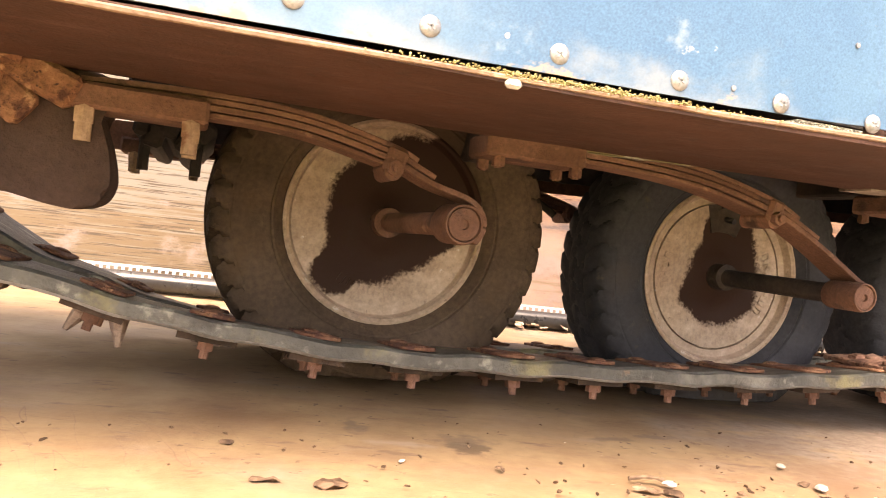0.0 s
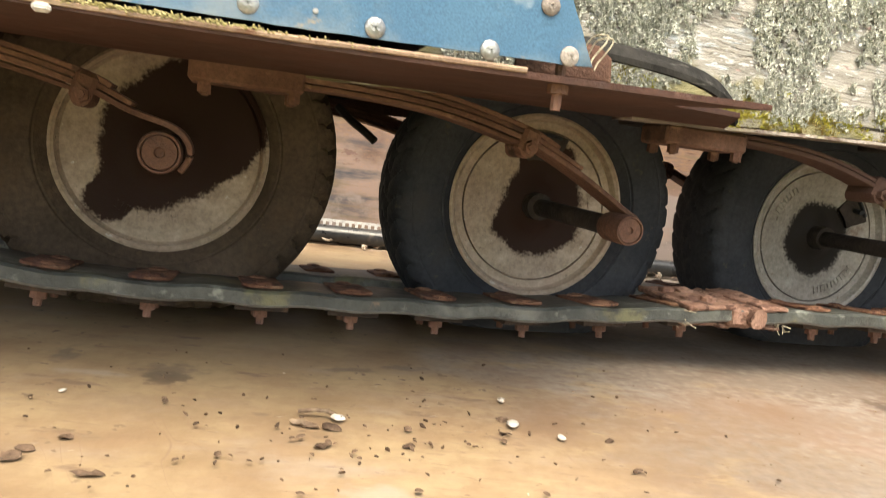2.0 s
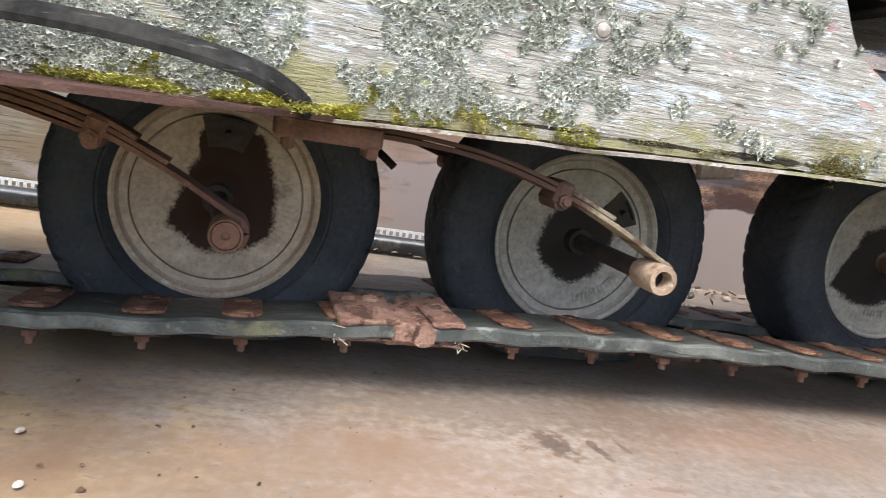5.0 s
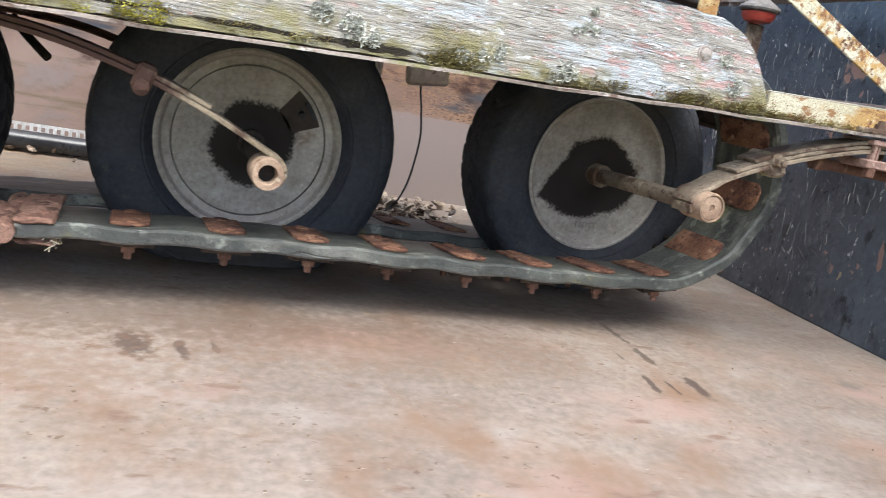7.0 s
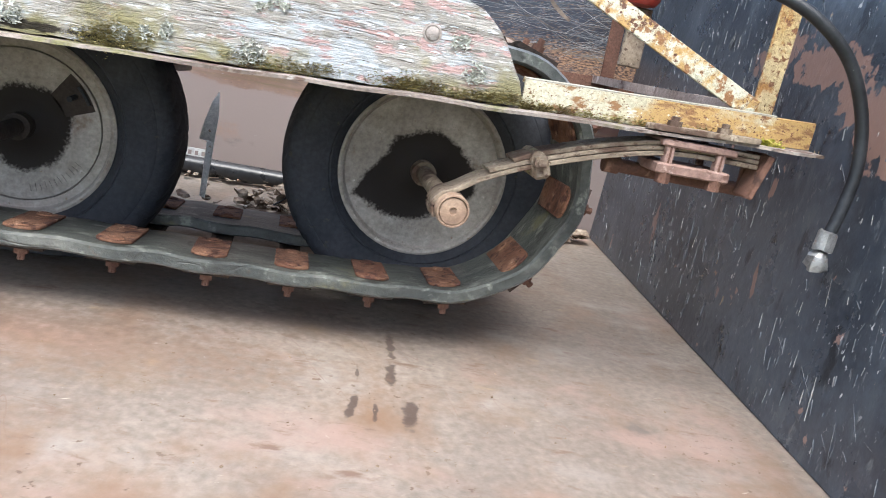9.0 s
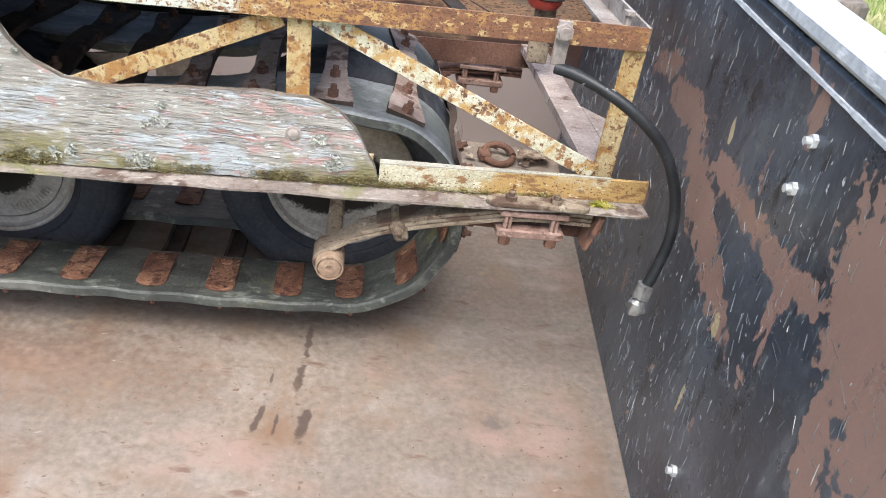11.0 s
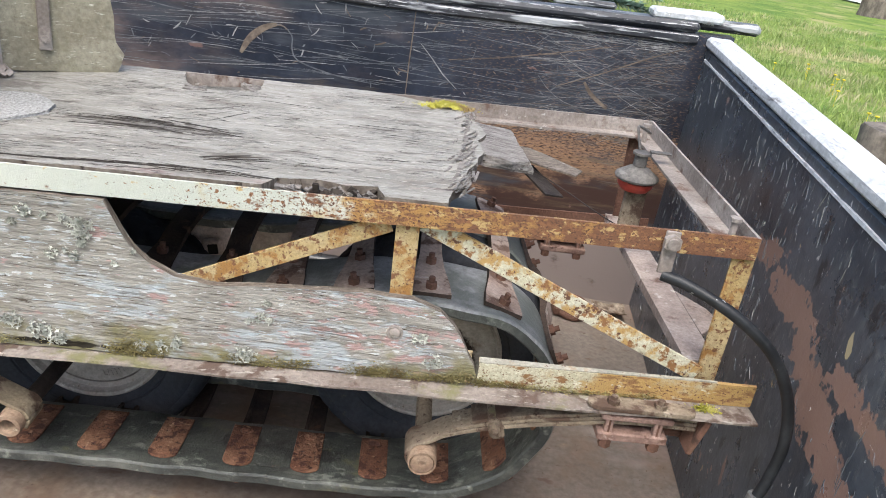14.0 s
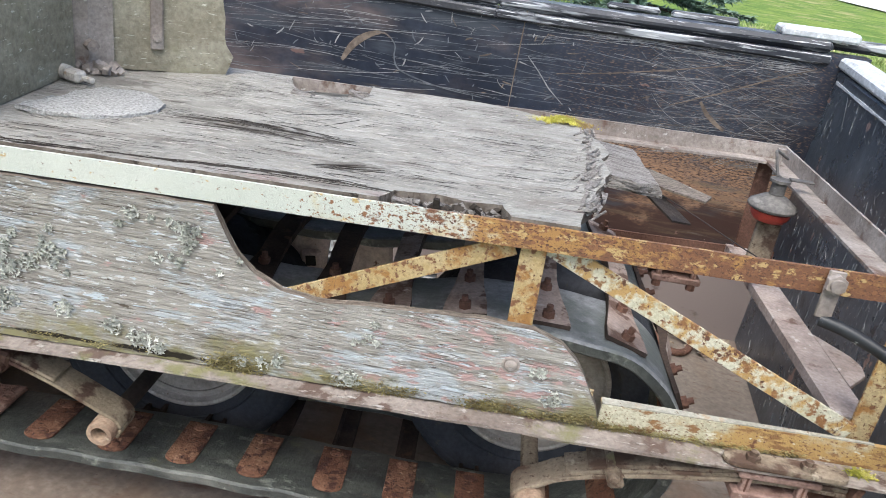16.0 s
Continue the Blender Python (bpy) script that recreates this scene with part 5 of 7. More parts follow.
def leaf(points, y, width, thick, offset):
    pts = spline([(x, 0, z) for x, z in points], 6)
    bm = bmesh.new()
    rows = []
    for k, p in enumerate(pts):
        d = (pts[min(k + 1, len(pts) - 1)] - pts[max(k - 1, 0)]).normalized()
        n = Vector((-d.z, 0, d.x))
        if n.z < 0:
            n = -n
        lo, hi = p + n * (offset - thick / 2), p + n * (offset + thick / 2)
        rows.append([bm.verts.new((q.x, yy, q.z)) for q, yy in ((lo, y - width / 2), (lo, y + width / 2), (hi, y + width / 2), (hi, y - width / 2))])
    for a, b in zip(rows, rows[1:]):
        for k in range(4):
            j = (k + 1) % 4
            bm.faces.new((a[k], a[j], b[j], b[k]))
    bm.faces.new(rows[0][::-1]); bm.faces.new(rows[-1])
    bmesh.ops.bevel(bm, geom=bm.edges[:], offset=0.0008, segments=1, affect="EDGES")
    bmesh.ops.recalc_face_normals(bm, faces=bm.faces[:])
    return bm


def u_bolt_clamp(x, z, y, ang, mat, parent, place):
    m = Matrix.Translation((x, y, z)) @ Matrix.Rotation(-ang, 4, "Y")
    bm = bmesh.new()
    add_box(bm, (0, 0, 0), (0.020, 0.050, 0.029), m @ Matrix.Translation((0, 0, 0.001)), 0.004)
    rod(bm, m @ Vector((0.001, -0.024, -0.009)), m @ Vector((0.001, 0.024, -0.009)), 0.0085, 14)
    rod(bm, m @ Vector((0.001, -0.032, -0.006)), m @ Vector((0.001, -0.023, -0.006)), 0.0078, 6)
    rod(bm, m @ Vector((0.001, -0.036, -0.006)), m @ Vector((0.001, -0.030, -0.006)), 0.0042, 8)
    return part("spring_clamp", place(bm), mat, parent, "bolted spring clamp")


def outward(bm):
    """The rear spring runs out towards its mount under the rail's foot."""
    for v in bm.verts:
        v.co.y -= 0.030 * min(max((v.co.x - 2.06) / 0.16, 0.0), 1.0)
    return bm


def as_is(bm):
    return bm


def spring(i, near=True):
    place = outward if near and i == 3 else as_is
    pts = shaped(i)
    y = (EYES[i][2] + 0.036) if near else (2 * WY - EYES[i][2] - 0.036)
    mat = M_RUST if i < 2 or not near else (M_SPRINGTIP if i == 2 else M_MUDSPRING)
    main = part("leaf_spring", place(leaf(pts, y, 0.042, 0.0055, 0.0)), mat, vehicle, "arched rusty leaf spring")
    part("spring_leaf", place(leaf(pts[:5], y, 0.040, 0.005, 0.0062)), mat, main)
    last = [pts[k] for k in range(4)] + [(pts[3][0] * 0.45 + pts[4][0] * 0.55, pts[3][1] * 0.45 + pts[4][1] * 0.55)]
    if i != 2:
        part("spring_leaf", place(leaf(last, y, 0.039, 0.005, 0.0120)), mat, main)
    if i in (0, 1):
        part("spring_leaf", leaf(pts[:4], y, 0.038, 0.0045, -0.0060), mat, main)
    cx, cz = pts[3]
    ang = math.atan2(pts[4][1] - pts[2][1], pts[4][0] - pts[2][0])
    u_bolt_clamp(cx + 0.008 * (1 if i < 3 else -1), cz - 0.004, y, ang, mat, main, place)
    # mount: two plates, studs and nuts under the rail
    x0 = min(pts[0][0], pts[1][0]) - (0.008 if i == 3 else 0.0)
    zc = pts[0][1]
    if i == 3:
        x0 = 2.252
        bm = add_box(bmesh.new(), (x0 + 0.046, y, zc - 0.0185), (0.092, 0.058, 0.0125), bevel=0.002)
        add_box(bm, (x0 + 0.048, y, zc + 0.0110), (0.094, 0.058, 0.0085), bevel=0.002)
        for dx in (0.013, 0.077):
            add_box(bm, (x0 + dx, y - 0.021, zc - 0.003), (0.0105, 0.011, 0.022), bevel=0.001)
        low, nut = 0.034, 0.0085
    else:
        bm = add_box(bmesh.new(), (x0 + 0.045, y, zc - 0.002), (0.108 if i else 0.118, 0.058, 0.022), bevel=0.003)
        low, nut = (0.040, 0.0085) if i == 0 else (0.024, 0.0065)
    mount = part("spring_mount", place(bm), M_CLAMP if i == 3 else M_RUST, main, "rusty clamp plates" if i == 3 else "rusty clamp block")
    for dx in ((0.013, 0.077) if i == 3 else (0.006, 0.090)):
        for dy in (-0.022, 0.022):
            bm = rod(bmesh.new(), (x0 + dx, y + dy, zc - low), (x0 + dx, y + dy, zr(x0) + (-0.002 if i == 3 else 0.012)), nut * (0.80 if i == 0 else 0.58), 10)
            rod(bm, (x0 + dx, y + dy, zc - (0.0245 if i == 3 else 0.014) - nut * 1.3), (x0 + dx, y + dy, zc - (0.0225 if i == 3 else 0.012)), nut, 6)
            if i == 0 and dx < 0.05:
                rod(bm, (x0 + dx, y + dy, zc - 0.034), (x0 + dx, y + dy, zc - 0.0255), nut * 0.85, 6)
            part("clamp_bolt", place(bm), M_PALERUST if i == 0 else M_RUST, mount)
    return main


for i in range(4):
    spring(i)
    spring(i, False)

# rear shackle housing behind the last spring
bm = bmesh.new()
rod(bm, (2.222, 0.728, 0.296), (2.392, 0.728, 0.292), 0.0085, 12)
rod(bm, (2.210, 0.728, 0.2965), (2.228, 0.728, 0.296), 0.0110, 12)
add_box(bm, (2.386, 0.700, 0.314), (0.009, 0.034, 0.056), Matrix.Rotation(radians(16), 4, "Y"), 0.002)
add_box(bm, (2.395, 0.722, 0.318), (0.030, 0.006, 0.046), None, 0.002)
skew(bm)
part("spring_hanger", bm, M_RUST, vehicle, "rusty spring hanger with cross tube")
bm = bmesh.new()
ends = [(2.301 + sx * (0.056 + 0.0125 * math.cos(t)), 0.684 + 0.0125 * math.sin(t)) for sx, k0 in ((1, -6), (-1, -6)) for t in [sx * radians(15 * k) for k in range(k0, 7)]]
prism(bm, ends, 0.0045, 0.0105, "Z", 0.001)
for dx in (-0.037, 0.023):
    rod(bm, (2.301 + dx, 0.683, 0.0100), (2.301 + dx, 0.683, 0.0165), 0.0082, 6)
    rod(bm, (2.301 + dx, 0.683, 0.0150), (2.301 + dx, 0.683, 0.0215), 0.0046, 8)
for v in bm.verts:
    v.co.z += zr(v.co.x)
    v.co.y -= 0.045 * (v.co.x - 2.30)
skew(bm)
part("mount_plate", bm, M_MUDSPRING, vehicle, "bolted steel plate on the lower rail")

# track
PITCH = 0.1055
PATH_PTS = [(0.150, 0.103), (0.215, 0.086), (0.300, 0.074), (0.42, 0.061), (0.60, 0.058), (0.90, 0.060), (1.15, 0.074), (1.30, 0.079), (1.50, 0.081), (1.75, 0.077), (1.95, 0.075),
            (2.06, 0.078), (2.11, 0.090), (2.155, 0.118), (2.19, 0.160), (2.212, 0.21), (2.215, 0.265), (2.203, 0.318), (2.174, 0.362), (2.125, 0.391), (2.05, 0.403), (1.95, 0.402), (1.86, 0.387),
            (1.75, 0.374), (1.62, 0.373), (1.50, 0.385), (1.35, 0.397), (1.0, 0.405), (0.55, 0.408), (0.15, 0.402), (-0.03, 0.385), (-0.12, 0.33), (-0.135, 0.27), (-0.09, 0.205), (-0.01, 0.155), (0.075, 0.121)]
loop = spline([(x, 0, z) for x, z in PATH_PTS], 10, True)
seg_len = [(loop[(k + 1) % len(loop)] - loop[k]).length for k in range(len(loop))]
total = sum(seg_len)


def along(s):
    s %= total
    for k, l in enumerate(seg_len):
        if s <= l:
            a, b = loop[k], loop[(k + 1) % len(loop)]
            p0, p3 = loop[k - 1], loop[(k + 2) % len(loop)]
            return a.lerp(b, s / l), ((b - a).normalized() + ((b - p0).normalized()).lerp((p3 - a).normalized(), s / l)).normalized()
        s -= l
    return loop[0], Vector((1, 0, 0))


start_s, acc = 0.0, 0.0
for k, l in enumerate(seg_len):
    if loop[k].x <= 1.757 < loop[k + 1].x and loop[k].z < 0.2:
        start_s = acc + (1.757 - loop[k].x)
        break
    acc += l
COUNT = int(total / PITCH)
STEP = PITCH


def belt(y0, y1, drop=0.0):
    bm = bmesh.new()
    rows, n = [], COUNT * 8
    for k in range(n):
        s = start_s - 17 * STEP + k * total / n
        p, d = along(s)
        out = Vector((d.z, 0, -d.x))
        fall = drop * min(1.0, max(0.0, (0.16 - p.z) / 0.08))
        wave = 0.0014 * math.cos(2 * math.pi * (s - start_s) / STEP)
        h = 0.009
        row = []
        for yy, oo in ((y0, -h + 0.003), (y0 + 0.004, -h), (y1 - 0.004, -h), (y1, -h + 0.003), (y1, h - 0.003), (y1 - 0.004, h), (y0 + 0.004, h), (y0, h - 0.003)):
            edge = 1.0 if abs(yy - y0) < 0.01 else 0.5
            q = p + out * (oo + wave * edge + 0.0012 * noise.noise(p * 25))
            row.append(bm.verts.new((q.x, yy + 0.002 * noise.noise(Vector((s * 9, yy, 0))), q.z - fall * (yy - 0.832) / 0.336)))
        rows.append(row)
    for k in range(n):
        a, b = rows[k], rows[(k + 1) % n]
        for j in range(8):
            i2 = (j + 1) % 8
            bm.faces.new((a[j], a[i2], b[i2], b[j])).material_index = 1 if j in (4, 5, 6) else 0
    bmesh.ops.recalc_face_normals(bm, faces=bm.faces[:])
    return bm


NEAR_BELT, FAR_BELT = (0.770, 0.912), (1.046, 1.236)
DROP = 0.032
for span in (NEAR_BELT, FAR_BELT):
    ob = part("track_belt", belt(*span, DROP), M_BELT, vehicle, "worn grey-green rubber track belt")
    ob.data.materials.append(M_BELTOUT)


def link_mesh():
    """A cross link in its own axes: x along the belt, y across the vehicle, z outwards."""
    bm = bmesh.new()
    rows = []
    for y, z, d, w in ((0.790, 0.0125, 0.0034, 0.0285), (0.825, 0.0125, 0.0034, 0.0265), (0.870, 0.0130, 0.0040, 0.0200), (0.915, 0.0150, 0.006, 0.0165), (0.950, 0.024, 0.010, 0.016), (1.000, 0.027, 0.010, 0.016),
                       (1.050, 0.024, 0.010, 0.016), (1.085, 0.0150, 0.006, 0.0165), (1.130, 0.0130, 0.0040, 0.0200), (1.175, 0.0125, 0.0034, 0.0265), (1.210, 0.0125, 0.0034, 0.0285)):
        ring = [(-w, z + 0.003), (w, z + 0.003), (w, z - d), (w - 0.006, z - d), (w - 0.006, z - 0.003), (0.006 - w, z - 0.003), (0.006 - w, z - d), (-w, z - d)]
        rows.append([bm.verts.new((a, y, b)) for a, b in ring])
    for a, b in zip(rows, rows[1:]):
        for k in range(8):
            j = (k + 1) % 8
            bm.faces.new((a[k], a[j], b[j], b[k]))
    bm.faces.new(rows[0][::-1]); bm.faces.new(rows[-1])
    bmesh.ops.recalc_face_normals(bm, faces=bm.faces[:])
    return bm


def plate_mesh(y, flip):
    bm = bmesh.new()
    out = []
    for k in range(9):
        a = math.pi * k / 8
        out.append((0.022 * math.cos(a), 0.042 + 0.013 * math.sin(a)))
    out += [(-0.022, -0.052), (0.022, -0.052)]
    out = [(px, (-py if flip else py) + y) for px, py in out]
    if flip:
        out = out[::-1]
    prism(bm, out, -0.0122, -0.0085, "Z", 0.0008)
    for v in bm.verts:
        v.co.z += 0.0005 * math.sin(v.co.y * 60)
    for dy in (-0.040, 0.038):
        lathe(bm, [(0.0105, -0.0120), (0.0102, -0.0138), (0.006, -0.0152), (0.0, -0.0156)], (0, y + dy, 0), "Z", 12)
    return bm


def stud_mesh():
    bm = rod(bmesh.new(), (0, 0, 0.0145), (0, 0, 0.024), 0.0085, 6)
    return rod(bm, (0, 0, 0.022), (0, 0, 0.032), 0.0045, 8)


def spike_mesh():
    return rod(bmesh.new(), (0, 0, 0.014), (0.011, 0, 0.046), 0.012, 6, 0.003)


me_link, me_spike = mesh_of("cross_link", link_mesh(), M_LINK), mesh_of("grip_spike", spike_mesh(), M_LINK)
me_dark = mesh_of("cross_link", link_mesh(), M_LINKBACK)      # darker copy for links in the shade under the deck
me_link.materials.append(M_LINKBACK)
# inner faces darkened as well, for the shade between the belts
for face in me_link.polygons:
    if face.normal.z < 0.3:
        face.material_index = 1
me_plate = [mesh_of("clamp_plate", plate_mesh(y, f), M_PLATE) for y, f in ((0.843, True), (1.157, False))]
me_stud = mesh_of("stud", stud_mesh(), M_RUST)
for me in (me_link, me_dark, me_spike, me_stud, *me_plate):
    smooth(me)
rng = random.Random(5)
for k in range(-17, COUNT - 17):
    p, d = along(start_s + k * STEP - 0.008 * min(4, max(0, k - 8)))      # the slack upper run closes up
    if 1.155 < p.x < 1.265 and p.z < 0.2:
        continue
    out = Vector((d.z, 0, -d.x))
    m = Matrix((d, Vector((0, 1, 0)), out)).transposed().to_4x4()
    if m.determinant() < 0:
        m = Matrix((-d, Vector((0, 1, 0)), out)).transposed().to_4x4()
    tilt = -math.atan(DROP / 0.336) * min(1.0, max(0.0, (0.16 - p.z) / 0.08))
    lean = Matrix.Translation((0, 0.832, 0)) @ Matrix.Rotation(tilt, 4, "X") @ Matrix.Translation((0, -0.832, 0))
    m = Matrix.Translation(p) @ lean @ m @ Matrix.Translation((0, WY, 0)) @ Matrix.Rotation(rng.uniform(-0.03, 0.03), 4, "Z") @ Matrix.Translation((0, -WY, 0))
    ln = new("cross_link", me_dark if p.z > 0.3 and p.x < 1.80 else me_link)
    ln.parent, ln.matrix_basis = vehicle, m
    for me in me_plate:
        new("clamp_plate", me).parent = ln
    for y in (0.806, 0.884, 1.116, 1.194):
        ob = new("stud", me_stud)
        ob.parent, ob.location = ln, (0, y, 0)
    if 0.12 < p.x < 0.22 and p.z < 0.2:
        for sx in (-1, 1):
            ob = new("grip_spike", me_spike)
            ob.parent, ob.location, ob.scale = ln, (sx * 0.016, 0.885, 0), (sx, 1, 1)

# hinge that joins the belt ends
for ymid in (0.832,):
    bm = bmesh.new()
    for x0, x1, dz in ((1.115, 1.185, 0.0), (1.222, 1.262, 0.004)):
        add_box(bm, ((x0 + x1) / 2, ymid, 0.090 + dz), (x1 - x0, 0.128, 0.007), Matrix.Rotation(radians(-3), 4, "Y"), 0.002)
        add_box(bm, ((x0 + x1) / 2, ymid + 0.004, 0.067), (x1 - x0, 0.116, 0.005), None, 0.002)
    add_box(bm, (1.195, ymid - 0.02, 0.080), (0.04, 0.09, 0.026), None, 0.005)
    add_box(bm, (1.222, ymid + 0.035, 0.082), (0.035, 0.04, 0.026), None, 0.005)
    rod(bm, (1.213, ymid - 0.072, 0.082), (1.213, ymid + 0.066, 0.082), 0.0125, 14)
    for dx in (1.135, 1.165, 1.245):
        for dy in (-0.03, 0.025):
            lathe(bm, [(0.011, 0.093), (0.010, 0.0975), (0.0, 0.101)], (dx, ymid + dy, 0), "Z", 10)
    bmesh.ops.subdivide_edges(bm, edges=[e for e in bm.edges if e.calc_length() > 0.02], cuts=4, use_grid_fill=True)
    ruffle(bm, 0.0034, 70)
    part("belt_hinge", bm, M_HINGE, vehicle, "rust-eaten hinge joining the belt ends")
    bm = bmesh.new()
    for k in range(46):
        x = rng.choice((1.112, 1.262)) + rng.uniform(-0.004, 0.004)
        z = 0.075 + rng.uniform(-0.012, 0.012)
        y = ymid - 0.06 + rng.uniform(-0.006, 0.03)
        rod(bm, (x, y, z), (x + rng.uniform(-0.014, 0.014), y - rng.uniform(0.002, 0.012), z + rng.uniform(-0.010, 0.007)), 0.0006, 4)
    tagged(part("frayed_cord", bm, M_STRING, vehicle, "pale frayed belt cord"), kind="stuff")

# rails
def strip(x0, x1, section, n=40, rough=0.0012):
    """A long rail; section(x) gives its outline of (y, z)."""
    bm = bmesh.new()
    rows = []
    for k in range(n + 1):
        x = x0 + (x1 - x0) * k / n
        wob = rough * noise.noise(Vector((x * 16, 0.3, 0.7)))
        rows.append([bm.verts.new((x, y + wob * (i % 2), z + wob)) for i, (y, z) in enumerate(section(x))])
    m = len(rows[0])
    for a, b in zip(rows, rows[1:]):
        for k in range(m):
            j = (k + 1) % m
            bm.faces.new((a[k], a[j], b[j], b[k]))
    bm.faces.new(rows[0][::-1]); bm.faces.new(rows[-1])
    bmesh.ops.recalc_face_normals(bm, faces=bm.faces[:])
    return skew(bm)


def block(y0, y1, z0, z1):
    return lambda x: [(y0, z0(x)), (y1, z0(x)), (y1, z1(x)), (y0, z1(x))]


LEG = FACE + 0.0125


def foot_y(x):
    return 0.688 - 0.0290 * min(max(x - 1.65, 0.0), 0.47)      # the foot's outer edge


def rail_section(x):
    """Z-shaped rail: a leg with a lip turned inwards along its top."""
    z0, z1, lip = zr(x) + 0.0042, zr(x) + 0.036, 0.7235 - 0.030 * (x - 2.08)
    return [(0.7094, z0), (0.7134, z0), (0.7134, z1 - 0.004), (lip, z1 - 0.003), (lip, z1 + 0.001), (0.7094, z1)]


rail = part("lower_rail", strip(2.0905, 2.452, rail_section, 40, 0.0009), M_LOWRAIL, vehicle, "flaking cream and orange-rust angle-iron rail")
part("rail_lip", strip(2.091, 2.40, lambda x: [(0.7098, zr(x) + 0.0362), (0.7215 - 0.030 * (x - 2.08), zr(x) + 0.0372), (0.7215 - 0.030 * (x - 2.08), zr(x) + 0.0388), (0.7098, zr(x) + 0.0378)], 40, 0.0009), M_RAILLIP, rail, "chalky pale lip along the rail's top")
part("rail_web", strip(0.96, 2.082, block(LEG, LEG + 0.004, lambda x: zr(x) + 0.0042, lambda x: zr(x) + 0.040)), M_LOWRAIL, rail)
part("rail_foot", strip(0.96, 2.450, lambda x: [(foot_y(x), zr(x) - 0.0005), (LEG + 0.004, zr(x)), (LEG + 0.004, zr(x) + 0.004), (foot_y(x), zr(x) + 0.0030)], 90, 0.002), M_FOOT, rail, "scaly pink-brown foot of the rail")
part("lower_rail", strip(-0.5, 2.452, block(FAR - 0.004, FAR, zr, lambda x: zr(x) + 0.044)), M_RUST, vehicle, "rusty far-side rail")
LIP = FACE + 0.004
rail = part("upper_rail", strip(0.55, 2.402, block(LIP, LIP + 0.004, lambda x: zu(x) - 0.029, zu), 40, 0.0006), M_RAIL, vehicle, "pale cream rail rusting to orange and brown")
# near-black here for the shade in the gap under the deck edge
part("rail_foot", strip(0.55, 2.395, block(LIP + 0.0042, LIP + 0.030, lambda x: zu(x) - 0.029, lambda x: zu(x) - 0.025)), M_DARK, rail)
part("upper_rail", strip(1.2, 2.411, lambda x: [(FAR, zu(x) - 0.029), (FAR, zu(x)), (FAR - 0.004, zu(x)), (FAR - 0.004, zu(x) - 0.025), (FAR - 0.030, zu(x) - 0.025), (FAR - 0.030, zu(x) - 0.029)]), M_GREYRAIL, vehicle, "grey-brown angle-iron rail")

# rear end: cross rails, posts and braces
def end_rail(x, z, h, w, mat, name, label):
    bm = bmesh.new()
    prism(bm, [(x, z), (x, z + h), (x - 0.004, z + h), (x - 0.004, z + 0.004), (x - w, z + 0.004), (x - w, z)], FACE + 0.0045, FAR - 0.0005)
    for v in bm.verts:
        v.co.x += 0.022 * (v.co.y - FACE)
    skew(bm)
    return part(name, bm, mat, vehicle, label)


rail = end_rail(2.4025, zu(2.4) - 0.029, 0.029, 0.034, M_GREYRAIL, "rear_rail", "grey-brown angle-iron rear rail")
for y in (0.765, 1.205):
    bm = rod(bmesh.new(), (2.385, y, zu(2.4) - 0.036), (2.385, y, zu(2.4) + 0.004), 0.0045, 8)
    rod(bm, (2.385, y, zu(2.4) + 0.003), (2.385, y, zu(2.4) + 0.008), 0.008, 6)
    skew(bm)
    part("bolt", bm, M_GREYRAIL, rail)
zt = zr(2.4) + 0.045
bm = prism(bmesh.new(), [(2.412, zt), (2.366, zt), (2.366, zt - 0.014), (2.370, zt - 0.014), (2.370, zt - 0.004), (2.412, zt - 0.004)], FACE + 0.030, FAR - 0.0005)
part("rear_cross_member", skew(bm), M_MEMBER, vehicle, "grey-brown rear cross member")
bm = bmesh.new()
prism(bm, [(2.4125, 0.82), (2.4125, 0.955), (2.446, 0.905), (2.452, 0.880), (2.446, 0.855)], zt - 0.006, zt + 0.001, "Z", 0.001)
skew(bm)
part("hitch_plate", bm, M_MEMBER, vehicle, "flat steel hitch plate")

bm = bar(bmesh.new(), (2.393, FACE + 0.0185, zr(2.39) + 0.006), (2.391, FACE + 0.0105, zu(2.39) - 0.027), 0.028, 0.004, 0.0008)
bar(bm, (2.406, FACE + 0.034, zr(2.39) + 0.006), (2.404, FACE + 0.026, zu(2.39) - 0.028), 0.004, 0.028, 0.0005)
part("rear_post", skew(bm), M_YELLOW, vehicle, "yellow painted rusty angle post")
bm = bar(bmesh.new(), (2.392, FAR - 0.006, zr(2.39) + 0.04), (2.389, FAR - 0.006, zu(2.39) - 0.027), 0.026, 0.004, 0.0008)
part("rear_post", skew(bm), M_RUST, vehicle)
bm = bar(bmesh.new(), (1.981, FACE + 0.0145, zr(1.98) + 0.03), (1.979, FACE + 0.0145, zu(1.98) - 0.027), 0.029, 0.004, 0.0008)
part("post", skew(bm), M_YELLOW, vehicle, "yellow painted rusty flat post")
bm = bar(bmesh.new(), (1.702, FACE + 0.0165, 0.425), (1.957, FACE + 0.0165, zu(1.95) - 0.031), 0.024, 0.004, 0.0008)
part("brace", skew(bm), M_YELLOW, vehicle, "yellow painted rusty diagonal brace")
bm = bar(bmesh.new(), (1.998, FACE + 0.0190, zu(2.0) - 0.027), (2.376, FACE + 0.0060, zr(2.37) + 0.040), 0.025, 0.004, 0.0008)
part("brace", skew(bm), M_CREAM, vehicle, "flaking cream painted diagonal brace")
bm = bar(bmesh.new(), (1.62, FAR - 0.012, zu(1.6) - 0.04), (2.1, FAR - 0.012, 0.40), 0.024, 0.004)
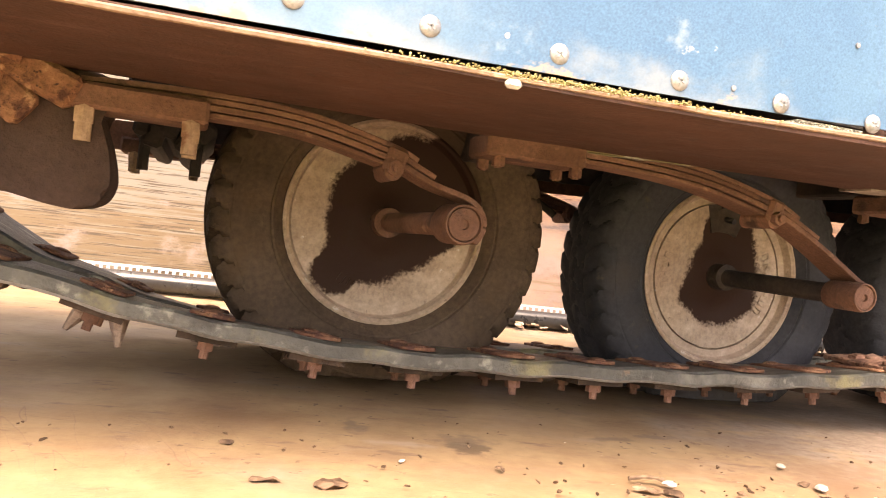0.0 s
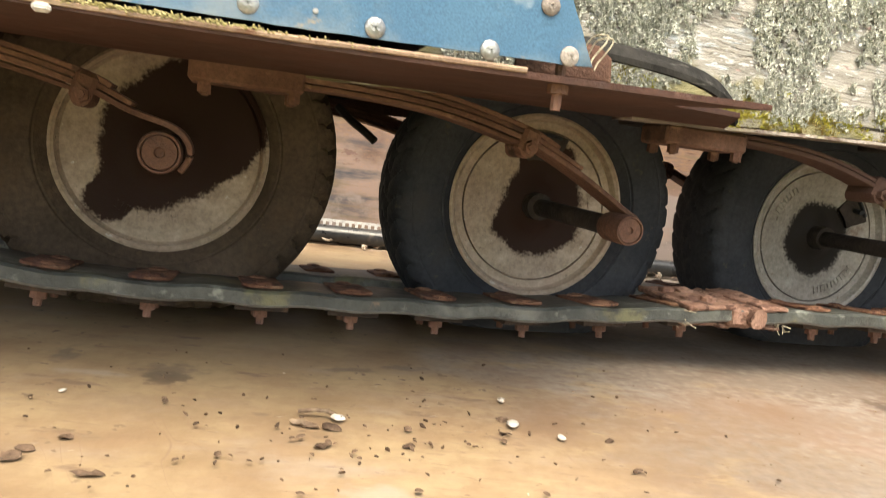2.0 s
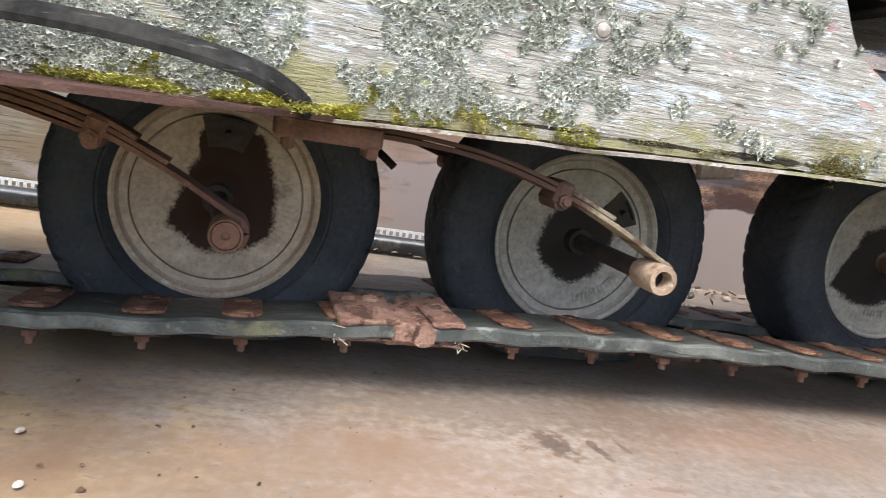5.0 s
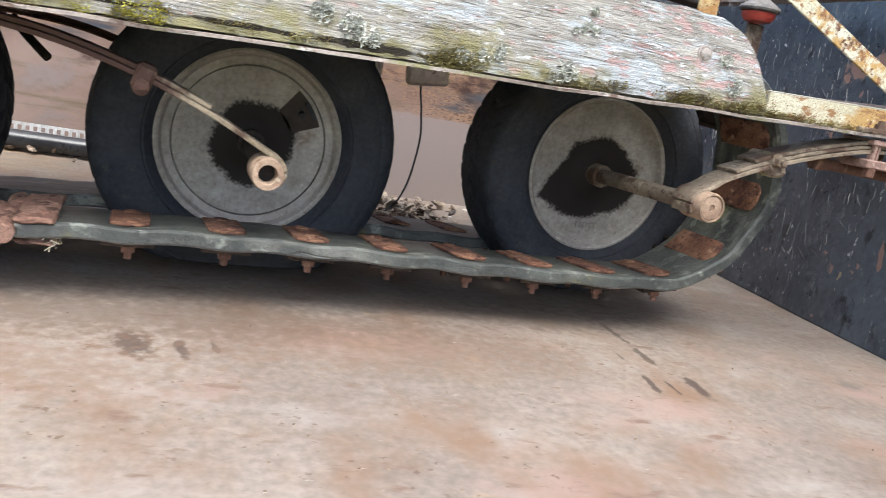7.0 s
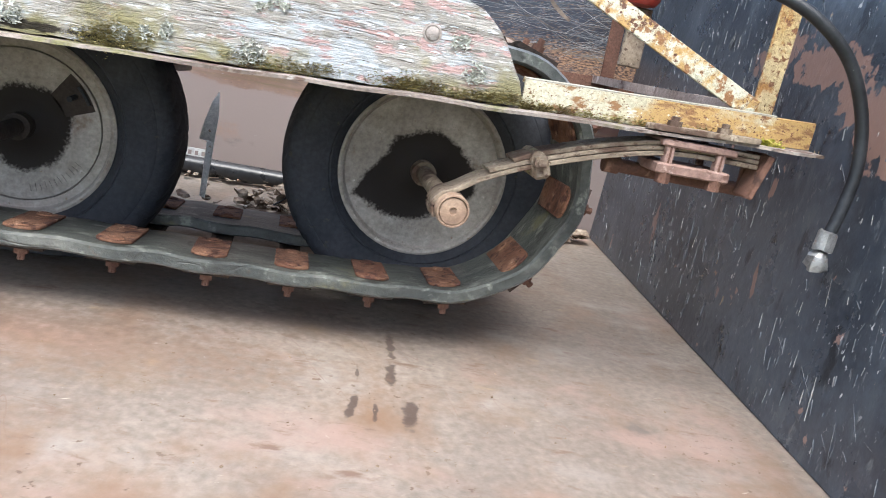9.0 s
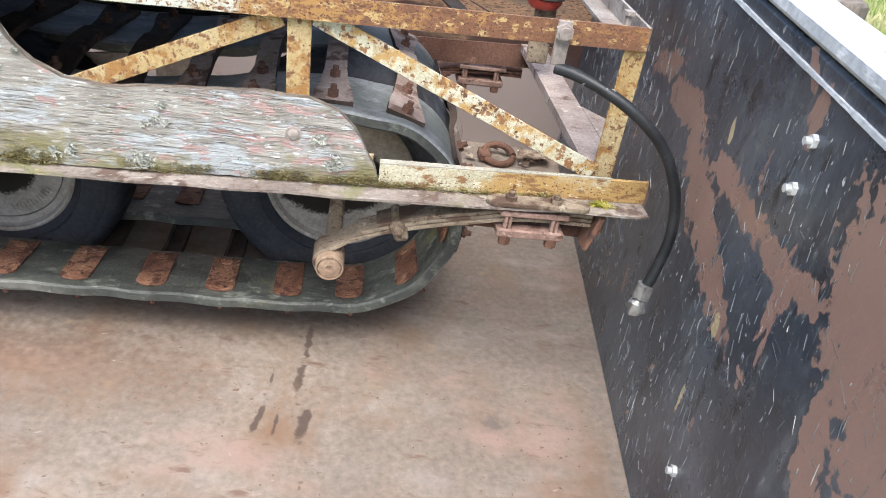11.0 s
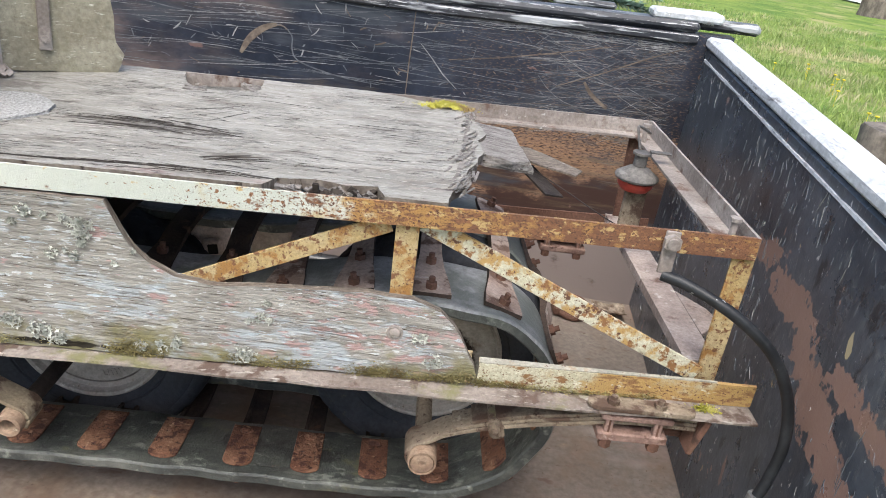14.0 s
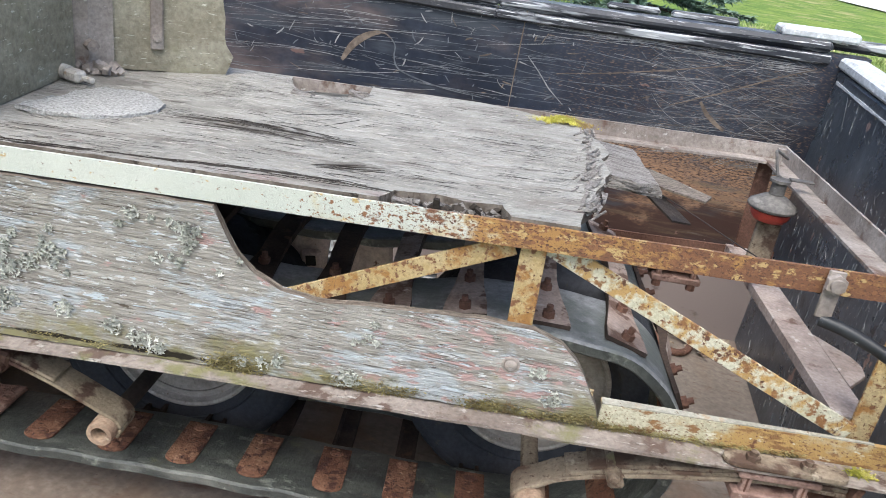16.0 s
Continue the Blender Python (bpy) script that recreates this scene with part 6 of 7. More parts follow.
bar(bm, (1.98, FAR - 0.016, 0.37), (1.98, FAR - 0.016, zu(1.98) - 0.028), 0.028, 0.004)
part("brace", skew(bm), M_RUST, vehicle)

# wooden side panel with its cut-outs
def wavy(outline, amount, scale, seed):
    """Breaks an outline into short pieces with a worn, uneven edge."""
    out = []
    for k, a in enumerate(outline):
        b = outline[(k + 1) % len(outline)]
        n = max(1, int(math.hypot(b[0] - a[0], b[1] - a[1]) / 0.012))
        for j in range(n):
            x, z = a[0] + (b[0] - a[0]) * j / n, a[1] + (b[1] - a[1]) * j / n
            v = noise.noise_vector(Vector((x * scale, z * scale, seed)))
            out.append((x + amount * v[0], z + amount * v[1]))
    return out


top = [(x, zu(x) - 0.032) for x in (1.618, 1.4, 1.1, 0.8, 0.56)]
wood = [(0.56, zr(0.56) + 0.006), (1.0, zr(1.0) + 0.006), (1.5, zr(1.5) + 0.006), (2.091, zr(2.091) + 0.006), (2.090, 0.354), (2.083, 0.370), (2.070, 0.394), (2.054, 0.419), (2.032, 0.438), (1.995, 0.450),
        (1.94, 0.452), (1.86, 0.447), (1.80, 0.442), (1.745, 0.437), (1.700, 0.443), (1.668, 0.458), (1.643, 0.484), (1.627, 0.514)] + top


def bow(x, z):
    """How far the panel's foot has swelled outwards."""
    return 0.0085 * min(max((0.100 - z + zr(x)) / 0.060, 0.0), 1.0)


bm = prism(bmesh.new(), wavy(wood, 0.0018, 55, 2), FACE, FACE + 0.0115, "Y", 0.0010)
for z in (0.040, 0.100):
    bmesh.ops.bisect_plane(bm, geom=bm.verts[:] + bm.edges[:] + bm.faces[:], plane_co=(0.884, 0, zr(0.884) + z), plane_no=(-0.0345, 0, 1))
for v in bm.verts:
    v.co.y -= bow(v.co.x, v.co.z)
side_panel = part("side_panel", skew(bm), M_SIDEWOOD, vehicle, "weathered plywood side panel with faded paint and lichen")
# far plywood drawn near-black, the shade inside the body put in
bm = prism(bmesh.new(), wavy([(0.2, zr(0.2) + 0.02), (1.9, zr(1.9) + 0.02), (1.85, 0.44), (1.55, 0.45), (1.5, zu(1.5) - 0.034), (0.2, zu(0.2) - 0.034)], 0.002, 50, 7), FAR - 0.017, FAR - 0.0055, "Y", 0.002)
part("side_panel", skew(bm), M_DARK, vehicle, "dark far-side plywood panel")
side_panel.data.materials.append(M_PLYEDGE)
for face in side_panel.data.polygons:
    if abs(face.normal.y) < 0.8:
        face.material_index = 1
for bx, bz in ((1.340, 0.438), (1.978, 0.403)):
    bm = lathe(bmesh.new(), [(0.0108, 0.0), (0.0106, -0.0016), (0.0086, -0.0020), (0.0080, -0.0008), (0.0074, -0.0028), (0.0050, -0.0045), (0.0, -0.0052)], (bx, FACE - bow(bx, bz), bz), "Y", 18)
    part("carriage_bolt", skew(bm), M_GREYRAIL, side_panel, "dull round bolt head")


def lichen():
    rng = random.Random(21)
    verts, faces = [], []

    def rosette(x, z, size):
        y = FACE - 0.02 * (x - 1.5) - bow(x, z)
        n = int(9 + size * 1500)
        for _ in range(n):
            a, r = rng.uniform(0, 6.283), size * rng.random() ** 0.6
            cx, cz = x + r * math.cos(a), z + r * math.sin(a)
            s = rng.uniform(0.0014, 0.0040)
            tilt, lean = rng.uniform(-0.35, 0.35), rng.uniform(-0.5, 0.2)
            lift = rng.uniform(0.0006, 0.0034)
            base = len(verts)
            k = rng.choice((7, 8, 9))
            verts.append((cx, y - lift * 0.4, cz))
            for q in range(k):
                t = a + 6.283 * q / k
                rr = s * (rng.uniform(0.9, 1.5) if q % 2 else rng.uniform(0.25, 0.6))
                u, w = rr * math.cos(t), rr * math.sin(t)
                verts.append((cx + u, y - lift - max(0, tilt * u + lean * w) - rng.uniform(0, 0.0012), cz + w))
            for q in range(k):
                faces.append((base, base + 1 + (q + 1) % k, base + 1 + q))

    def inside(x, z):
        if z < zr(x) + 0.022:
            return False
        if x < 1.61:
            return z < zu(x) - 0.048
        if x < 1.73:
            return z < 0.505 - (x - 1.61) * 0.75
        return z < (0.425 if x < 1.97 else 0.425 - (x - 1.97) * 0.9)
    made = 0
    while made < 1150:
        x = rng.uniform(0.62, 2.07)
        z = rng.uniform(0.30, 0.55)
        if not inside(x, z):
            continue
        patch = noise.noise(Vector((x * 9, z * 9, 4))) + 0.5 * noise.noise(Vector((x * 24, z * 24, 1)))
        want = 0.80 - 1.45 * max(0, (x - 1.0) / 1.1) + 1.15 * patch
        if x > 1.25 and z < 0.40:
            want -= 0.15
        if rng.random() > want * (1 if x < 1.3 else 0.55):
            continue
        rosette(x, z, rng.uniform(0.005, 0.014) if x < 1.4 else rng.uniform(0.003, 0.010))
        made += 1
    for x, z, s in ((1.790, 0.349, 0.017), (1.535, 0.350, 0.016), (1.50, 0.362, 0.014), (1.44, 0.372, 0.013), (1.555, 0.342, 0.011), (1.66, 0.344, 0.008), (2.03, 0.37, 0.014), (2.01, 0.40, 0.010)):
        rosette(x, z, s)
        rosette(x + 0.004, z, s * 0.6)
    me = bpy.data.meshes.new("lichen")
    me.from_pydata(verts, [], faces)
    me.materials.append(M_LICHEN)
    ob = new("lichen", me)
    ob.parent = side_panel
    tagged(ob, label="pale grey-green leafy lichen", kind="stuff")


def moss(name, label, material, seed, count, place, height):
    rng = random.Random(seed)
    verts, faces = [], []
    for _ in range(count):
        spot = place(rng)
        if spot is None:
            continue
        x, y, z = spot
        for _ in range(8):
            t = rng.uniform(0, 6.283)
            w, h = rng.uniform(0.0009, 0.0020), rng.uniform(*height)
            bx, by, bz = x + rng.gauss(0, 0.0035), y + rng.gauss(0, 0.0012), z + rng.gauss(0, 0.0022)
            tip = (bx + rng.gauss(0, h * 0.6), by - abs(rng.gauss(0, h * 0.8)), bz + h * rng.uniform(0.1, 0.9))
            n = len(verts)
            verts.extend([(bx - w * math.cos(t), by - w * math.sin(t), bz), (bx + w * math.cos(t), by + w * math.sin(t), bz + w * 0.5), tip])
            faces.append((n, n + 1, n + 2))
    me = bpy.data.meshes.new(name)
    me.from_pydata(verts, [], faces)
    me.materials.append(material)
    ob = new(name, me)
    ob.parent = side_panel
    tagged(ob, label=label, kind="stuff")


def wood_y(x):
    return FACE - 0.02 * (x - 1.5) - 0.0070


def bright_spot(g):
    if g.random() < 0.02:
        x = g.gauss(2.388, 0.007)
        return (x, 0.703 - 0.02 * (x - 1.5) - 0.012 * g.random(), zr(x) + 0.0045)
    if g.random() < 0.30:
        x = g.uniform(0.84, 1.06)
        y = wood_y(x) - 0.003 - 0.11 * g.random() ** 2.0
        return (x, y, max(zr(x) + 0.008, 0.304 + 0.014 * (x - 0.5))) if noise.noise(Vector((x * 15, y * 15, 2))) > -0.05 else None
    x = g.uniform(0.80, 1.36)
    d = noise.noise(Vector((x * 9, 0, 6))) + 0.5 * noise.noise(Vector((x * 30, 0, 2)))
    deep = (0.040 - 0.045 * max(0, x - 1.02)) * (0.75 + 1.1 * d)
    if x > 1.14 and g.random() < 0.55 + 0.5 * (x - 1.14):
        return None
    z = zr(x) + 0.005 + max(0.002, deep) * g.random() ** 1.2
    if x < 1.08:
        z = max(z, 0.304 + 0.014 * (x - 0.5))
    if noise.noise(Vector((x * 40, 1, z * 40))) < -0.10:
        return None
    return (x, wood_y(x) - 0.001 - 0.010 * g.random() * max(0, 1 - (z - zr(x)) / 0.02), z)


def dry_spot(g):
    u = g.random()
    if u < 0.05:
        x = g.gauss(1.652, 0.014)
        return (x, wood_y(x) - 0.003, g.gauss(0.338, 0.008))
    if u < 0.15:
        x = g.gauss(g.choice((1.965, 2.060)), 0.020)
        return (x, wood_y(x) - 0.003, zr(x) + 0.006 + abs(g.gauss(0, 0.006)))
    if u < 0.24:
        x = 2.092 + 0.24 * g.random() ** 1.7
        return (x, 0.7080 - 0.02 * (x - 1.5), zr(x) + 0.0045 + abs(g.gauss(0, 0.0022)))
    x = g.uniform(1.08, 2.08)
    z = zr(x) + 0.004 + 0.014 * g.random() ** 1.8 + 0.03 * max(0, 1.35 - x) * g.random()
    if noise.noise(Vector((x * 13, 5, z * 30))) < 0.02:
        return None
    return (x, wood_y(x) - 0.001, z)


moss("moss", "bright yellow-green moss along the rail", M_MOSS, 31, 3600, bright_spot, (0.0015, 0.005))
moss("dry_moss", "olive-brown dry moss along the panel's foot", M_DRYMOSS, 33, 3200, dry_spot, (0.001, 0.0034))
lichen()

# running board: a shelf of red-brown steel outside the front body
bm = prism(bmesh.new(), wavy([(-0.55, 0.530), (0.31, 0.494), (0.74, 0.476), (0.961, 0.480), (0.905, 0.535), (0.996, 0.568), (1.075, 0.700), (1.075, 0.728), (-0.55, 0.728)], 0.0012, 40, 3), 0.2945, 0.2995, "Z", 0.001)
for v in bm.verts:
    v.co.z += 0.014 * max(0, v.co.x - 0.5)
    if v.co.y < 0.70:
        v.co.z += 0.012 * noise.noise(Vector((v.co.x * 2.0, v.co.y, 0))) * 0.3
running_board = part("running_board", bm, M_BOARD, vehicle, "red-brown rusty steel running board")
bm = bmesh.new()
edge = [(x, 0.530 - 0.0425 * (x + 0.55) if x < 0.3 else 0.494 - 0.042 * (x - 0.31), 0.302 + 0.014 * max(0, x - 0.5)) for x in [-0.5 + 0.05 * k for k in range(26)]]
tube(bm, [(x, y, z - 0.0045) for x, y, z in edge], 0.0020, 6)
part("board_edge", ruffle(bm, 0.0012, 90), M_PALERUST, running_board, "pale worn edge of the board")
bm = bmesh.new()
rng = random.Random(8)
for _ in range(900):
    x = rng.gauss(0.49, 0.045) if rng.random() < 0.8 else rng.uniform(0.35, 0.66)
    y = 0.494 - 0.042 * (x - 0.31) - 0.001
    s = rng.uniform(0.0005, 0.0013)
    add_box(bm, (x, y + rng.gauss(0, 0.0015), 0.3002 + rng.gauss(0, 0.001)), (s, s, s), Matrix.Rotation(rng.random() * 3, 4, "X"))
tagged(part("edge_moss", bm, M_CRUST, running_board, "crusty yellow moss on the board edge", False), kind="stuff")
bm = box((0.437, 0.487, 0.2935), (0.011, 0.006, 0.006), None, 0.002)
part("paint_flake", bm, M_STEELPALE, running_board, "pale chip on the board edge")
bm = bmesh.new()
rod(bm, (0.782, 0.492, 0.278), (0.782, 0.492, 0.312), 0.0042, 8)
rod(bm, (0.782, 0.492, 0.290), (0.782, 0.492, 0.298), 0.008, 6)
part("bolt", bm, M_RUST, running_board)


# blue sheet panel
def panel_y(x):
    return 0.488 - 0.043 * (x - 0.463)


sheet = [(-0.5, 0.309), (0.2, 0.309), (0.6, 0.311), (0.799, 0.316), (0.775, 0.365), (0.748, 0.432), (0.70, 0.55), (0.665, 0.66), (-0.5, 0.66)]
bm = prism(bmesh.new(), wavy(sheet, 0.0007, 60, 5), 0.0, 0.0022, "Y", 0.0005)
for v in bm.verts:
    v.co.z -= 0.0055
    v.co.y += panel_y(v.co.x) + 0.0015 * noise.noise(Vector((v.co.x * 5, 0, v.co.z * 5)))
blue = part("blue_panel", bm, M_BLUE, vehicle, "faded chalky blue sheet-metal panel")
for sx, sz, pale in ((0.205, 0.329, 1), (0.290, 0.326, 1), (0.375, 0.3245, 1), (0.463, 0.3225, 1), (0.553, 0.320, 1), (0.636, 0.3175, 1), (0.717, 0.315, 1), (0.727, 0.418, 0), (0.757, 0.352, 0), (0.776, 0.3195, 0)):
    y = panel_y(sx)
    sz -= 0.004
    sx += 0.004
    bm = lathe(bmesh.new(), [(0.0072, 0.0), (0.0070, -0.0012), (0.0058, -0.0024), (0.0030, -0.0030), (0.0, -0.0031)], (sx, y, sz), "Y", 16)
    add_box(bm, (sx, y - 0.0029, sz), (0.0062, 0.0012, 0.0014), Matrix.Rotation(0.6, 4, "Y"))
    add_box(bm, (sx, y - 0.0029, sz), (0.0014, 0.0012, 0.0062), Matrix.Rotation(0.6, 4, "Y"))
    part("screw", bm, M_ZINC if pale else M_GREYRAIL, blue, "dull cross-head screw")
for sx, sz in ((0.430, 0.324), (0.600, 0.318), (0.700, 0.366), (0.742, 0.366), (0.70, 0.44), (0.50, 0.43)):
    part("rivet_hole", lathe(bmesh.new(), [(0.0022, 0.001), (0.0020, -0.0008), (0.0, -0.0010)], (sx, panel_y(sx), sz), "Y", 10), M_ZINC, blue)
bm = bmesh.new()
add_box(bm, (0.15, 0.60, 0.48), (1.1, 0.20, 0.33), None, 0.01)
part("front_body", bm, M_DARK, vehicle, "dark front body behind the blue panel")
bm = bmesh.new()
prism(bm, [(0.755, 0.306), (0.836, 0.308), (0.834, 0.326), (0.822, 0.334), (0.755, 0.334)], 0.515, 0.519, "Y", 0.001)
part("bracket", bm, M_RUST, running_board, "rusty flat bracket with a hole")
bm = bmesh.new()
pts = spline([(0.800, 0.512, 0.332), (0.806, 0.498, 0.350), (0.822, 0.490, 0.352), (0.815, 0.488, 0.338), (0.806, 0.492, 0.322), (0.802, 0.490, 0.312)], 5)
tube(bm, pts, 0.0012, 6)
tube(bm, [(p.x + 0.006, p.y - 0.003, p.z - 0.004) for p in pts], 0.0010, 6)
for v in bm.verts:
    v.co = Vector((0.808, 0.492, 0.316)) + 0.6 * (v.co - Vector((0.808, 0.492, 0.316)))
part("string", ruffle(bm, 0.001, 120), M_STRING, running_board, "frayed pale string tied to the bracket")

# drive case at the front end of the track
case = [(-0.16, 0.205), (-0.05, 0.192), (0.05, 0.190), (0.10, 0.188), (0.135, 0.181), (0.160, 0.180), (0.175, 0.190), (0.180, 0.206), (0.176, 0.232), (0.166, 0.262), (0.160, 0.296), (-0.16, 0.296)]
bm = prism(bmesh.new(), [(p.x, p.y) for p in spline([(x, z, 0) for x, z in case], 4)], 0.728, 0.80, "Y", 0.004)
part("drive_case", ruffle(bm, 0.002, 14), M_CASE, vehicle, "dark rusty rounded drive case")
bm = bmesh.new()
bar(bm, (-0.02, 0.722, 0.345), (0.150, 0.722, 0.272), 0.030, 0.022, 0.005)
add_box(bm, (0.095, 0.724, 0.268), (0.05, 0.02, 0.03), Matrix.Rotation(0.7, 4, "Y"), 0.004)
tube(bm, spline([(0.03, 0.716, 0.258), (0.045, 0.712, 0.288), (0.075, 0.712, 0.304), (0.11, 0.716, 0.296)], 6), 0.010, 8)
part("case_bracket", ruffle(bm, 0.002, 40), M_PLATE, vehicle, "rusty bracket on the drive case")
bm = bmesh.new()
for x, z in ((0.20, 0.266), (0.235, 0.262), (0.215, 0.278), (0.25, 0.276), (0.19, 0.276)):
    add_box(bm, (x, 1.05, z), (0.026, 0.3, 0.022), Matrix.Rotation(x * 9, 4, "Y"), 0.004)
for x in (0.19, 0.245):
    rod(bm, (x, 0.93, 0.228), (x, 0.93, 0.27), 0.006, 8)
part("linkage", bm, M_DARK, vehicle, "dark linkage under the body")

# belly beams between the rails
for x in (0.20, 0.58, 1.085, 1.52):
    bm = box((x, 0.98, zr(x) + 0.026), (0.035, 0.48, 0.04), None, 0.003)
    part("cross_beam", skew(bm), M_DARK, vehicle)
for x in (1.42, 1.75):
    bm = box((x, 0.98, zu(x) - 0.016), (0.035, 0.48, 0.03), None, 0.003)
    part("cross_beam", skew(bm), M_DARK, vehicle)
for x in (0.735, 1.19):
    pts = spline([(x - 0.03, 1.12, 0.290), (x - 0.012, 1.10, 0.272), (x + 0.006, 1.08, 0.258), (x + 0.022, 1.07, 0.245)], 5)
    part("strut", tube(bmesh.new(), pts, 0.006, 8), M_DARK, vehicle, "dark bent strut behind the wheels")

# deck board with broken edges
deck = [(0.92, FACE + 0.0115), (1.50, FACE + 0.0115), (1.80, FACE + 0.0115), (1.815, 0.758), (1.86, 0.766), (1.90, 0.754), (1.936, 0.763), (1.948, FACE + 0.0115), (2.022, FACE + 0.0115), (2.030, 0.77), (2.045, 0.80), (2.052, 0.86),
        (2.066, 0.90), (2.078, 0.95), (2.075, 1.01), (2.088, 1.05), (2.080, 1.10), (2.062, 1.15), (2.045, 1.205), (1.99, 1.222), (1.95, 1.240), (1.90, 1.258), (1.82, 1.260), (1.75, 1.260), (1.702, 1.260), (1.702, 1.20), (1.694, 1.172),
        (1.65, 1.150), (1.607, 1.146), (1.590, 1.165), (1.574, 1.20), (1.556, 1.259), (1.50, 1.260), (1.30, 1.260), (0.92, 1.260)]
bm = prism(bmesh.new(), [(x, max(y, FACE + 0.0095)) for x, y in wavy(deck, 0.004, 45, 9)], 0.0, 0.013, "Z")
for v in bm.verts:
    v.co.z += zu(v.co.x) - 0.010
deck_board = part("deck_board", skew(bm), M_DECK, vehicle, "split grey weathered plywood deck, broken at the rear")
deck_board.data.materials.append(M_PLYEDGE)
for face in deck_board.data.polygons:
    if abs(face.normal.z) < 0.7:
        face.material_index = 1
# unseen cover, added to keep light from above off the front wheels
bm = prism(bmesh.new(), [(-0.55, FACE + 0.0115), (0.915, FACE + 0.0115), (0.915, 1.22), (-0.55, 1.22)], 0.0, 0.013, "Z")
for v in bm.verts:
    v.co.z += zu(v.co.x) - 0.010
part("unseen_front_cover", skew(bm), M_DECK, vehicle, "unseen plywood cover that blocks light over the front of the track")
# splits and lifted grain in the deck
def deck_splits():
    rng = random.Random(61)
    rows = []

    def split(x, y, ang, ln, w):
        pts, n = [], max(3, int(ln / 0.012))
        for k in range(n + 1):
            s = (k / n - 0.5) * ln
            px, py = x + s * math.cos(ang), y + s * math.sin(ang) + 0.0012 * rng.gauss(0, 1)
            if not (FACE + 0.016 < py < 1.19 and 1.0 < px < 2.03) or (1.80 < px < 1.95 and py < 0.775) or (1.55 < px < 1.72 and py > 1.13):
                return
            pts.append((px, py - 0.02 * (px - 1.5), zu(px) + 0.0034))
        rows.append((pts, w))

    for x, y, deg, ln, w, n, spread in ((1.46, 0.742, 1, 0.16, 0.0011, 8, 0.003), (1.62, 0.752, 3, 0.14, 0.0012, 9, 0.004), (1.74, 0.757, -2, 0.10, 0.0013, 8, 0.005), (1.30, 0.742, 1, 0.20, 0.0009, 6, 0.003),
                                        (1.735, 0.812, 16, 0.07, 0.0014, 10, 0.007), (1.60, 0.922, -4, 0.13, 0.0012, 16, 0.016), (1.68, 0.905, -12, 0.08, 0.0010, 9, 0.012), (1.69, 1.01, 48, 0.07, 0.0006, 3, 0.003),
                                        (1.52, 0.935, 2, 0.10, 0.0009, 8, 0.012), (1.40, 0.80, 2, 0.12, 0.0008, 8, 0.02), (1.95, 0.86, 4, 0.06, 0.0007, 5, 0.012), (1.90, 1.04, -5, 0.09, 0.0006, 6, 0.03), (1.98, 0.96, 3, 0.05, 0.0007, 8, 0.05)):
        for _ in range(n):
            split(x + rng.gauss(0, ln * 0.35), y + rng.gauss(0, spread), radians(deg + rng.gauss(0, 3)), ln * rng.uniform(0.25, 0.8), w * rng.uniform(0.5, 1.1))
    for _ in range(330):
        x, y = rng.uniform(1.02, 2.03), FACE + 0.02 + 0.46 * rng.random() ** 1.3
        if noise.noise(Vector((x * 5, y * 9, 3))) > 0.02:
            split(x, y, radians(rng.gauss(-1, 3)), 0.008 + 0.05 * rng.random() ** 2.5, rng.uniform(0.0002, 0.0007) * rng.uniform(0.5, 1.3))
    paint_marks("deck_split", "dark splits along the grain of the deck", M_PLYDARK, deck_board, rows, True)


deck_splits()

# torn fibres along the breaks
rng = random.Random(17)
bm = bmesh.new()
for _ in range(260):
    y = rng.uniform(0.80, 1.18)
    x = 2.048 + 0.08 * (y - 0.86) * (y < 1.05) + 0.016 * (y >= 1.05) + rng.gauss(0, 0.008)
    z = zu(x) + rng.uniform(-0.004, 0.0055)
    ln = rng.uniform(0.012, 0.038)
    bar(bm, (x, y, z), (x - 0.25 * ln + rng.gauss(0, 0.005), y - ln, z + rng.uniform(-0.003, 0.002)), rng.uniform(0.0015, 0.004), rng.uniform(0.001, 0.002), up=(0, 0, 1))
tagged(part("torn_fibre", skew(bm), M_SPLINT, deck_board, "grey torn wood fibres"), kind="stuff")
for row in range(4):
    chunk = wavy([(2.045, 0.955), (2.075, 1.125), (2.139 + 0.003 * row, 1.120), (2.143 + 0.004 * row, 1.05), (2.152 + 0.003 * row, 0.962), (2.122, 0.940 + 0.003 * row), (2.085, 0.948)], 0.004, 60, 20 + row)
    bm = prism(bmesh.new(), chunk, 0.0, 0.0042, "Z")
    for v in bm.verts:
        v.co.z += zu(2.1) - 0.004 - 0.0046 * row - 0.10 * (v.co.x - 2.05) + 0.0015 * noise.noise(v.co * 40)
    part("splintered_ply", bm, M_SPLINT, deck_board, "splintered hanging ply layer")
bm = prism(bmesh.new(), wavy([(2.130, 1.165), (2.181, 1.150), (2.225, 1.095), (2.257, 1.052), (2.240, 1.024), (2.175, 1.068)], 0.003, 40, 31), 0.532, 0.5352, "Z")
part("loose_ply", bm, M_PLYEDGE, deck_board, "loose grey ply strip")
bm = bar(bmesh.new(), (2.165, 1.095, 0.522), (2.207, 1.000, 0.505), 0.036, 0.003, up=(0, 0.4, 1))
part("drop_strip", bm, M_DARK, vehicle, "dark sheet strip under the deck end")
bm = tube(bmesh.new(), spline([(2.160, 1.030, 0.540), (2.205, 0.930, 0.541), (2.249, 0.832, 0.540), (2.30, 0.735, 0.541)], 8), 0.0009, 5)
part("wire", bm, M_DARK, vehicle, "thin dark wire")
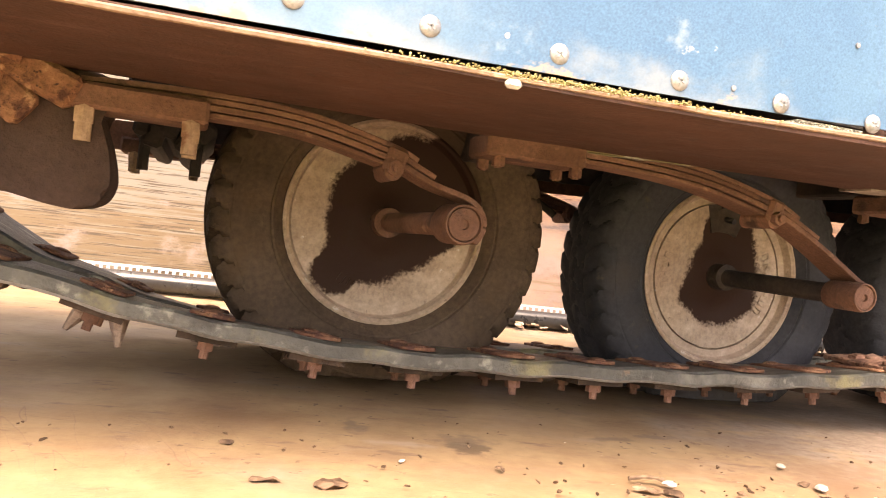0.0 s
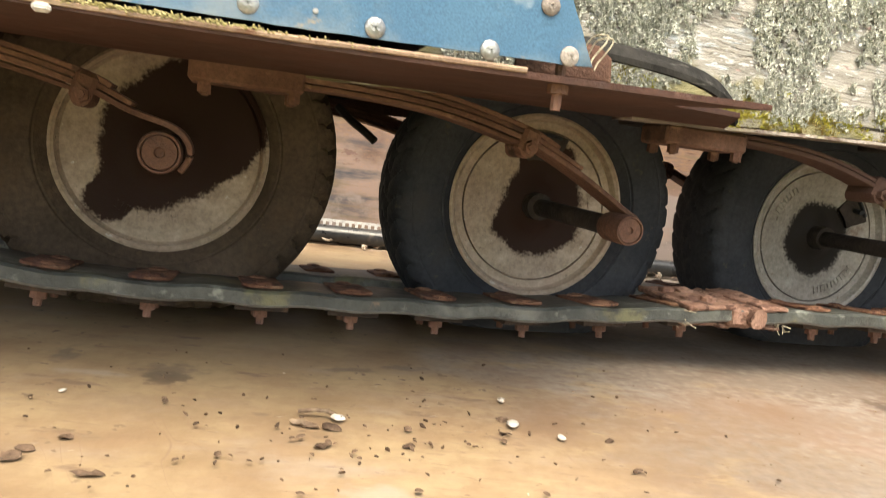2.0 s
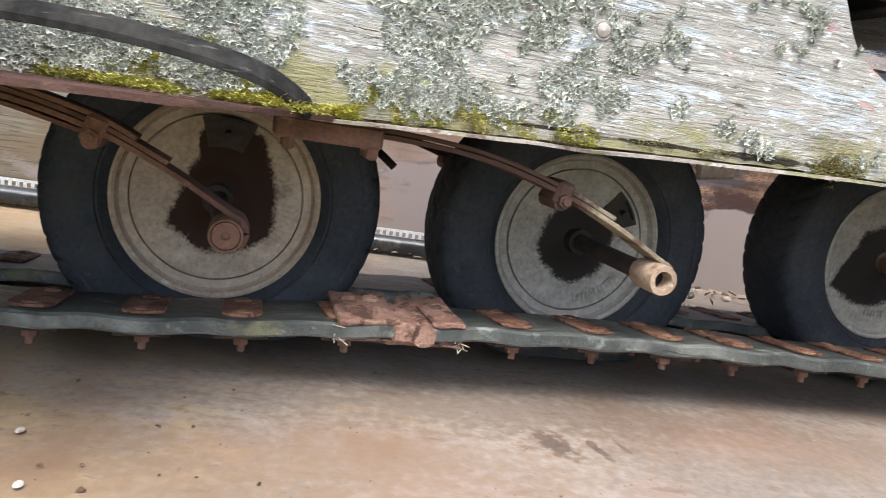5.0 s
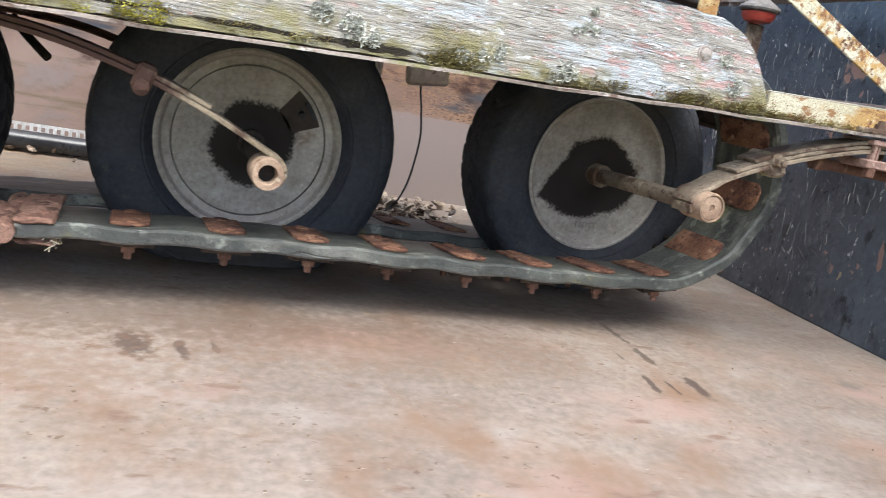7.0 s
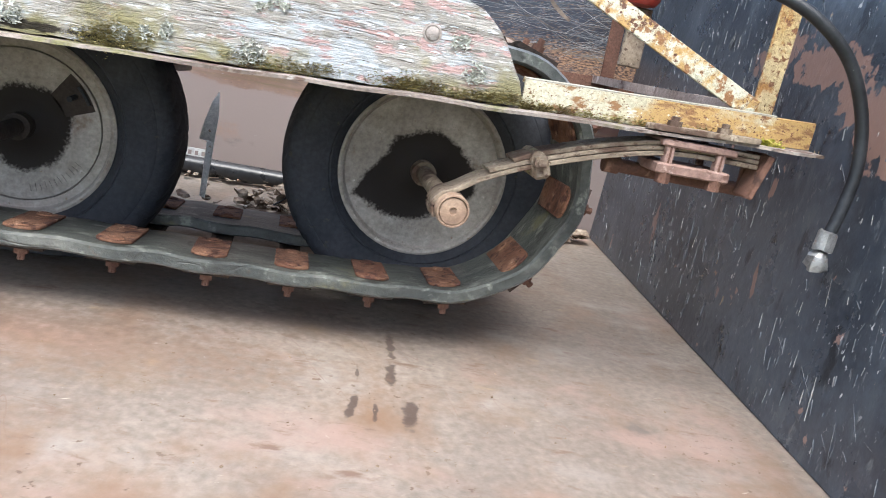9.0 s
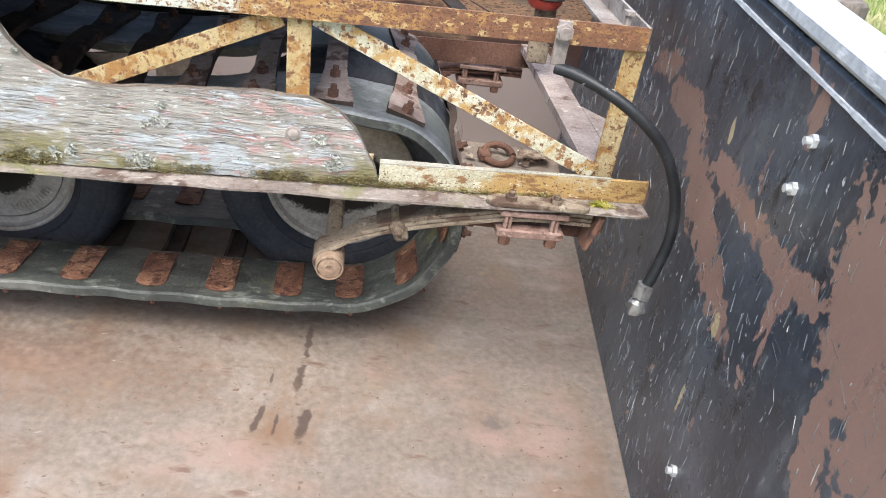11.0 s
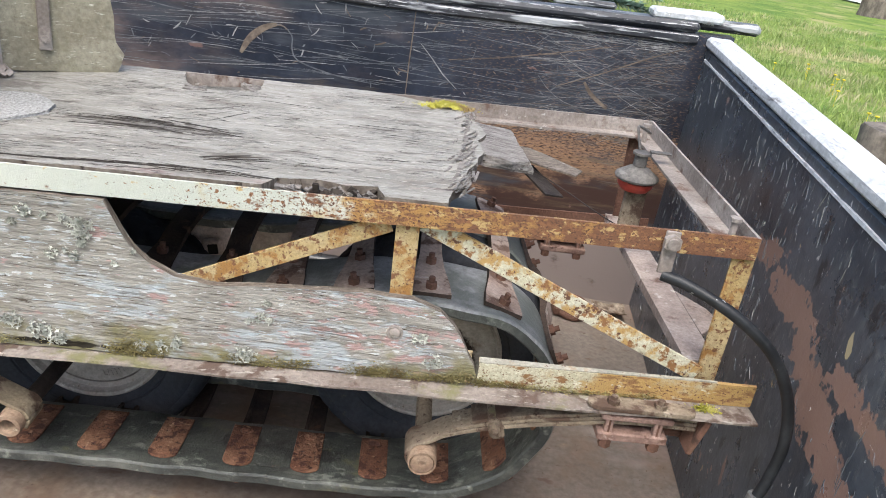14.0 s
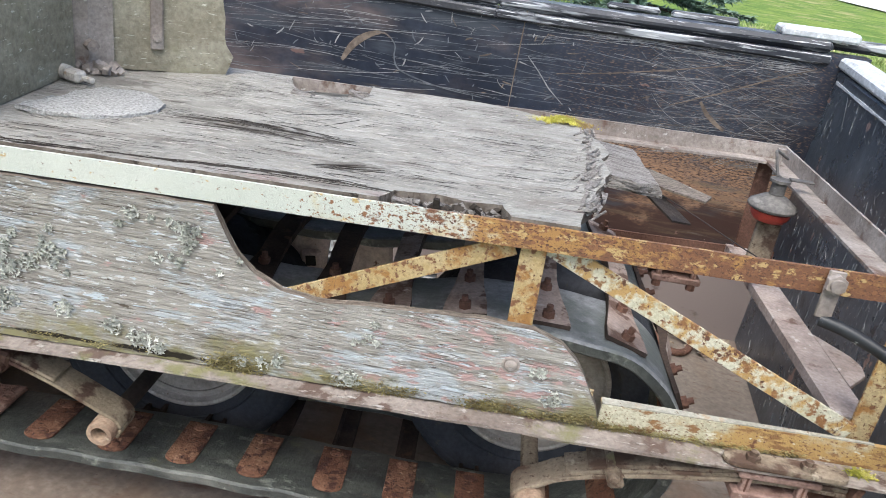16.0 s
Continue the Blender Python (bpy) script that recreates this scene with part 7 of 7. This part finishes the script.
bm = bmesh.new()
for _ in range(46):
    x, y = rng.uniform(1.825, 1.940), rng.uniform(0.734, 0.758)
    add_box(bm, (x, y, zu(x) + rng.uniform(-0.016, -0.003)), (rng.uniform(0.006, 0.032), rng.uniform(0.002, 0.007), rng.uniform(0.002, 0.005)), Euler((rng.gauss(0, 0.4), rng.gauss(0, 0.4), rng.gauss(0, 0.5))).to_matrix().to_4x4())
# near-black chips: dark debris, with the gap's shade put into the colour
rest = bmesh.new()
for _ in range(40):
    x, y = rng.uniform(1.82, 1.945), rng.uniform(0.732, 0.762)
    add_box(rest, (x, y, zu(x) + rng.uniform(-0.018, -0.002)), (rng.uniform(0.006, 0.028), rng.uniform(0.003, 0.009), rng.uniform(0.003, 0.007)), Euler((rng.gauss(0, 0.5), rng.gauss(0, 0.5), rng.gauss(0, 0.6))).to_matrix().to_4x4())
tagged(part("dark_wood_chips", skew(ruffle(rest, 0.002, 80)), M_PLYDARK, deck_board, "near-black wood chips in the dark gap along the rail"), kind="stuff")
tagged(part("crumbled_wood", skew(ruffle(bm, 0.002, 80)), M_SPLINT, deck_board, "crumbled splinters along the rail"), kind="stuff")
verts, faces = [], []
for _ in range(2400):
    x, y = rng.gauss(2.03, 0.018), rng.gauss(1.185, 0.009)
    z = zu(x) + 0.002 + 0.006 * math.exp(-((x - 2.03) / 0.02) ** 2)
    n = len(verts)
    h = rng.uniform(0.002, 0.0055)
    verts += [(x - 0.001, y, z), (x + 0.001, y, z), (x + rng.gauss(0, 0.004), y + rng.gauss(0, 0.004), z + h)]
    faces.append((n, n + 1, n + 2))
me = bpy.data.meshes.new("moss_tuft")
me.from_pydata(verts, [], faces)
me.materials.append(M_MOSS)
ob = new("moss_tuft", me)
ob.parent = deck_board
tagged(ob, label="bright yellow moss tuft", kind="stuff")

# torn ends beside the hole at the far edge
for hx, hy, n in ((1.604, 1.146, 9), (1.690, 1.178, 16)):
    bm = bmesh.new()
    for _ in range(n):
        bar(bm, (hx - 0.016, hy + rng.gauss(0, 0.010), zu(hx) + rng.uniform(-0.004, 0.008)), (hx + rng.uniform(0.006, 0.020), hy + rng.gauss(0, 0.010), zu(hx) + rng.uniform(-0.006, 0.006)), rng.uniform(0.004, 0.009), rng.uniform(0.002, 0.005), up=(0, 0, 1))
    tagged(part("torn_end", ruffle(bm, 0.0015, 70), M_SPLINT, deck_board, "rolled torn ply at the hole"), kind="stuff")

# patch of crumbled foam on the deck
patch = [(1.312, 0.850), (1.36, 0.848), (1.40, 0.856), (1.445, 0.882), (1.462, 0.925), (1.455, 0.968), (1.42, 1.000), (1.37, 0.998), (1.335, 0.975), (1.335, 0.93), (1.318, 0.895)]
bm = prism(bmesh.new(), wavy(patch, 0.009, 70, 4), zu(1.4) + 0.0025, zu(1.4) + 0.0085, "Z", 0.0025)
part("foam_patch", ruffle(bm, 0.003, 160), M_FOAM, deck_board, "pale granular foam patch stuck on the deck")

# back boards at the front end of the deck
zb = zu(1.3) + 0.003
board_l = [(0.74, zb), (1.075, zb + 0.001), (1.075, zb + 0.36), (0.74, zb + 0.36)]
bm = prism(bmesh.new(), [(p[0], p[1]) for p in board_l], 0.0, 0.011, "Y", 0.001)
bm.transform(Matrix.Translation((1.285, 0, 0)) @ Matrix.Rotation(radians(90), 4, "Z") @ Matrix.Translation((0, 0, 0)))
for v in bm.verts:
    v.co.x -= 0.08 * (v.co.y - 0.85)
back = part("back_board", bm, M_OLIVE, vehicle, "olive-grey plywood back board")
rag = wavy([(0.0, 0.0), (0.172, 0.001), (0.185, 0.03), (0.172, 0.05), (0.168, 0.12), (0.16, 0.2), (0.165, 0.34), (0.0, 0.36)], 0.004, 70, 6)
bm = prism(bmesh.new(), rag, 0.0, 0.012, "Y", 0.001)
SIDEBOARD = Matrix.Translation((1.300, 1.128, zu(1.38) + 0.004)) @ Matrix.Rotation(radians(25), 4, "Z")
bm.transform(SIDEBOARD)
side_board = part("back_board", bm, M_OLIVE, vehicle, "olive-grey plywood board with a torn edge")
bm = box((0, 0, 0), (0.020, 0.006, 0.30), SIDEBOARD @ Matrix.Translation((0.066, -0.004, 0.185)), 0.002)
rod(bm, SIDEBOARD @ Vector((0.066, -0.012, 0.055)), SIDEBOARD @ Vector((0.066, -0.004, 0.055)), 0.006, 8)
part("strap", bm, M_GREYRAIL, side_board, "narrow rusty steel strap")
bm = bmesh.new()
prism(bm, [(1.252, 1.078), (1.300, 1.128), (1.304, 1.124), (1.282, 1.100), (1.280, 1.093), (1.256, 1.074)], zb, zb + 0.36, "Z", 0.001)
part("corner_angle", bm, M_GREYRAIL, vehicle, "brown steel corner angle between the boards")
bm = bmesh.new()
for _ in range(26):
    add_box(bm, (rng.gauss(1.300, 0.016), rng.gauss(1.095, 0.012), zb + rng.uniform(0.002, 0.014)), [rng.uniform(0.006, 0.016) for _ in range(3)], Euler((rng.random() * 3, rng.random() * 3, 0)).to_matrix().to_4x4())
rod(bm, (1.285, 1.085, zb + 0.045), (1.297, 1.075, zb + 0.045), 0.009, 8)
tagged(part("corner_dirt", ruffle(bm, 0.002, 90), M_GREYRAIL, deck_board, "grey-brown dirt and a bolt in the corner"), kind="stuff")
bm = bmesh.new()
rod(bm, (1.262, 1.035, zb + 0.012), (1.285, 1.025, zb + 0.012), 0.011, 12)
add_box(bm, (1.296, 1.020, zb + 0.011), (0.030, 0.020, 0.018), Matrix.Rotation(-0.4, 4, "Z"), 0.004)
add_box(bm, (1.320, 1.012, zb + 0.010), (0.022, 0.008, 0.008), Matrix.Rotation(-0.4, 4, "Z"), 0.002)
part("latch", bm, M_STEELPALE, deck_board, "corroded grey metal latch")

# hose at the rear corner
strap = part("hose_strap", skew(bar(bmesh.new(), (2.294, FACE - 0.001, 0.584), (2.293, FACE - 0.004, 0.530), 0.018, 0.004, 0.001)), M_GREYRAIL, vehicle, "flat steel hose strap")
bm = rod(bmesh.new(), (2.293, FACE - 0.004, 0.571), (2.293, FACE - 0.011, 0.571), 0.0115, 6)
rod(bm, (2.293, FACE - 0.010, 0.571), (2.293, FACE - 0.015, 0.571), 0.0075, 12)
part("bolt", skew(bm), M_GREYRAIL, strap, "rusty hexagon bolt")
pts = spline([(x + 0.010, y, z + 0.012) for x, y, z in [(2.283, 0.700, 0.514), (2.315, 0.682, 0.510), (2.368, 0.655, 0.490), (2.418, 0.640, 0.452), (2.450, 0.632, 0.398), (2.461, 0.624, 0.340), (2.456, 0.620, 0.290), (2.447, 0.618, 0.250)]], 8)
hose = part("hose", tube(bmesh.new(), pts, 0.0074, 14), M_HOSE, vehicle, "black rubber hose hanging at the rear corner")
bm = rod(bmesh.new(), (2.4475, 0.6185, 0.262), (2.4455, 0.618, 0.240), 0.0115, 14)
lathe(bm, [(0.008, 0.012), (0.012, 0.006), (0.013, -0.006), (0.009, -0.012), (0.0, -0.014)], (2.444, 0.618, 0.226), "Z", 10)
bm.transform(Matrix.Translation((0.010, 0, 0.010)))
part("hose_fitting", ruffle(bm, 0.004, 120), M_ZINC, hose, "corroded grey metal hose fitting")

# tail lamp on its bracket
LX, LY, LZ = 2.348, 1.060, 0.539
bm = box((LX + 0.008, LY + 0.01, 0.463), (0.036, 0.010, 0.094), None, 0.002)
lamp = part("tail_lamp", bm, M_MUDSPRING, vehicle, "tan rusty lamp bracket with a red tail lamp")
bm = lathe(bmesh.new(), [(0.0, 0.014), (0.012, 0.014), (0.018, 0.011), (0.027, 0.005), (0.0345, 0.0), (0.0365, -0.004), (0.0350, -0.0075), (0.030, -0.0095), (0.0, -0.0095)], (LX, LY, LZ), "Z", 32)
part("lamp_cap", bm, M_CAP, lamp, "weathered grey lamp cap")
bm = lathe(bmesh.new(), [(0.030, -0.0105), (0.029, -0.018), (0.023, -0.026), (0.012, -0.029), (0.0, -0.029)], (LX, LY, LZ), "Z", 28)
part("lens", bm, M_LENS, lamp, "faded red lamp lens")
bm = lathe(bmesh.new(), [(0.011, 0.015), (0.0105, 0.034), (0.0, 0.034)], (LX, LY, LZ), "Z", 16)
lathe(bm, [(0.015, 0.034), (0.015, 0.038), (0.0, 0.038)], (LX, LY, LZ), "Z", 16)
tube(bm, spline([(LX - 0.002, LY + 0.01, LZ + 0.038), (LX - 0.006, LY + 0.03, LZ + 0.066), (LX + 0.004, LY + 0.055, LZ + 0.066), (LX + 0.03, LY + 0.075, LZ + 0.052)], 5), 0.0022, 6)
add_box(bm, (LX + 0.03, LY, LZ + 0.040), (0.035, 0.012, 0.003), None, 0.001)
part("lamp_stem", bm, M_CAP, lamp, "grey lamp stem with a wire")

# thin cable hanging behind the wheels, and a bent plate
pts = spline([(1.835, 1.25, 0.42), (1.852, 1.40, 0.31), (1.868, 1.42, 0.24), (1.876, 1.42, 0.18), (1.867, 1.42, 0.095), (1.845, 1.41, 0.045), (1.818, 1.40, 0.022)], 8)
part("cable", tube(bmesh.new(), pts, 0.0022, 6), M_HOSE, vehicle, "thin black cable")
# whiter than its own cream: far-side light put into the colour
bm = prism(bmesh.new(), [(1.674, 0.150), (1.701, 0.145), (1.702, 0.195), (1.696, 0.236), (1.686, 0.215), (1.678, 0.180)], 1.250, 1.253, "Y", 0.0005)
prism(bm, [(1.690, 0.055), (1.700, 0.052), (1.701, 0.146), (1.688, 0.150)], 1.2495, 1.2535, "Y", 0.0005)
for v in bm.verts:
    v.co.y += 0.45 * (v.co.z - 0.05)
part("guide_plate", bm, M_WHITE, vehicle, "pale pointed guide plate, lightened as if lit")
# square-holed link between the belt runs
BRACKET = (1.648, 1.085, 0.312)
# pink raised to stand for light coming from beyond the links
bm = prism(bmesh.new(), [(-0.046, 0.030), (0.034, 0.042), (0.030, -0.026), (-0.012, -0.036), (-0.034, -0.006)], 0.0, 0.008, "Y", 0.002)
bm.transform(Matrix.Translation(BRACKET))
link = part("link_bracket", bm, M_PINK, vehicle, "pale pink bracket between the belts, lightened as if lit from beyond")
bm = box((BRACKET[0] + 0.006, BRACKET[1] - 0.006, BRACKET[2] - 0.002), (0.036, 0.012, 0.036), Matrix.Rotation(-0.15, 4, "Y"), 0.005)
part("boss", bm, M_PINK, link)
# near-black slab in place of a shaded hole
part("bracket_hole", box((BRACKET[0] + 0.007, BRACKET[1] - 0.0125, BRACKET[2] - 0.002), (0.017, 0.003, 0.018), Matrix.Rotation(-0.15, 4, "Y"), 0.001), M_DARK, link)
bm = box((BRACKET[0] + 0.105, BRACKET[1], BRACKET[2] + 0.016), (0.072, 0.014, 0.062), Matrix.Rotation(-0.12, 4, "Y"), 0.005)
part("link_bracket", bm, M_PINK, vehicle, "pale pink bracket between the belts, lightened as if lit from beyond")

# black rubber strip curling out over the running board
pts = spline([(0.74, 0.632, 0.352), (0.82, 0.628, 0.352), (0.887, 0.622, 0.350), (0.956, 0.616, 0.343), (1.000, 0.622, 0.334), (1.028, 0.634, 0.322), (1.044, 0.648, 0.311)], 6)
part("rubber_strip", tube(bmesh.new(), pts, 0.013, 8, 0.45), M_BLACK, vehicle, "cracked black rubber edging strip")


# ---- loose things in the bed ----
def bed_point(x, y, z=0.0):
    return BED @ Vector((x, y, z))


a, b = bed_point(-3.4, -0.085, 0.024), bed_point(-0.75, -0.085, 0.024)
tagged(part("pipe", rod(bmesh.new(), a, b, 0.021, 20), M_PIPE), label="black plastic pipe lying on the bed floor", category="pipe")
bm = bmesh.new()
n = 130
x0, x1, zlo, zhi = -3.0, -0.95, 0.012, 0.054
for k in range(n):
    xa, xb = x0 + (x1 - x0) * k / n, x0 + (x1 - x0) * (k + 0.45) / n
    xc = x0 + (x1 - x0) * (k + 1) / n
    add_box(bm, ((xa + xb) / 2, -0.030, (zlo + zhi) / 2), (xb - xa, 0.003, zhi - zlo))
    add_box(bm, ((xb + xc) / 2, -0.030, zlo + 0.0125), (xc - xb, 0.003, 0.025))
    add_box(bm, ((xb + xc) / 2, -0.030, zhi - 0.003), (xc - xb, 0.003, 0.006))
add_box(bm, ((x0 + x1) / 2, -0.045, zlo - 0.004), (x1 - x0, 0.033, 0.003))
bm.transform(BED)
tagged(part("slotted_angle", bm, M_GALV, None, "", False), label="galvanised slotted angle beside the pipe", category="angle bar")

ring = bmesh.new()
R = bed_point(-0.16, -0.10)
tube(ring, [(R.x + 0.038 * math.cos(t), R.y + 0.038 * math.sin(t), 0.016 + 0.010 * math.sin(t)) for t in (2 * math.pi * k / 28 for k in range(28))], 0.0085, 10)
add_box(ring, (R.x - 0.036, R.y, 0.012), (0.03, 0.05, 0.022), None, 0.004)
tagged(part("tie_ring", ring, M_RUST), label="rusty tie-down ring on the bed floor", category="ring")
bm = bmesh.new()
bmesh.ops.create_grid(bm, x_segments=8, y_segments=5, size=0.5, matrix=Matrix.Translation(bed_point(-0.07, -0.09, 0.015)) @ Matrix.Diagonal((0.085, 0.05, 1, 1)))
for v in bm.verts:
    v.co.z += 0.010 + 0.014 * noise.noise(v.co * 38)
ob = tagged(part("crumpled_leaf", bm, M_LEAF), label="dry crumpled leaf on the bed floor", category="leaf")
sol = ob.modifiers.new("thickness", "SOLIDIFY")
sol.thickness = 0.0012


def litter(name, label, count, place, size, mat, seed, curl=0.3, thick=(0.15, 0.5)):
    rng = random.Random(seed)
    verts, faces = [], []
    for _ in range(count):
        x, y, z = place(rng)
        s = rng.uniform(*size)
        t = rng.uniform(0, 6.283)
        asp = rng.uniform(0.35, 0.9)
        c, n = len(verts), 6
        h = s * rng.uniform(*thick)
        m = Euler((rng.gauss(0, curl), rng.gauss(0, curl), t)).to_matrix()
        ring_pts = [(s * math.cos(k * 6.283 / n) * rng.uniform(0.7, 1.2), s * asp * math.sin(k * 6.283 / n) * rng.uniform(0.7, 1.2)) for k in range(n)]
        for u, w in ring_pts:
            p = m @ Vector((u, w, -h * 0.4))
            verts.append((x + p.x, y + p.y, z + max(p.z, -z + 0.0005) + h * 0.4))
        for u, w in ring_pts:
            p = m @ Vector((u * 0.75, w * 0.75, h * 0.6))
            verts.append((x + p.x, y + p.y, z + max(p.z, 0.0005) + h * 0.4))
        faces.append(tuple(range(c + n, c + 2 * n)))
        faces.append(tuple(range(c + n - 1, c - 1, -1)))
        for k in range(n):
            j = (k + 1) % n
            faces.append((c + k, c + j, c + n + j, c + n + k))
    me = bpy.data.meshes.new(name)
    me.from_pydata(verts, [], faces)
    me.materials.append(mat)
    tagged(new(name, me), label=label, category="litter", kind="stuff")


litter("floor_debris", "small dark stones and bark crumbs on the bed floor", 85,
       lambda g: (g.gauss(0.665, 0.085), g.gauss(0.535, 0.050), 0.002), (0.0012, 0.0040), M_CRUMB, 41, 0.5, (0.12, 0.35))
litter("floor_crumbs", "scattered dark crumbs on the bed floor", 90,
       lambda g: (g.uniform(0.1, 1.05), g.uniform(0.36, 0.78), 0.002), (0.0010, 0.0036), M_CRUMB, 45)
litter("floor_grit", "scattered grit on the bed floor", 260,
       lambda g: (g.uniform(-0.2, 2.4), g.uniform(0.0, 0.75), 0.0015), (0.0008, 0.0022), M_DEBRIS, 43)
litter("leaf_litter", "pile of dry leaves and wood chips behind the track", 210,
       lambda g: (g.gauss(1.855, 0.065), g.gauss(1.44, 0.05), 0.004 + 0.035 * g.random() ** 2), (0.005, 0.019), M_LEAF, 47, 0.45, (0.05, 0.16))
litter("wall_litter", "pale dry leaves along the bed wall", 150,
       lambda g: (lambda p: (p.x, p.y, 0.005 + 0.01 * g.random()))(bed_point(g.uniform(-1.9, -0.02), -0.05 - 0.10 * g.random())), (0.006, 0.018), M_LEAF, 53, 0.35, (0.05, 0.16))

for x, y, a, b, turn, dark in ((0.368, 0.583, 0.024, 0.014, 10, 1), (0.321, 0.591, 0.020, 0.007, -5, 0), (0.633, 0.576, 0.022, 0.006, -25, 0), (0.655, 0.570, 0.014, 0.007, -30, 1), (0.430, 0.504, 0.013, 0.010, 40, 1), (0.437, 0.519, 0.010, 0.006, 0, 1),
                              (0.458, 0.540, 0.008, 0.006, 20, 1), (0.483, 0.477, 0.017, 0.005, 0, 1), (0.817, 0.598, 0.010, 0.006, -10, 1), (0.808, 0.562, 0.010, 0.005, -35, 1), (0.903, 0.548, 0.007, 0.004, -10, 1), (0.855, 0.351, 0.007, 0.004, 0, 1),
                              (0.642, 0.529, 0.010, 0.006, 10, 1), (0.713, 0.531, 0.009, 0.005, -15, 1), (0.296, 0.682, 0.010, 0.004, 0, 1)):
    bm = lathe(bmesh.new(), [(1.0, 0.0), (0.9, 0.25), (0.55, 0.5), (0.0, 0.55)], (0, 0, 0), "Z", 12)
    bm.transform(Matrix.Translation((x, y, 0.0005)) @ Matrix.Rotation(radians(turn), 4, "Z") @ Matrix.Diagonal((a * 0.62, b * 0.62, 0.004, 1)))
    tagged(part("bark_scrap", ruffle(bm, 0.003, 170), M_CRUMB if dark else M_DEBRIS), label="dark bark scrap lying on the bed floor" if dark else "pale dry bark scrap lying on the bed floor", category="bark", group="scraps on the floor")
for x, y, r in ((0.822, 0.582, 0.0075), (0.858, 0.552, 0.0050), (0.835, 0.648, 0.0060), (0.663, 0.588, 0.0065), (0.437, 0.640, 0.0035)):
    bm = lathe(bmesh.new(), [(0.6, 0.0), (1.0, 0.35), (0.85, 0.75), (0.4, 1.0), (0.0, 1.05)], (0, 0, 0), "Z", 12)
    bm.transform(Matrix.Translation((x, y, 0.0005)) @ Matrix.Rotation(x * 9, 4, "Z") @ Matrix.Diagonal((r, r * 0.7, r * 0.7, 1)))
    tagged(part("pebble", ruffle(bm, 0.0015, 160), M_STEELPALE), label="small pale pebble on the rusty bed floor", category="pebble", group="pebbles on the floor")
bm = tube(bmesh.new(), [(0.630, 0.600, 0.003), (0.645, 0.5985, 0.005), (0.655, 0.5955, 0.005), (0.666, 0.585, 0.003)], 0.0020, 6)
tagged(part("twig", bm, M_DEBRIS), label="short broken twig on the rusty bed floor", category="twig")

# bolts in the end wall
wall_end = bpy.data.objects["wall_end"]
for (x, y, z) in ((2.454, 0.441, 0.564), (2.454, 0.439, 0.514), (2.451, 0.415, 0.139)):
    p = BED.inverted() @ Vector((x, y, z))
    bm = rod(bmesh.new(), (-0.005 + 0.036 * p.z, p.y, p.z), (0.03 + 0.036 * p.z, p.y, p.z), 0.0075, 6)
    rod(bm, (-0.011 + 0.036 * p.z, p.y, p.z), (0.036 * p.z, p.y, p.z), 0.0045, 10)
    ob = part("wall_bolt", bm, M_GALV, wall_end, "pale galvanised bolt end")
